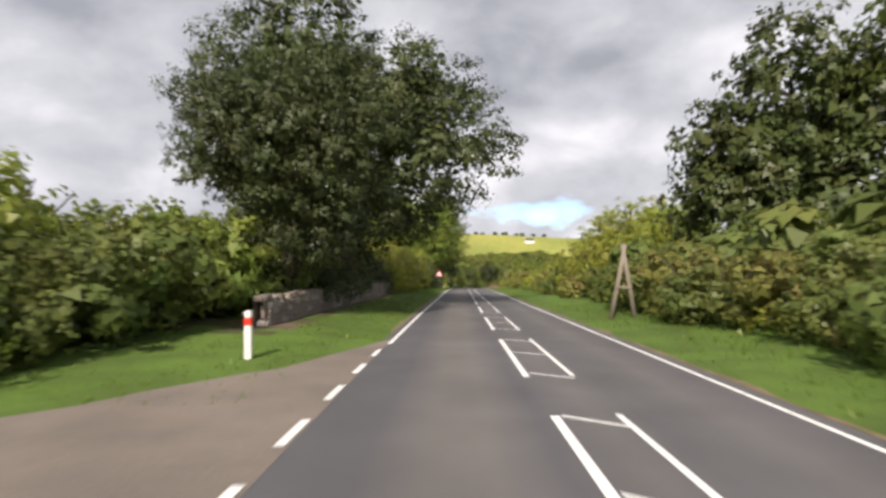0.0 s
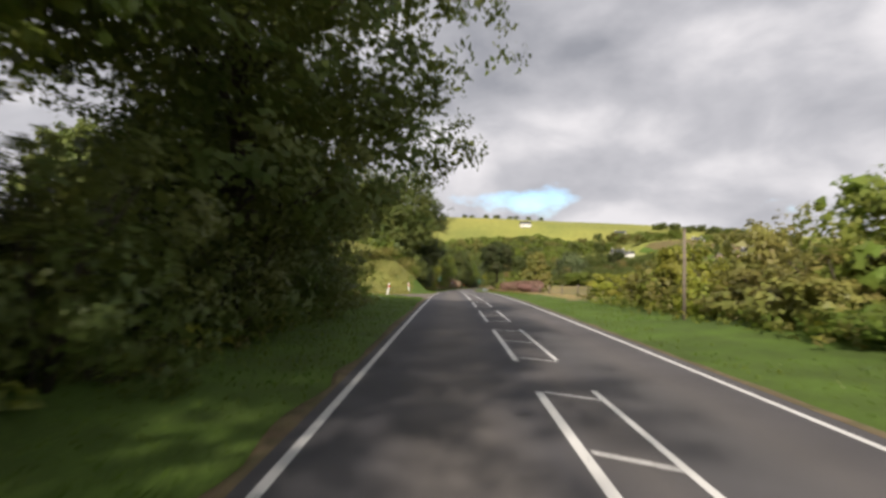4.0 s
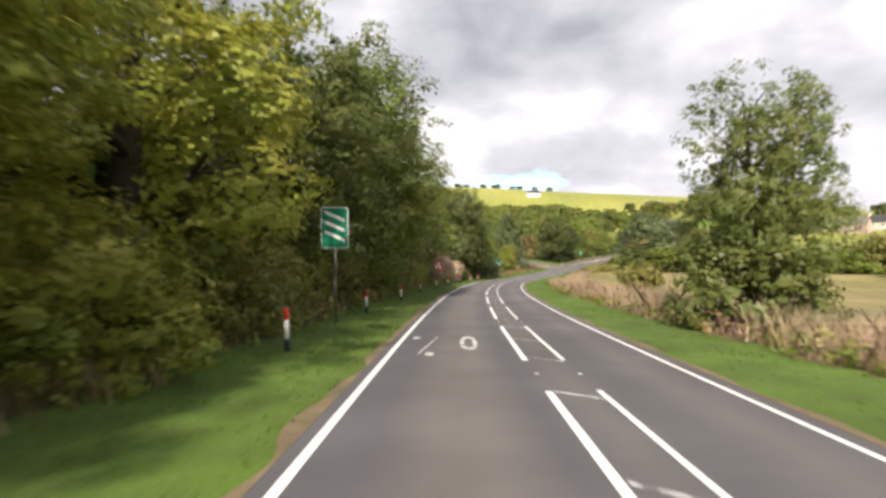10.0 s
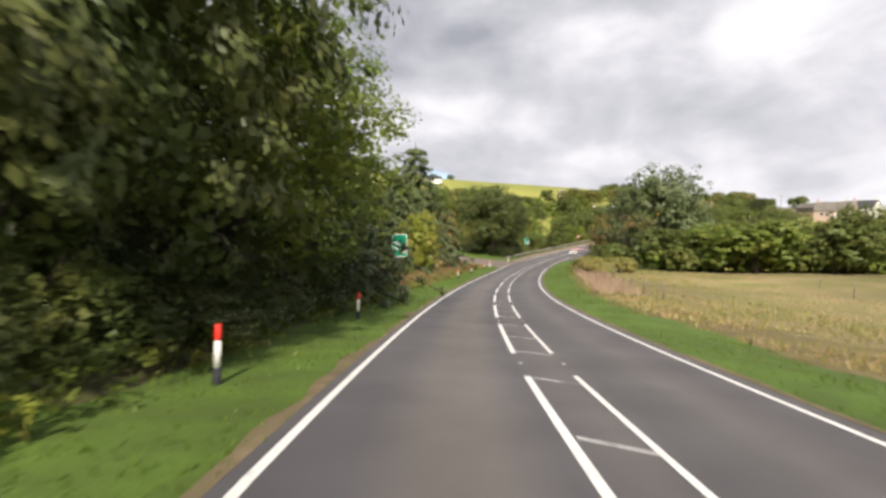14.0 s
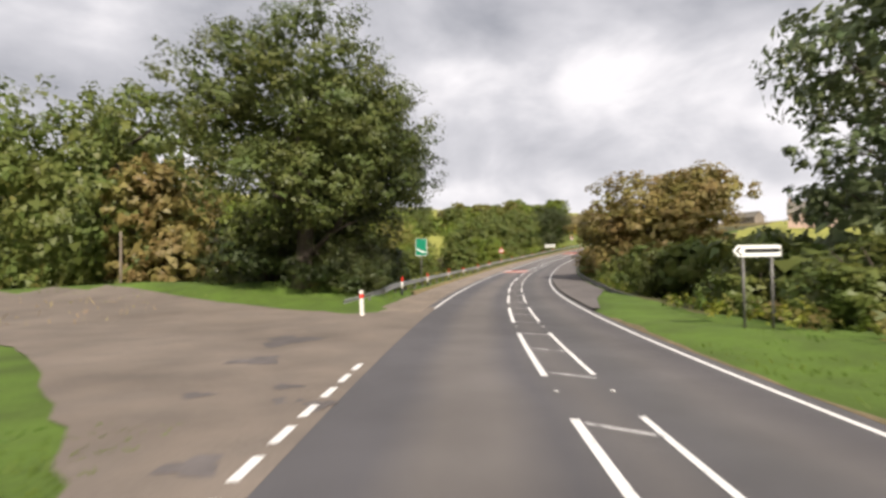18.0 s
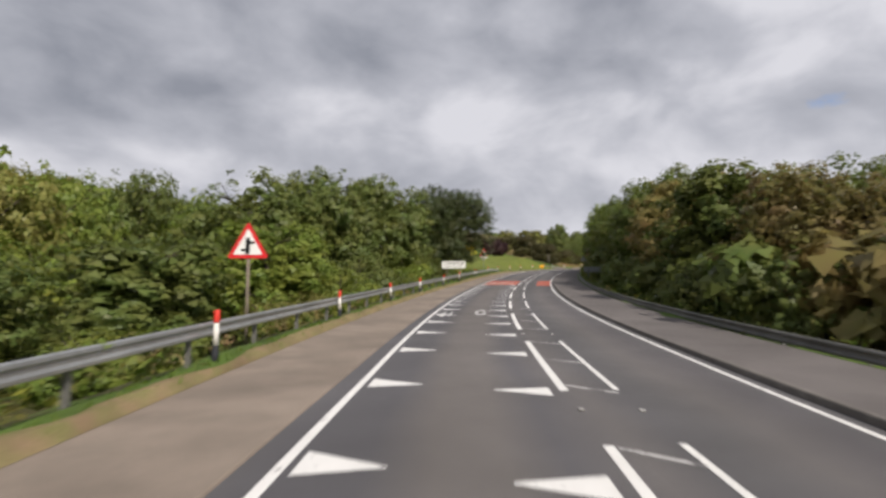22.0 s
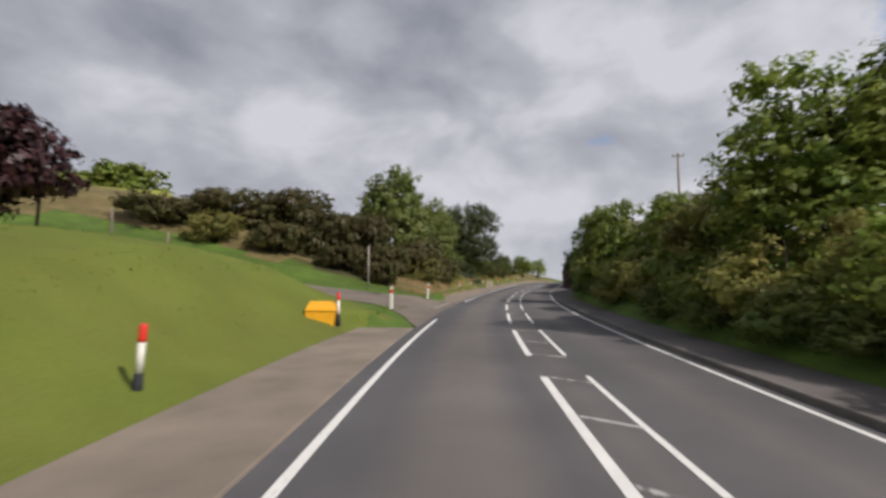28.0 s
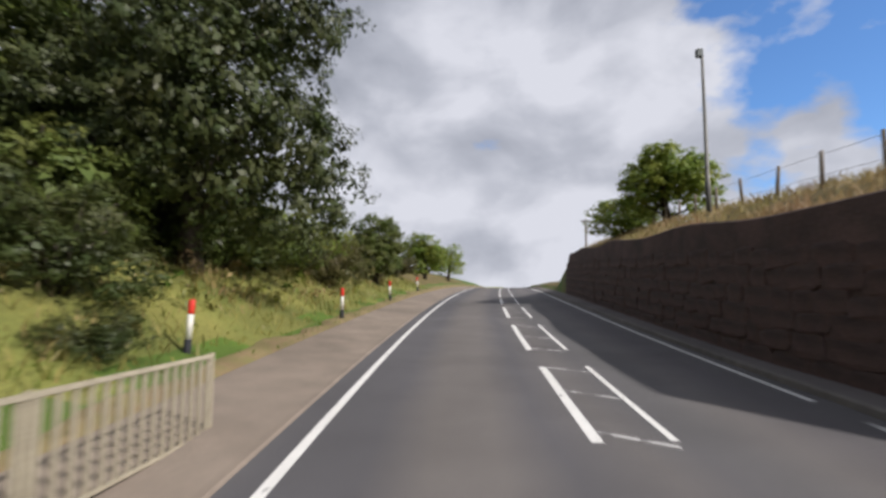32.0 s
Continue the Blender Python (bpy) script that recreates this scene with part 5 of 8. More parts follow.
K, D, M, Y, O, B, G, N, C = LEAF_DARK_SHADED, LEAF_DARK, LEAF_MID, LEAF_YELLOW, LEAF_OLIVE, LEAF_BRONZE, LEAF_GORSE, LEAF_NEEDLE, LEAF_COPPER
SYC, ASH, HEDGE = "broad dark-green sycamore leaning over the road", "olive-green ash tree at the roadside", "dense green shrub on the roadside bank"
TUSSOCK = "tall tussock of olive and tan grass on the bank"
WOOD, FIR, PINE = "leafy woodland tree in the roadside wood", "dark spruce with drooping boughs", "tall pine with flat pads of needles"
TREES = [
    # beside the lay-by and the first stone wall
    # K crowns and shrubs carry the deep shade beside the road in their colour
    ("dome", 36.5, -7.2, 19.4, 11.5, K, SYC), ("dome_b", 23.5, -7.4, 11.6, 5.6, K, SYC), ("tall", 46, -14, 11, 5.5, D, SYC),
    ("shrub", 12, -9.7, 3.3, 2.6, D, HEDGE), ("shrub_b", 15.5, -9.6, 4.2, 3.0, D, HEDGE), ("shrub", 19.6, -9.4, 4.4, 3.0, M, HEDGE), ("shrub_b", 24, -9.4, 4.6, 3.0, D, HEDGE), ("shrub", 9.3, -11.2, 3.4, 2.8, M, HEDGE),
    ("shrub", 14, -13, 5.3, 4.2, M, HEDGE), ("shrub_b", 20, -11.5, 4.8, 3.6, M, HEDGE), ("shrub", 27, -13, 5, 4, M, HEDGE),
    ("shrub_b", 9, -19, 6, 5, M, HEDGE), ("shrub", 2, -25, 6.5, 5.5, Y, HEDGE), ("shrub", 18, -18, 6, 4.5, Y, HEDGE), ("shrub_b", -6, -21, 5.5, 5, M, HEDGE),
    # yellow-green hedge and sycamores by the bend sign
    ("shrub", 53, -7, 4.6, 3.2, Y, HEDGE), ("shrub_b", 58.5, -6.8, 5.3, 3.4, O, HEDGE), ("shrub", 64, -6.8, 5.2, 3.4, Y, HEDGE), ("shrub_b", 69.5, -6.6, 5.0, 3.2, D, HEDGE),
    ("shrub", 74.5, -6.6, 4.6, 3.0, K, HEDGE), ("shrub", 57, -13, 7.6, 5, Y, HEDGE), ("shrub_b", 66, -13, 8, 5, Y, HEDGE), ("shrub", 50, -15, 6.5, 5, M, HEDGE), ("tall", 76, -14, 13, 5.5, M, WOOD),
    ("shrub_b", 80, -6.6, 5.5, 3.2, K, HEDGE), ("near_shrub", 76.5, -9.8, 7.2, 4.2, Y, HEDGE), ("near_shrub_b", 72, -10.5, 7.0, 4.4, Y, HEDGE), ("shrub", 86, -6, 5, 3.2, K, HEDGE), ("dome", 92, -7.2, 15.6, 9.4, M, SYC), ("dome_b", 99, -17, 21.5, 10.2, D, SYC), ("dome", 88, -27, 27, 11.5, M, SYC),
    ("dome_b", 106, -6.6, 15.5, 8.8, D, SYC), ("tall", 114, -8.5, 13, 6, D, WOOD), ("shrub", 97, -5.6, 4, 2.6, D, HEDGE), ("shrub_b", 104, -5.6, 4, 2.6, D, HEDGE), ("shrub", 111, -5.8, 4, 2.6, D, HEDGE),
    ("tall_b", 121, -11, 10, 5, M, WOOD), ("shrub", 119, -6.5, 3.4, 2.6, M, HEDGE), ("shrub_b", 126, -10.5, 4, 3.2, M, HEDGE), ("shrub", 131.5, -9.2, 2.4, 2.2, O, HEDGE), ("shrub_b", 135, -11, 2.0, 2.0, O, HEDGE),
    # behind the grassy mound and the wood after it
    ("dome", 192, -44, 20, 9, D, WOOD), ("dome_b", 186, -33, 15, 7.5, D, WOOD), ("tall", 172, -50, 20, 8.4, D, WOOD), ("tall_b", 164, -52, 18, 8, D, WOOD),
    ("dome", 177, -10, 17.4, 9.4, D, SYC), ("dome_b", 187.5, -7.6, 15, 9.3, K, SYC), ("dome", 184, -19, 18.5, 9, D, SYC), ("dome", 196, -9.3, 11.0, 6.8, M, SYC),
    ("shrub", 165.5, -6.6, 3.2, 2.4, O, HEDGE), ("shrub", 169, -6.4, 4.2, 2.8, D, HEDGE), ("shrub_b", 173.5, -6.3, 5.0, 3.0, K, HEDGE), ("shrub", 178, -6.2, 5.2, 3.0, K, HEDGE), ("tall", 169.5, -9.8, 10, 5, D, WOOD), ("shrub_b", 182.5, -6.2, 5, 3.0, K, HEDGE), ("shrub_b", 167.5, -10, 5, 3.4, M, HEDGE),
    ("tall_b", 200, -8.5, 11.2, 6.2, M, WOOD), ("tall", 207.5, -9.3, 10.4, 5.6, M, WOOD), ("tall_b", 215, -9.8, 9.2, 4.8, M, WOOD), ("tall", 221.5, -8.6, 9.4, 4.8, O, ASH), ("tall_b", 228, -8.8, 10.6, 5.4, Y, ASH),
    ("tall", 237, -9.4, 13, 6.6, Y, ASH), ("tall_b", 246, -8.8, 13, 6.2, D, ASH), ("tall", 254, -8.4, 15, 7.9, D, WOOD), ("tall_b", 261, -8.2, 15.5, 8.2, M, WOOD), ("tall", 269, -8.8, 14, 7.2, M, WOOD),
    ("tall_b", 277, -8.6, 12.2, 5.4, O, ASH), ("tall", 285, -8.6, 12, 5.4, D, ASH), ("tall_b", 291, -8.6, 12.6, 5.6, M, WOOD),
    ("dome", 205, -20, 14, 7, M, WOOD), ("dome_b", 222, -19, 13, 7, M, WOOD), ("dome", 240, -20, 14, 7, M, WOOD), ("dome_b", 258, -19, 14, 7, M, WOOD), ("dome", 276, -18, 12, 7, M, WOOD),
    ("shrub", 231, -6.4, 3.2, 2.6, Y, HEDGE), ("shrub_b", 237.5, -6.4, 3.2, 2.4, O, HEDGE), ("shrub", 268, -6.8, 3, 2.4, O, HEDGE), ("shrub_b", 273, -7, 3.4, 2.6, Y, HEDGE), ("shrub", 279, -8.6, 4.2, 3, Y, HEDGE),
    ("fine_round", 319, -9.2, 17.4, 7.6, LEAF_HALF_SHADED, SYC), ("dome_b", 308, -21, 11, 6.5, M, WOOD), ("dome", 326, -31, 16, 8, D, WOOD), ("tall", 334, -39, 16, 7, D, WOOD),
    ("tall_b", 329, -8.4, 14, 7, M, WOOD),
    ("spruce", 337, -9.6, 16, 7.6, N, FIR), ("spruce_b", 343.5, -10.5, 13, 6, N, FIR), ("spruce", 330, -15, 15, 6.5, N, FIR), ("spruce_b", 352, -13, 12, 5.6, N, FIR),
    ("spruce", 384, -13, 18.5, 8.4, N, FIR), ("spruce_b", 376, -13, 13.5, 6, N, FIR), ("spruce", 367, -15, 14, 6.4, N, FIR), ("tall_b", 371.5, -9.6, 7.6, 3.2, Y, "yellow-green young tree against dark spruces"), ("tall", 360, -14, 12, 5, M, WOOD),
    ("thicket", 392, -9.6, 1.3, 2.0, BLADE_DRY, TUSSOCK), ("thicket", 389, -11.5, 1.6, 2.2, BLADE_ROUGH, TUSSOCK), ("thicket", 395.5, -11.5, 1.3, 2.0, BLADE_ROUGH, TUSSOCK), ("thicket", 384, -9.8, 1.5, 2.0, BLADE_DRY, TUSSOCK),
    ("thicket", 392, 11.6, 1.7, 2.3, BLADE_ROUGH, TUSSOCK), ("thicket", 397, 12.0, 1.8, 2.4, BLADE_ROUGH, TUSSOCK), ("thicket", 387, 12.2, 1.8, 2.4, BLADE_ROUGH, TUSSOCK), ("thicket", 402, 12.0, 1.8, 2.2, BLADE_ROUGH, TUSSOCK), ("thicket", 381, 12.0, 1.6, 2.3, BLADE_ROUGH, TUSSOCK), ("thicket", 384.5, 15, 1.9, 2.6, BLADE_ROUGH, TUSSOCK), ("thicket", 390, 15.4, 2.0, 2.6, BLADE_ROUGH, TUSSOCK), ("thicket", 395.5, 15.4, 2.0, 2.6, BLADE_ROUGH, TUSSOCK),
    # round tree past the side road, wood behind
    # K shrubs under its crown are added, their dark colour standing for shade
    ("cavern", 423.5, -10, 14.6, 7.9, LEAF_HALF_SHADED, "large rounded broadleaf tree by the side road"), ("cavern", 430, -9.2, 13.5, 6.4, K, SYC), ("dome", 437, -33, 22.5, 9.5, D, WOOD), ("dome_b", 431, -44, 21.5, 9.5, D, WOOD), ("shrub_b", 423.5, -8.2, 3.4, 2.4, K, HEDGE), ("shrub", 427.5, -8.6, 4.2, 2.8, K, HEDGE), ("shrub_b", 432, -8.4, 4.6, 2.8, K, HEDGE), ("shrub", 436.5, -9, 4.0, 2.8, K, HEDGE), ("shrub", 425, -12.5, 5, 3.6, K, HEDGE), ("shrub_b", 431, -13, 5.4, 3.8, K, HEDGE), ("tall_b", 434, -26, 14, 5.5, B, "reddish-brown tree in the wood"),
    ("shrub_b", 423, -6.6, 2.2, 2.0, K, HEDGE), ("shrub", 429, -8, 2.4, 2.0, K, HEDGE), ("shrub_b", 431, -17, 4, 3.4, K, HEDGE), ("shrub", 438, -24, 4.5, 3.6, M, HEDGE), ("shrub_b", 425.5, -7.6, 3.4, 2.4, K, HEDGE), ("shrub", 432, -8.6, 3, 2.2, K, HEDGE),
    # by the guard rail where the wood comes up again
    ("dome", 530, -18, 14.4, 7.2, D, WOOD), ("dome_b", 538, -14, 12.6, 6.2, D, WOOD), ("fine_round", 545.5, -11.4, 11.6, 5.8, K, WOOD), ("dome_b", 552, -9.0, 12.6, 7.6, K, SYC), ("dome", 521, -21, 13.5, 7.4, D, WOOD), ("tall", 513, -15, 8, 4.8, M, WOOD),
    ("tall_b", 505, -18, 7.6, 5.2, D, WOOD), ("shrub", 541, -8.8, 3.2, 2.6, D, HEDGE), ("shrub_b", 548, -8, 2.6, 2.4, M, HEDGE),
    # village side, left
    ("copper", 606.5, -15.9, 4.7, 3.5, C, "rounded dark copper beech bush by the fence"), ("gorse", 612.8, -25.4, 3.6, 2.6, LEAF_GOLD, "yellow flowering gorse bush in the garden"), ("gorse", 607, -24.5, 1.7, 2.2, O, HEDGE),
    ("gorse", 637, -9.4, 3.6, 2.8, G, "dark gorse thicket on the bank"), ("gorse", 641, -12.5, 5.4, 3.6, G, "dark gorse thicket on the bank"), ("gorse", 640, -15.5, 5.2, 4, G, "dark gorse thicket on the bank"), ("gorse", 643, -21, 5.2, 4.6, G, "dark gorse thicket on the bank"),
    ("gorse", 640, -26, 3.6, 4.4, G, "dark gorse thicket on the bank"), ("gorse", 637, -31, 2.8, 4.2, G, "dark gorse thicket on the bank"), ("gorse", 636.5, -13, 2.6, 2.4, G, "dark gorse thicket on the bank"), ("gorse", 635.5, -18.5, 3, 2.8, G, "dark gorse thicket on the bank"), ("gorse", 635, -24, 3, 2.8, O, "olive gorse on the bank by the side road"),
    ("gorse", 646, -8.2, 4.6, 2.8, G, "dark gorse thicket on the bank"), ("gorse", 652, -7.2, 3.6, 2.4, G, "dark gorse thicket on the bank"), ("gorse", 634.5, -8.4, 2.4, 1.8, G, "dark gorse thicket on the bank"),
    ("tall", 649.5, -12, 11.6, 4.6, D, WOOD), ("tall_b", 656, -9.6, 9.6, 4.0, D, ASH), ("tall", 663, -13, 4.8, 2.8, D, WOOD), ("fine_round", 675.5, -8.4, 11.8, 5.3, K, "tall dark roadside tree on the tan bank"), ("tall", 681.5, -15, 9.6, 4.8, D, WOOD), ("tall_b", 673.5, -15, 7.2, 4.2, D, WOOD), ("shrub", 672, -10.6, 3.2, 2.6, D, HEDGE), ("shrub_b", 676.5, -10.2, 3.4, 2.8, K, HEDGE), ("shrub", 681, -10, 3, 2.4, D, HEDGE), ("shrub_b", 668, -11.5, 3.6, 3, D, HEDGE),
    ("shrub", 653, -7.2, 2.8, 2, O, HEDGE), ("shrub_b", 667.5, -5.5, 1.1, .9, K, HEDGE), ("shrub_b", 667.2, -9.2, 2.8, 2.3, K, HEDGE), ("shrub", 669, -7.3, 2.2, 1.9, K, HEDGE), ("shrub", 670.5, -9.2, 2.0, 1.8, K, HEDGE), ("shrub_b", 684, -7.4, 1.7, 1.3, D, HEDGE), ("shrub_b", 684, -6.4, 2.6, 1.9, G, HEDGE), ("tall", 693, -6.2, 4.6, 2.1, D, "small dark tree at the roadside"),
    ("tall_b", 717, -6.4, 5.2, 2.6, M, "small roadside tree by the rise"), ("tall", 736, -6, 5.5, 3, M, "small roadside tree by the rise"), ("gorse", 704, -7, 2.2, 2, G, HEDGE),
    # right of the road, from the start
    ("dome", 34, 21, 17.5, 7.6, K, SYC), ("dome_b", 28, 29, 18, 9, D, SYC), ("near_shrub", 46, 12, 5.4, 3.6, Y, HEDGE), ("near_shrub_b", 50, 17.5, 7, 4.2, M, HEDGE), ("near_shrub", 41, 15.5, 4.6, 3.2, M, HEDGE), ("near_shrub_b", 37, 12.5, 3, 2.5, M, HEDGE), ("shrub", 30, 12.5, 2.6, 2.4, D, HEDGE),
    ("shrub_b", 22, 13.5, 3, 2.6, D, HEDGE), ("shrub", 16, 15, 3.4, 3, D, HEDGE), ("near_tall_b", 52.5, 16.5, 9.6, 5.4, Y, "yellow-green roadside tree by the verge"), ("tall", 57, 23, 10, 5.4, M, WOOD), ("near_shrub", 66, 12.8, 3.0, 2.6, Y, HEDGE), ("tall_b", 70, 21, 5, 3.6, O, ASH),
    ("pine", 98, 28, 12.8, 5.6, N, PINE), ("pine", 101, 37, 15, 6, N, PINE), ("pine", 93, 22, 9.2, 5, N, PINE), ("pine", 95, 44, 14.5, 6.5, N, PINE), ("pine", 88, 35, 11.5, 5.6, N, PINE), ("shrub", 80, 17.5, 4.2, 3.2, Y, HEDGE), ("shrub_b", 85, 20, 4, 3.2, Y, HEDGE), ("shrub", 88, 14.5, 3.4, 2.7, Y, HEDGE),
    ("shrub_b", 96, 14.2, 4.2, 3, M, HEDGE), ("shrub", 105.5, 13.8, 5.4, 3.4, M, HEDGE), ("shrub_b", 112, 14, 4.8, 3, O, HEDGE), ("shrub", 118, 12.6, 3.8, 2.8, Y, HEDGE), ("shrub_b", 124, 15, 4.4, 3, M, HEDGE), ("shrub", 102, 18, 6, 3.6, Y, HEDGE), ("shrub", 130, 19, 4, 3.2, O, HEDGE),
    ("thorn", 212, 10.0, 12, 4.9, K, "dark rounded thorn tree at the field edge"), ("shrub", 203, 14.5, 5.4, 3.6, M, HEDGE), ("tall_b", 199, 17, 9.4, 3.4, O, "thin bare-topped tree in the hedge"), ("shrub_b", 199, 11.2, 3.6, 2.4, M, HEDGE), ("shrub", 194, 13.5, 3.4, 2.6, M, HEDGE),
    ("near_tall", 243.5, 11.2, 10.4, 3.1, D, "upright field maple at the field edge"), ("shrub", 243, 11, 4, 3, D, HEDGE), ("shrub_b", 301, 21, 5.4, 3.2, O, "round hedge shrub in the rough field"),
    ("dome", 421, 24, 20, 9.4, N, PINE), ("pine", 416, 17, 15, 4.8, N, PINE), ("pine", 428, 29, 15, 6, N, PINE), ("shrub", 412, 13.5, 3.4, 3, D, HEDGE), ("shrub_b", 408, 17, 3.4, 3, D, HEDGE), ("shrub", 419, 12.5, 3.2, 2.6, D, HEDGE),
    ("dome_b", 447, 14.9, 12, 8.6, B, "wide bronze-topped sycamore by the rail"), ("shrub", 434, 12.6, 4.4, 3, D, HEDGE), ("shrub_b", 440, 10.8, 3.6, 2.4, D, HEDGE),
]
R_WOOD = [(456, 13.8, 7.4, 4.8, B), (464, 14.4, 8, 5, D), (473, 14.4, 8.4, 5.2, B), (482, 15, 8.8, 5.4, B), (491, 15.4, 7.6, 5.4, D), (500, 15.4, 7.6, 5.4, B), (509, 15.4, 9.4, 5.6, D), (518, 15, 10, 5.6, B),
          (527, 14.8, 10.4, 5.6, D), (536, 14.8, 9.4, 5.4, D), (545, 14.4, 9.8, 5.4, D), (554, 14.6, 8.6, 5.0, M), (562, 15, 11, 5.4, D), (570, 13.8, 11.4, 5.2, M), (577, 12.4, 9.6, 4.4, M)]
for k, (s, u, h, r_, leaf) in enumerate(R_WOOD):
    TREES.append((("tall", "tall_b", "round")[k % 3], s, u, h, r_, leaf, WOOD))
    if k % 2:
        TREES.append((("dome", "dome_b")[k % 4 // 2], s + 3, u + 11, h + (2.6 if s > 520 else 1.0), r_ + 1.2, D, WOOD))
    TREES.append((("shrub", "shrub_b")[k % 2], s + 4, 12.6 if 524 < s < 541 or 550 < s < 562 else 10.8, 3.2, 2.4, D, HEDGE))
TREES += [("tall", 608.5, 11.2, 7.0, 3.8, M, WOOD), ("tall_b", 613.5, 10.4, 4.4, 3.0, O, ASH), ("shrub", 602, 9.4, 2.4, 2.2, M, HEDGE), ("shrub_b", 608, 9.4, 2.8, 2.2, M, HEDGE), ("shrub", 616, 9.6, 2.8, 2.2, M, HEDGE),
          ("tall", 630.5, 8.9, 6.1, 2.7, M, "upright young tree on the bank"), ("tall_b", 621, 11.4, 4.5, 3.2, M, WOOD), ("tall", 626, 12.6, 4.2, 3.2, M, WOOD), ("tall_b", 631, 14, 4.4, 3, M, WOOD), ("shrub_b", 624, 9.2, 2.6, 2.2, M, HEDGE), ("shrub", 634, 9, 2.4, 2.2, D, HEDGE), ("shrub_b", 640, 9.2, 2.2, 2.2, O, HEDGE),
          ("shrub", 646, 9.4, 2.0, 2.2, O, HEDGE), ("shrub", 595, 9.6, 1.8, 2.0, M, HEDGE), ("shrub_b", 587, 10.4, 2.0, 2.2, M, HEDGE), ("shrub", 657.5, 10.0, 2.0, 1.5, D, HEDGE), ("shrub_b", 655.4, 9.0, 3.0, 2.2, K, HEDGE), ("shrub", 651.8, 9.0, 2.8, 2.3, K, HEDGE), ("shrub_b", 648.5, 8.9, 3.4, 2.2, K, HEDGE), ("shrub_b", 645, 8.6, 2.4, 1.9, D, HEDGE), ("shrub", 661.6, 9.2, 1.1, .9, O, HEDGE), ("shrub_b", 660.2, 9.6, 1.3, 1.1, D, HEDGE), ("shrub", 653, 11.4, 1.6, 2.0, D, HEDGE), ("shrub_b", 649, 11, 1.6, 2.0, D, HEDGE), ("tall", 689, 10.6, 4.4, 3, M, "bushy tree on top of the retaining wall"), ("shrub", 694, 9.6, 2.6, 2.4, M, HEDGE)]
# undergrowth that closes the wood edges down to the ground
# rows with K have the shade beneath the trees in their leaf colour
under = random.Random(31)
THICK = []
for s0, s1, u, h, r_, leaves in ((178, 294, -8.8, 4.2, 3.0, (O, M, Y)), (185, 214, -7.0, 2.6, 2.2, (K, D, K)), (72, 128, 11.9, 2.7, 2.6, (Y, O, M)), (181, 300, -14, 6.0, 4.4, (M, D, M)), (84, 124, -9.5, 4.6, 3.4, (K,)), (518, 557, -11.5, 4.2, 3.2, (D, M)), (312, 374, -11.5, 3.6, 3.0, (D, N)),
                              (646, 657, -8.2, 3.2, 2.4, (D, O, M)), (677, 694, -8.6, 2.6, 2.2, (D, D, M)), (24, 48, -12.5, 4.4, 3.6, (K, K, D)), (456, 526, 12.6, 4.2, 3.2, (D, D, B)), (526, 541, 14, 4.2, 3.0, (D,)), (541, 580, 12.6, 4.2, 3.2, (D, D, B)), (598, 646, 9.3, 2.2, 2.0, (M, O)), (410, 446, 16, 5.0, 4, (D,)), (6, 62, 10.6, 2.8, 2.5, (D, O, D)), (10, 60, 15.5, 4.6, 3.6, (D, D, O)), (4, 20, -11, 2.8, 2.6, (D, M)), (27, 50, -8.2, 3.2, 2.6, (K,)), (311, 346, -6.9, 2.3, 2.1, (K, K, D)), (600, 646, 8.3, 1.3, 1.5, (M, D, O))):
    s = s0
    while s < s1:
        (THICK if abs(u) > 12.2 else TREES).append(("far_shrub" if abs(u) > 12.2 else under.choice(["shrub", "shrub_b"]), s, u + under.uniform(-.7, .7), h * under.uniform(.8, 1.2), r_ * under.uniform(.9, 1.15), under.choice(leaves), "leafy undergrowth shrub at the wood edge"))
        s += r_ * 1.45
for s, u, h, r_, leaf in ((163, -14, 1.5, 2.4, M), (160, -6.6, 1.5, 1.9, O), (157.5, -8.4, 1.3, 1.8, O), (162.8, -6.2, 1.9, 2.0, M), (156, -11, 1.1, 1.9, O), (160.5, -9.5, 1.4, 2.0, M), (158, -17, 1.3, 2.2, O), (168, -11, 1.7, 2.6, M), (171, -8.5, 1.9, 2.2, O), (155.5, -20, 1.3, 2.2, M), (166, -16.5, 1.4, 2.4, Y)):
    TREES.append(("shrub", s, u, h, r_, leaf, "low scrub on the grassy mound"))
for s, u, h, r_ in ((169, 10.6, 1.7, 2.0), (172.5, 11.8, 2.1, 2.4), (176, 10.4, 1.9, 2.2), (180, 12, 2.2, 2.5), (184, 10.6, 2.0, 2.3), (188, 12, 2.2, 2.4)):
    TREES.append(("thicket", s, u, h, r_, LEAF_PINK, "pinkish rosebay willowherb gone to seed"))
# the thicket of dead stems on the bank
for s, u, h, r_ in ((294, -7.2, 2.6, 2.4), (297.5, -9, 3.8, 3.0), (301, -11.4, 5.0, 3.6), (300, -7.4, 2.9, 2.5), (304.5, -9.4, 4.2, 3.2), (306.5, -7.2, 2.9, 2.5), (309, -9.6, 3.4, 2.6)):
    TREES.append(("thicket", s, u, h, r_, LEAF_DEAD, "pinkish-brown thicket of dry dead stems"))
for k in range(44):
    THICK.append(("far_shrub", 401 + 5 * math.sin(k * 2.1), 22 + k * 1.35, under.uniform(2.6, 4.8), under.uniform(2.6, 3.6), under.choice((D, D, M)), ""))
# what stands behind the first row is one mass that nobody could count
clouds = proto("far_shrub")[4]
leaf_v = np.concatenate([c[0] for c in clouds])
leaf_n = np.concatenate([c[1] for c in clouds])


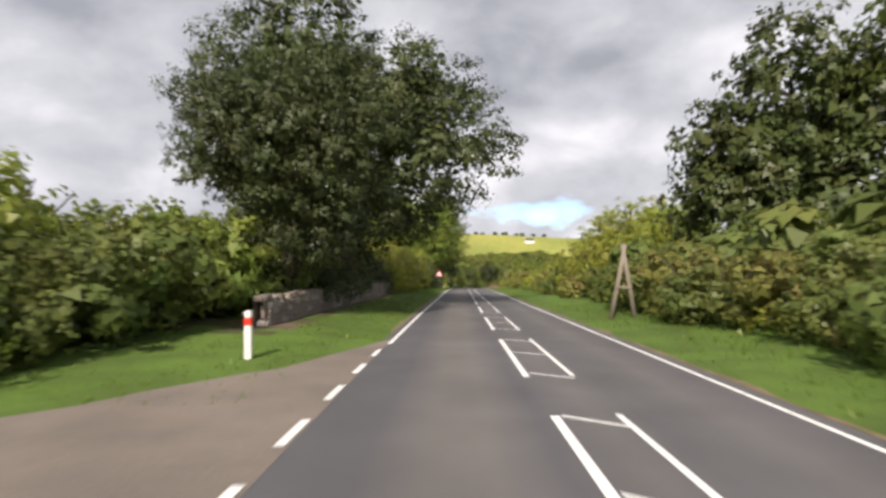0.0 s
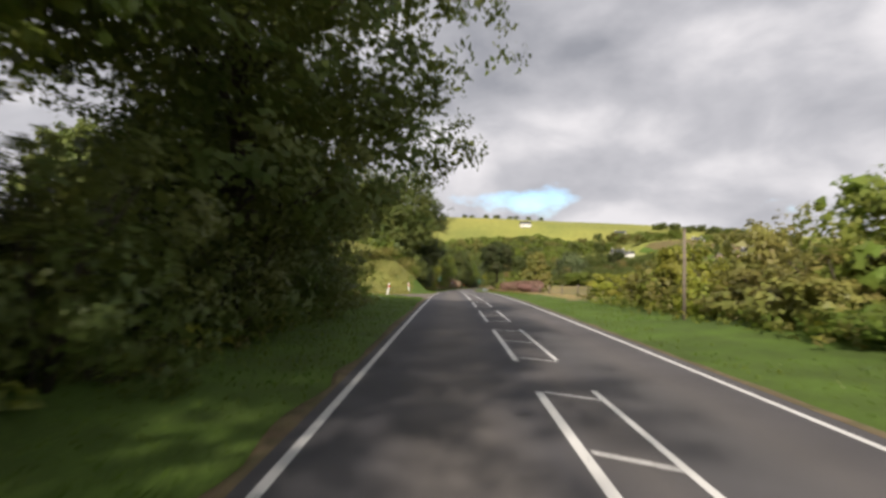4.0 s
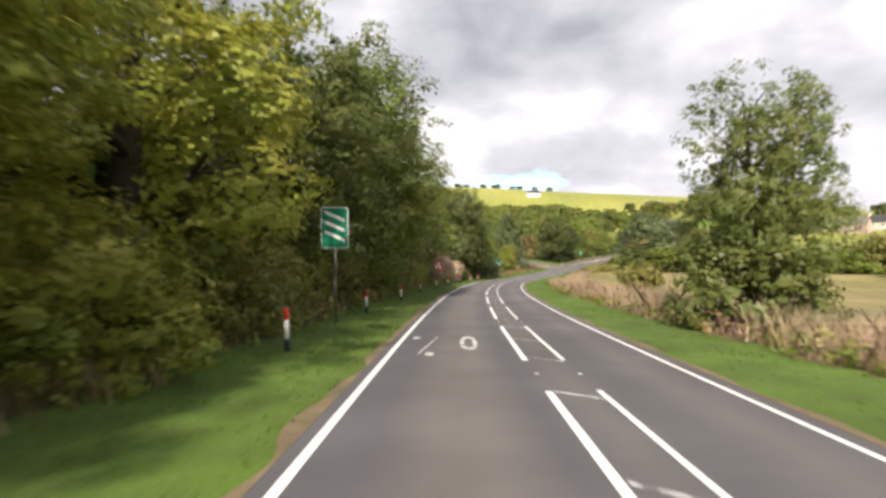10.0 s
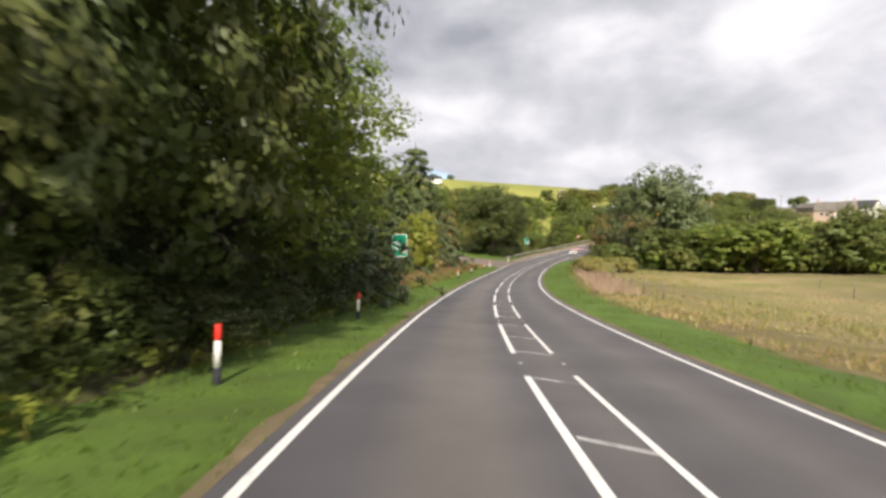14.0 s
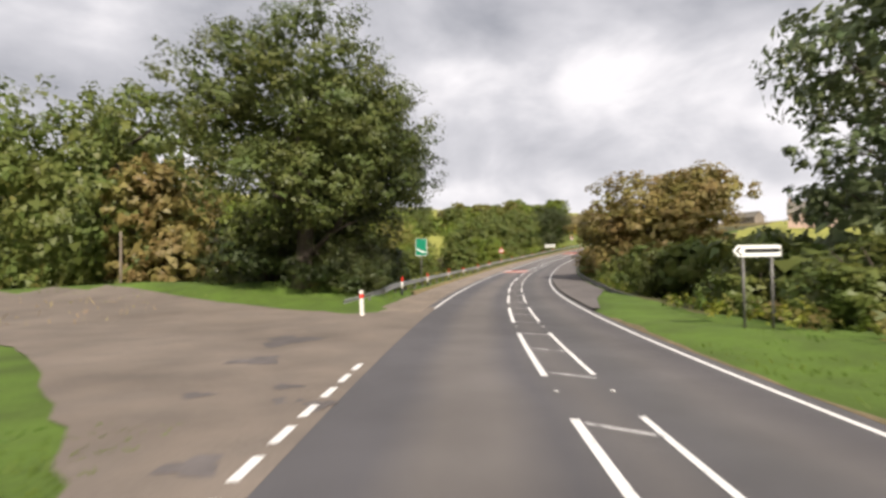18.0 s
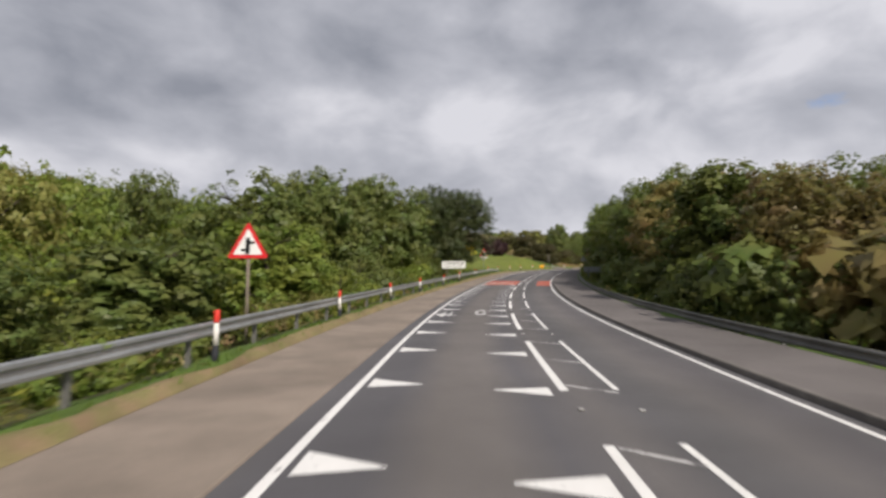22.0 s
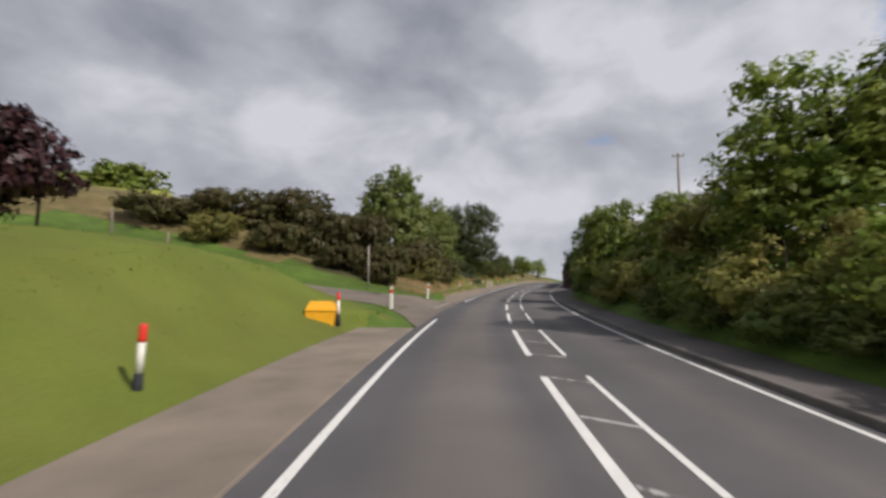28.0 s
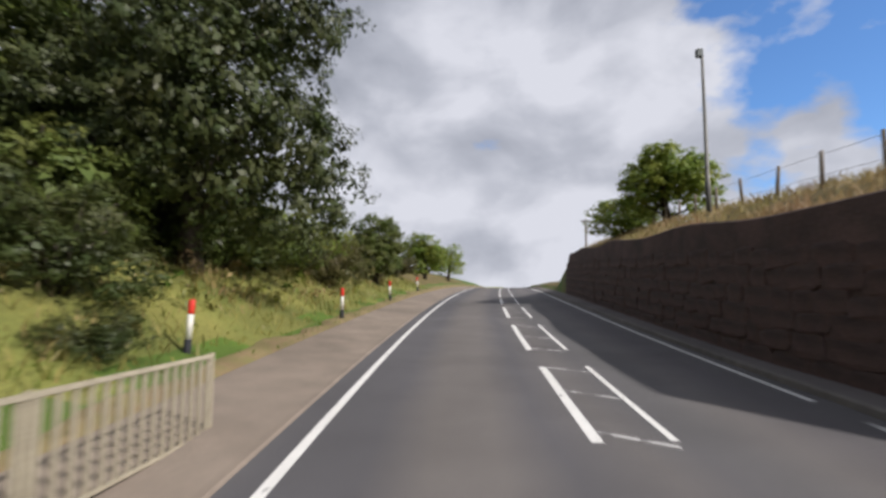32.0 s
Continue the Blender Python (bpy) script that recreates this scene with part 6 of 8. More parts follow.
def turned(v, a):
    return np.stack([v[:, 0] * math.cos(a) - v[:, 1] * math.sin(a), v[:, 0] * math.sin(a) + v[:, 1] * math.cos(a), v[:, 2]], 1)


masses = []
for _, s, u, h, r_, leaf, _ in THICK:
    p, a, k = on_ground(s, u, -.15), under.uniform(0, 6.28), r_ / 3
    masses.append((turned(leaf_v * np.array([k, k * under.uniform(.9, 1.1), h / 4]), a) + np.array(p), turned(leaf_n, a), 3))
me = leaf_mesh("undergrowth", masses)
thick_leaves = list(dict.fromkeys(row[5].name for row in THICK))
for nm in thick_leaves:
    me.materials.append(bpy.data.materials[nm])
me.polygons.foreach_set("material_index", np.repeat([thick_leaves.index(row[5].name) for row in THICK], len(leaf_v) // 3).astype(np.int32))
tagged(new("undergrowth", me), "dense leafy undergrowth that closes the wood edges", "undergrowth", kind="stuff")
for row in TREES:
    kind, reach = row[0], abs(row[2]) - row[4]
    if reach < 2.6 and kind in ("dome", "dome_b", "round", "tall", "tall_b"):
        kind = "fine_" + kind
    elif reach < (6.2 if kind[:2] == "sh" else 3.7) and "near_" + kind in ("near_dome", "near_dome_b", "near_tall", "near_tall_b", "near_shrub", "near_shrub_b"):
        kind = "near_" + kind
    elif reach > 13.6 and kind in ("dome", "dome_b", "round"):
        kind = "mid_dome"
    elif reach > 10.5 and kind in ("tall", "tall_b"):
        kind = "mid_tall"
    elif reach > 14.5 and kind in ("shrub", "shrub_b"):
        kind = "far_shrub"
    plant(kind, *row[1:7], name="shrub" if "shrub" in row[0] or row[0] in ("gorse", "thicket", "copper") else "tree")

# the wooded burn below the guard rail, and the far side of the valley
wr = random.Random(21)
for s in range(442, 540, 9):
    for u in (-11, -19, -29, -41, -54):
        du, ds = wr.uniform(-3, 3), wr.uniform(-4, 4)
        if u > -15:
            plant(("near_" if s > 505 else "") + wr.choice(["shrub", "shrub_b"]), s + ds, u + du * .4, wr.uniform(1.9, 3.0), wr.uniform(2.4, 3.4), wr.choice([M, O, D, M]), "scrubby shrub below the guard rail", "shrub")
        else:
            top = {-19: 3.0, -29: 7.4, -41: 12.2, -54: 15.5}[u] + wr.uniform(-1.5, 1.5) + float(np.interp(s, [450, 492, 506, 522], [-6, -5.9, -5.2, {-19: 0, -29: 1.0}.get(u, -.4)]))
            plant("mid_dome" if u > -50 else wr.choice(["far_dome", "far_round"]), s + ds, u + du, top - ground_h(s, u), wr.uniform(4.8, 7), wr.choice([D, M, D, D, O]), "woodland tree in the burn valley")
for s in range(296, 412, 13):
    for u, top in ((-24, 9), (-36, 12), (-50, 14)):
        if s < 325 and u == -24 or 396 < s:
            continue
        plant(wr.choice(["far_dome", "far_round", "far_tall", "far_dome"]), s + wr.uniform(-4, 4), u + wr.uniform(-3, 3), top + wr.uniform(-2, 2), wr.uniform(4.5, 6.5), wr.choice([D, M, N]), WOOD)


def plant_world(kind, x, y, height, radius, leaf, label, name="tree"):
    h, r_, tm, cm, _ = proto(kind)
    root = thing(name, label, name, Matrix.LocRotScale((x, y, hill_z(x, y) - .3), Euler((0, 0, wr.uniform(0, 6.28))), (radius / r_, radius / r_, height / h)))
    stand(root, tm, cm, leaf)


# belts of trees down in the valley to the right and before the hill
def clear_of_road(x, y):
    return np.min(np.hypot(RX - x, RY - y)) > 64


for k in range(70):
    x, y = wr.uniform(30, 330), wr.uniform(230, 520)
    if clear_of_road(x, y) and wr.random() < .75:
        plant_world(wr.choice(["far_round", "far_dome", "far_round"]), x, y, wr.uniform(5, 9), wr.uniform(4, 6.5), wr.choice([D, M, O]), "distant hedgerow tree in the valley")
for k in range(46):
    x, y = wr.uniform(-110, 120), wr.uniform(430, 640)
    if clear_of_road(x, y):
        plant_world(wr.choice(["far_round", "far_dome"]), x, y, wr.uniform(8, 13), wr.uniform(5.5, 8), wr.choice([D, M, O]), "distant woodland tree below the hill")
for k in range(34):
    u = 24 + k * 3.4
    if u < 76:
        plant("mid_dome" if k % 3 else "far_dome", 402 + 9 * math.sin(k * 1.7), u, wr.uniform(6.5, 11), wr.uniform(4.5, 7), wr.choice([D, D, M]), "hedgerow tree beyond the dry field")
        continue
    q = at(404, u)
    plant_world("far_round" if k % 3 else "far_dome", q.x, q.y, wr.uniform(8, 13), wr.uniform(5, 7.5), wr.choice([D, M, O]), "hedgerow tree beyond the dry field")
# the wooded far bank of the burn and the woods under the hill: a mass of crowns
crown = proto_dome(41, 12, 6, .05, 90, 7, .95, .75, 12, .8, 1, core_n=3, inner_n=5)
crown[0].free()
wood_v, wood_n = (np.concatenate([c[k] for c in crown[1]]) for k in (0, 1))
woods, wood_leaf = [], []
for k in range(380):
    if k < 230:
        s, u = wr.uniform(425, 585), -60 - 95 * wr.random() ** .8
        q = at(s, u)
        x, y, top = q.x, q.y, q.z + float(np.interp(-u, [60, 90, 155], [14, 19, 26])) + wr.uniform(-2, 1.5)
    else:
        x, y = wr.uniform(20, 330), wr.uniform(560, 700)
        top = hill_z(x, y) + wr.uniform(8, 12)
    if not clear_of_road(x, y) and k >= 230 or not clear_of_road(x, y + 12):
        continue
    g, r_ = hill_z(x, y) - .5, wr.uniform(5, 8)
    h = max(7, top - g)
    a = wr.uniform(0, 6.28)
    woods.append((turned(wood_v * np.array([r_ / 6, r_ / 6, h / 12]), a) + np.array([x, y, g]), turned(wood_n, a), 3))
    wood_leaf.append(wr.choice((0, 1, 1, 2)))
me = leaf_mesh("far_wood", woods)
for m_ in (D, M, O):
    me.materials.append(m_)
me.polygons.foreach_set("material_index", np.repeat(wood_leaf, len(wood_v) // 3).astype(np.int32))
tagged(new("far_wood", me), "mixed green woodland on the far bank of the burn", "woodland", kind="stuff")
for k in range(16):
    plant_world("far_round", 210 + k * 9 + wr.uniform(-3, 3), 800 + wr.uniform(-14, 14), wr.uniform(8, 11), 7, D, "far shelter belt tree on the hill")
for k in range(9):
    plant_world("far_round", -40 + k * 13 + wr.uniform(-5, 5), 858 + wr.uniform(-6, 6), wr.uniform(4, 7), 4.5, D, "far hilltop tree on the skyline")


# -- roadside furniture --
def marker_post_proto():
    root = thing("marker_post", "white plastic marker post with red top and black base", "marker post", group="verge marker posts")
    bm = bmesh.new()
    tube(bm, [(0, 0, .28), (0, 0, .76)], [.058, .056], 12)
    part("body", bm, POSTWHITE, root)
    bm = bmesh.new()
    tube(bm, [(0, 0, .755), (0, 0, .80), (0, 0, 1.0), (0, 0, 1.03)], [.060, .061, .060, .04], 12)
    part("top_sleeve", bm, POSTRED, root, "red top sleeve")
    bm = bmesh.new()
    tube(bm, [(0, 0, -.1), (0, 0, .06), (0, 0, .29)], [.085, .078, .066], 12)
    part("base", bm, POSTBLACK, root, "black rubber base")
    return root


def band_post_proto():
    root = thing("marker_post", "square white timber marker post with a red band", "marker post", group="side road marker posts")
    bm = bmesh.new()
    box(bm, (.15, .15, .78), (0, 0, .34), bevel=.012)
    part("body", bm, POSTWHITE, root)
    bm = bmesh.new()
    box(bm, (.156, .156, .16), (0, 0, .81), bevel=.008)
    part("band", bm, POSTRED, root, "red band")
    bm = bmesh.new()
    box(bm, (.15, .15, .16), (0, 0, .97), bevel=.02)
    part("top", bm, POSTWHITE, root)
    return root


POSTS = [(225, -4.05), (235.4, -4.05), (247, -4.1), (256.5, -3.8), (268.5, -4), (277.4, -3.7), (288.6, -3.9), (298, -3.75), (309, -3.9), (317.9, -4), (329.2, -4), (341, -4.1), (369, -3.9), (379.5, -3.95), (391.6, -4.1), (427.1, -4.95), (437.5, -4.95), (448.1, -4.95), (457.5, -4.95), (468.1, -4.95), (477.9, -4.95), (488.7, -4.95), (498.5, -4.95), (508.5, -4.95), (517.9, -4.95), (528.7, -4.95), (537.5, -4.95), (549.1, -4.95), (559.1, -4.95), (567.5, -4.95), (576.5, -4.65), (587.5, -4.75), (599.8, -4.8), (609.7, -4.3), (650.4, -4.64), (659.5, -4.85), (669.3, -5.0), (677.8, -4.2), (687.4, -4.2), (698, -4.2)]
first = None
prnd = random.Random(8)
for s, u in POSTS:
    u -= .18 if 240 < s < 300 or 436 < s < 572 else 0
    m = ground_pose(s, u, prnd.uniform(-20, 20)) @ pose(0, 0, 0, prnd.uniform(-3, 3), prnd.uniform(-3.5, 3.5), 0)
    if first is None:
        first = marker_post_proto()
        first.matrix_world = m
    else:
        copy_thing(first, m)
first = None
for s, u in ((11.9, -4.55), (138.6, -5.8), (152.2, -4.9), (397.6, -4.3), (415.8, -4.5), (617.6, -3.95), (629.9, -4.0)):
    m = ground_pose(s, u, prnd.uniform(-10, 10)) @ pose(0, 0, 0, prnd.uniform(-2, 2), 11 if s == 138.6 else prnd.uniform(-5, 5), 0)
    if first is None:
        first = band_post_proto()
        first.matrix_world = m
    else:
        copy_thing(first, m)


def guard_rail(name, s0, s1, u, top, label, mat=STEEL, every=3.2, flare=True):
    """A corrugated beam on steel posts along the road."""
    root = thing(name, label, "guard rail", ground_pose((s0 + s1) / 2, u))
    inv = root.matrix_world.inverted()
    prof = [(.0, .0), (.045, .02), (.05, .07), (.008, .115), (.008, .175), (.05, .22), (.045, .27), (0, .30), (-.012, .298), (.03, .265), (.034, .222), (-.006, .18), (-.006, .11), (.034, .07), (.03, .03), (-.012, .002)]
    side = 1 if u < 0 else -1
    ss = np.arange(s0, s1 + .1, 1.0)
    v, f = [], []
    n = len(prof)
    for s in ss:
        dip = .45 * max(0, 1 - (s - s0) / 7) + .45 * max(0, 1 - (s1 - s) / 7) if flare else 0
        out = -side * 1.0 * (max(0, 1 - (s - s0) / 7) ** 2) if flare else 0
        for x, z in prof:
            v.append(inv @ at(s, u + out + side * x, top - .30 + z - dip))
    for i in range(len(ss) - 1):
        for k in range(n):
            f.append((i * n + k, i * n + (k + 1) % n, (i + 1) * n + (k + 1) % n, (i + 1) * n + k))
    mesh_object("beam", v, f, mat, root, "weathered galvanised beam", smooth=False)
    bm = bmesh.new()
    for x, sx in ((0, .11), (-.05, .012), (.05, .012)):
        box(bm, (sx if x else .09, .05 if x else .008, top + .5), (x, 0, -(top + .5) / 2 + .12))
    bmesh.ops.remove_doubles(bm, verts=bm.verts, dist=.0001)
    me = bpy.data.meshes.new("rail_post")
    bm.to_mesh(me)
    bm.free()
    me.materials.append(STEEL_DULL)
    s = s0 + 1.5
    while s < s1:
        dip = .45 * max(0, 1 - (s - s0) / 7) + .45 * max(0, 1 - (s1 - s) / 7) if flare else 0
        o = new("rail_post", me)
        o.parent = root
        p = at(s, u - side * .09, top - .14 - dip)
        o.matrix_local = inv @ pose(p.x, p.y, p.z, 0, 0, heading(s))
        s += every
    return root


guard_rail("guard_rail", 419.5, 571, -5.35, .92, "long weathered corrugated steel guard rail beside the footway")
guard_rail("guard_rail", 427, 577, 8.3, .42, "low dull steel guard rail behind the footway", STEEL_DULL)


def pole(root, h, r_=.038, x=0.0, mat=STEEL_DULL, y=0.0):
    bm = bmesh.new()
    tube(bm, [(x, y, -.15), (x, y, h)], [r_, r_], 10)
    return part("pole", bm, mat, root)


def plate(bm, pts, y0=-.045, y1=-.033):
    prism(bm, pts, y0, y1)


def rounded(w, h, r_, cz=0.0, n=5):
    out = []
    for cx, cy, a0 in ((w / 2 - r_, h / 2 - r_, 0), (-w / 2 + r_, h / 2 - r_, 90), (-w / 2 + r_, -h / 2 + r_, 180), (w / 2 - r_, -h / 2 + r_, 270)):
        for k in range(n):
            a = radians(a0 + 90 * k / (n - 1))
            out.append((cx + r_ * math.cos(a), cz + cy + r_ * math.sin(a)))
    return out


def triangle(side, cz, r_=.05):
    out = []
    hh = side * .866
    for k, (x, z) in enumerate(((0, hh * 2 / 3 - 2 * r_), (-side / 2 + 1.73 * r_, -hh / 3 + r_), (side / 2 - 1.73 * r_, -hh / 3 + r_))):
        for j in range(5):
            a = radians((30, 150, 270)[k] + 120 * j / 4)
            out.append((x + r_ * math.cos(a), cz + z + r_ * math.sin(a)))
    return out


def warning_sign(s, u, foot, side, symbol, label, post_mat=STEEL_DULL, under=""):
    """A red-bordered triangle on a post; the plate's foot at that height over the ground."""
    root = thing("warning_sign", label, "road sign", ground_pose(s, u))
    cz = foot + side * .866 / 3
    pole(root, foot + side * .75, .042, 0, post_mat)
    bm = bmesh.new()
    plate(bm, triangle(side, cz), -.052, -.042)
    red = part("plate", bm, SIGNRED, root, "red bordered triangular plate")
    bm = bmesh.new()
    plate(bm, triangle(side * .70, cz, .025), -.058, -.053)
    part("face", bm, SIGNWHITE, root, "white face")
    bm = bmesh.new()
    a = side / .9
    if symbol == "bend":
        plate(bm, [(-.10 * a, cz - .16 * a), (-.03 * a, cz - .16 * a), (-.03 * a, cz - .02 * a), (.0, cz + .03 * a), (.08 * a, cz + .05 * a), (.08 * a, cz + .10 * a), (-.04 * a, cz + .08 * a), (-.10 * a, cz + .0)], -.066, -.059)
    elif symbol == "side":
        plate(bm, [(-.045 * a, cz - .17 * a), (.045 * a, cz - .17 * a), (.045 * a, cz + .16 * a), (0, cz + .2 * a), (-.045 * a, cz + .16 * a), (-.045 * a, cz + .0), (-.13 * a, cz + .0), (-.13 * a, cz - .05 * a), (-.045 * a, cz - .05 * a)], -.066, -.059)
    elif symbol == "stagger":
        plate(bm, [(-.045 * a, cz - .17 * a), (.04 * a, cz - .17 * a), (.04 * a, cz + .03 * a), (.14 * a, cz + .05 * a), (.14 * a, cz + .1 * a), (.04 * a, cz + .09 * a), (.04 * a, cz + .17 * a), (-.045 * a, cz + .17 * a),
                   (-.045 * a, cz - .05 * a), (-.14 * a, cz - .07 * a), (-.14 * a, cz - .12 * a), (-.045 * a, cz - .1 * a)], -.066, -.059)
    else:
        plate(bm, [(-.03 * a, cz - .06 * a), (.03 * a, cz - .06 * a), (.055 * a, cz + .2 * a), (-.055 * a, cz + .2 * a)], -.066, -.059)
        plate(bm, rounded(.085 * a, .085 * a, .04 * a, cz - .125 * a), -.066, -.059)
    part("symbol", bm, SIGNBLACK, root, "black symbol")
    if under:
        bm = bmesh.new()
        plate(bm, rounded(side * .82, .36, .03, foot - .22), -.052, -.042)
        sub = part("sub_plate", bm, SIGNWHITE, root, "white plate with lines too small to read")
        bm = bmesh.new()
        for z in (foot - .15, foot - .29):
            plate(bm, [(-side * .33, z - .035), (side * .33, z - .035), (side * .33, z + .035), (-side * .33, z + .035)], -.058, -.053)
        part("line", bm, SIGNBLACK, sub)
    return root


warning_sign(77.7, -2.9, 2.0, 1.05, "bend", "red and white bend warning triangle on a grey post")
warning_sign(281.4, -4.2, 1.95, 1.2, "side", "red and white side road warning triangle among trees")
warning_sign(491.6, -5.75, 2.35, 1.15, "stagger", "red and white staggered junction triangle behind the guard rail", TIMBER)
warning_sign(563.6, -6.7, 3.0 - ground_h(563.6, -6.7), 1.35, "bang", "red and white other danger triangle with a white plate", STEEL, "plate")


def countdown(s, u, foot, bars, label):
    root = thing("countdown_sign", label, "road sign", ground_pose(s, u))
    w, h = 1.0, 1.5
    foot = foot - ground_h(s, u)
    pole(root, foot + h * .9, .045)
    bm = bmesh.new()
    plate(bm, rounded(w, h, .07, foot + h / 2), -.055, -.043)
    part("border", bm, SIGNWHITE, root, "white border plate")
    bm = bmesh.new()
    plate(bm, rounded(w - .07, h - .07, .05, foot + h / 2), -.061, -.056)
    part("face", bm, SIGNGREEN, root, "green face")
    for k in range(bars):
        z = foot + .42 + k * .36 if bars > 1 else foot + .38
        bm = bmesh.new()
        plate(bm, [(-.36, z + .12), (-.36, z + .25), (.36, z - .06), (.36, z - .19)], -.067, -.062)
        part("stripe", bm, SIGNWHITE, root, "white slanting stripe")
    return root


countdown(242.2, -4.5, 2.82, 3, "green countdown sign with three white stripes on a post")
countdown(344.5, -5.0, 2.55, 2, "green countdown sign with two white stripes by spruces")
countdown(440.8, -6.3, 2.7, 1, "green countdown sign with one white stripe behind the rail")


def flat_text(text, height, x0, x1, z, mat, parent, y=-.062, name="lettering"):
    """Lettering on a plate, fitted between x0 and x1."""
    cu = bpy.data.curves.new(name, "FONT")
    cu.body, cu.offset, cu.extrude = text, .012, .002
    tmp = bpy.data.objects.new(name, cu)
    scene.collection.objects.link(tmp)
    me = bpy.data.meshes.new_from_object(tmp.evaluated_get(bpy.context.evaluated_depsgraph_get()))
    bpy.data.objects.remove(tmp)
    xs_ = [v_.co.x for v_ in me.vertices]
    ys_ = [v_.co.y for v_ in me.vertices]
    for v_ in me.vertices:
        fx = (v_.co.x - min(xs_)) / (max(xs_) - min(xs_))
        fy = (v_.co.y - min(ys_)) / (max(ys_) - min(ys_))
        v_.co = Vector((x0 + (x1 - x0) * fx, y - v_.co.z, z + height * fy))
    me.materials.clear()
    me.materials.append(mat)
    o = new(name, me)
    o.parent = parent
    return o


# village name board
root = thing("village_sign", "white village name board with black lettering on two posts", "road sign", ground_pose(538.2, -5.85))
base = 1.62 - ground_h(538.2, -5.85)
for x in (-.75, .75):
    pole(root, base + .6, .045, x, TIMBER)
bm = bmesh.new()
plate(bm, rounded(2.75, .80, .05, base + .4), -.06, -.046)
board = part("board", bm, SIGNWHITE, root, "white name board")
flat_text("LATHERONWHEEL", .21, -1.22, 1.22, base + .45, SIGNBLACK, board, -.066)
flat_text("Please drive carefully", .17, -1.0, 1.0, base + .13, SIGNBLACK, board, -.066)

# the same board's pair for the other lane, seen from behind
root = thing("village_sign", "grey back of a name board on two posts", "road sign", ground_pose(536.2, 9.7))
base = 1.18 - ground_h(536.2, 9.7)
for x in (-.8, .8):
    pole(root, base + .4, .045, x, STEEL_DULL, -.03)
bm = bmesh.new()
plate(bm, rounded(2.5, .56, .05, base + .28), .03, .042)
part("board", bm, SIGNGREY, root, "bare grey metal back")
bm = bmesh.new()
for z in (base + .12, base + .44):
    box(bm, (2.4, .03, .05), (0, .018, z))
part("stiffener", bm, STEEL_DULL, root)
root = thing("warning_sign", "grey back of a triangular sign on a post", "road sign", ground_pose(557.2, 8.9))
pole(root, 2.4, .04)
bm = bmesh.new()
plate(bm, triangle(.9, 2.15), .042, .054)
part("plate", bm, SIGNGREY, root, "bare grey metal back")

# arrow direction board
root = thing("direction_sign", "white arrow direction board on two grey posts", "road sign", ground_pose(410.2, 8.45))
for x in (-.42, .38):
    pole(root, 2.54 - ground_h(410, 8.4), .04, x)
zb = 2.38 - ground_h(410, 8.4)
bm = bmesh.new()
plate(bm, [(-.72, zb), (-.58, zb + .17), (.62, zb + .17), (.62, zb - .17), (-.58, zb - .17)], -.055, -.043)
part("board", bm, SIGNWHITE, root, "white pointed board")
bm = bmesh.new()
plate(bm, [(-.65, zb), (-.52, zb + .12), (-.46, zb + .12), (-.57, zb), (-.46, zb - .12), (-.52, zb - .12)], -.062, -.056)
plate(bm, [(-.38, zb - .05), (.58, zb - .05), (.58, zb + .06), (-.38, zb + .06)], -.062, -.056)
part("lettering_bar", bm, SIGNBLACK, root, "dark arrow and a line too small to read")

# grey cabinet in the verge
root = thing("roadside_cabinet", "pale grey roadside cabinet in the grass verge", "cabinet", ground_pose(201, 6.75))
bm = bmesh.new()
box(bm, (1.0, .38, .62), (0, 0, .33), bevel=.03)
part("body", bm, SIGNGREY, root)
bm = bmesh.new()
box(bm, (.9, .02, .5), (0, -.2, .34), bevel=.006)
door = part("door", bm, SIGNGREY, root)
bm = bmesh.new()
box(bm, (.03, .03, .1), (.36, -.222, .36), bevel=.006)
part("handle", bm, POSTBLACK, door)

# timber stay poles leaning together
root = thing("stay_pole", "pair of weathered timber poles leaning together on the verge", "pole", ground_pose(24.8, 7.7))
for x, l in ((-.62, .10), (.52, -.06)):
    bm = bmesh.new()
    tube(bm, [(x, 0, -.3), (x * .5 + l, 0, 1.7), (l * .8, 0, 3.25)], [.12, .105, .09], 10)
    part("leg", bm, TIMBER, root)
bm = bmesh.new()
box(bm, (.75, .06, .1), (-.02, -.1, 1.3), bevel=.01)
part("cross_piece", bm, TIMBER, root)


def plain_pole(name, s, u, top, r_, mat, label, arms=0):
    root = thing(name, label, "pole", ground_pose(s, u))
    h = top - ground_h(s, u)
    bm = bmesh.new()
    tube(bm, [(0, 0, -.3), (0, 0, h * .5), (0, 0, h)], [r_, r_ * .85, r_ * .65], 10)
    part("shaft", bm, mat, root)
    for k in range(arms):
        bm = bmesh.new()
        box(bm, (1.2, .08, .1), (0, -.1, h - .35 - k * .5), bevel=.01)
        part("cross_arm", bm, mat, root)
        bm = bmesh.new()
        for x in (-.5, 0, .5):
            tube(bm, [(x, -.1, h - .3 - k * .5), (x, -.1, h - .14 - k * .5)], [.04, .03], 8)
        part("insulators", bm, POSTBLACK, root)
    return root


plain_pole("pole", 111.3, 9.2, 3.7, .08, TIMBER, "short grey timber pole in the verge")
plain_pole("pole", 427, -24, 4.6, .09, TIMBER, "plain timber pole beyond the side road")
plain_pole("telegraph_pole", 649, 18, 14.3, .15, TIMBER, "tall dark telegraph pole behind the bank", 1)
plain_pole("telegraph_pole", 705, -26, 11.5, .14, TIMBER, "dark telegraph pole behind trees", 1)
plain_pole("telegraph_pole", 726, 12, 8.5, .13, TIMBER, "telegraph pole beyond the retaining wall", 1)

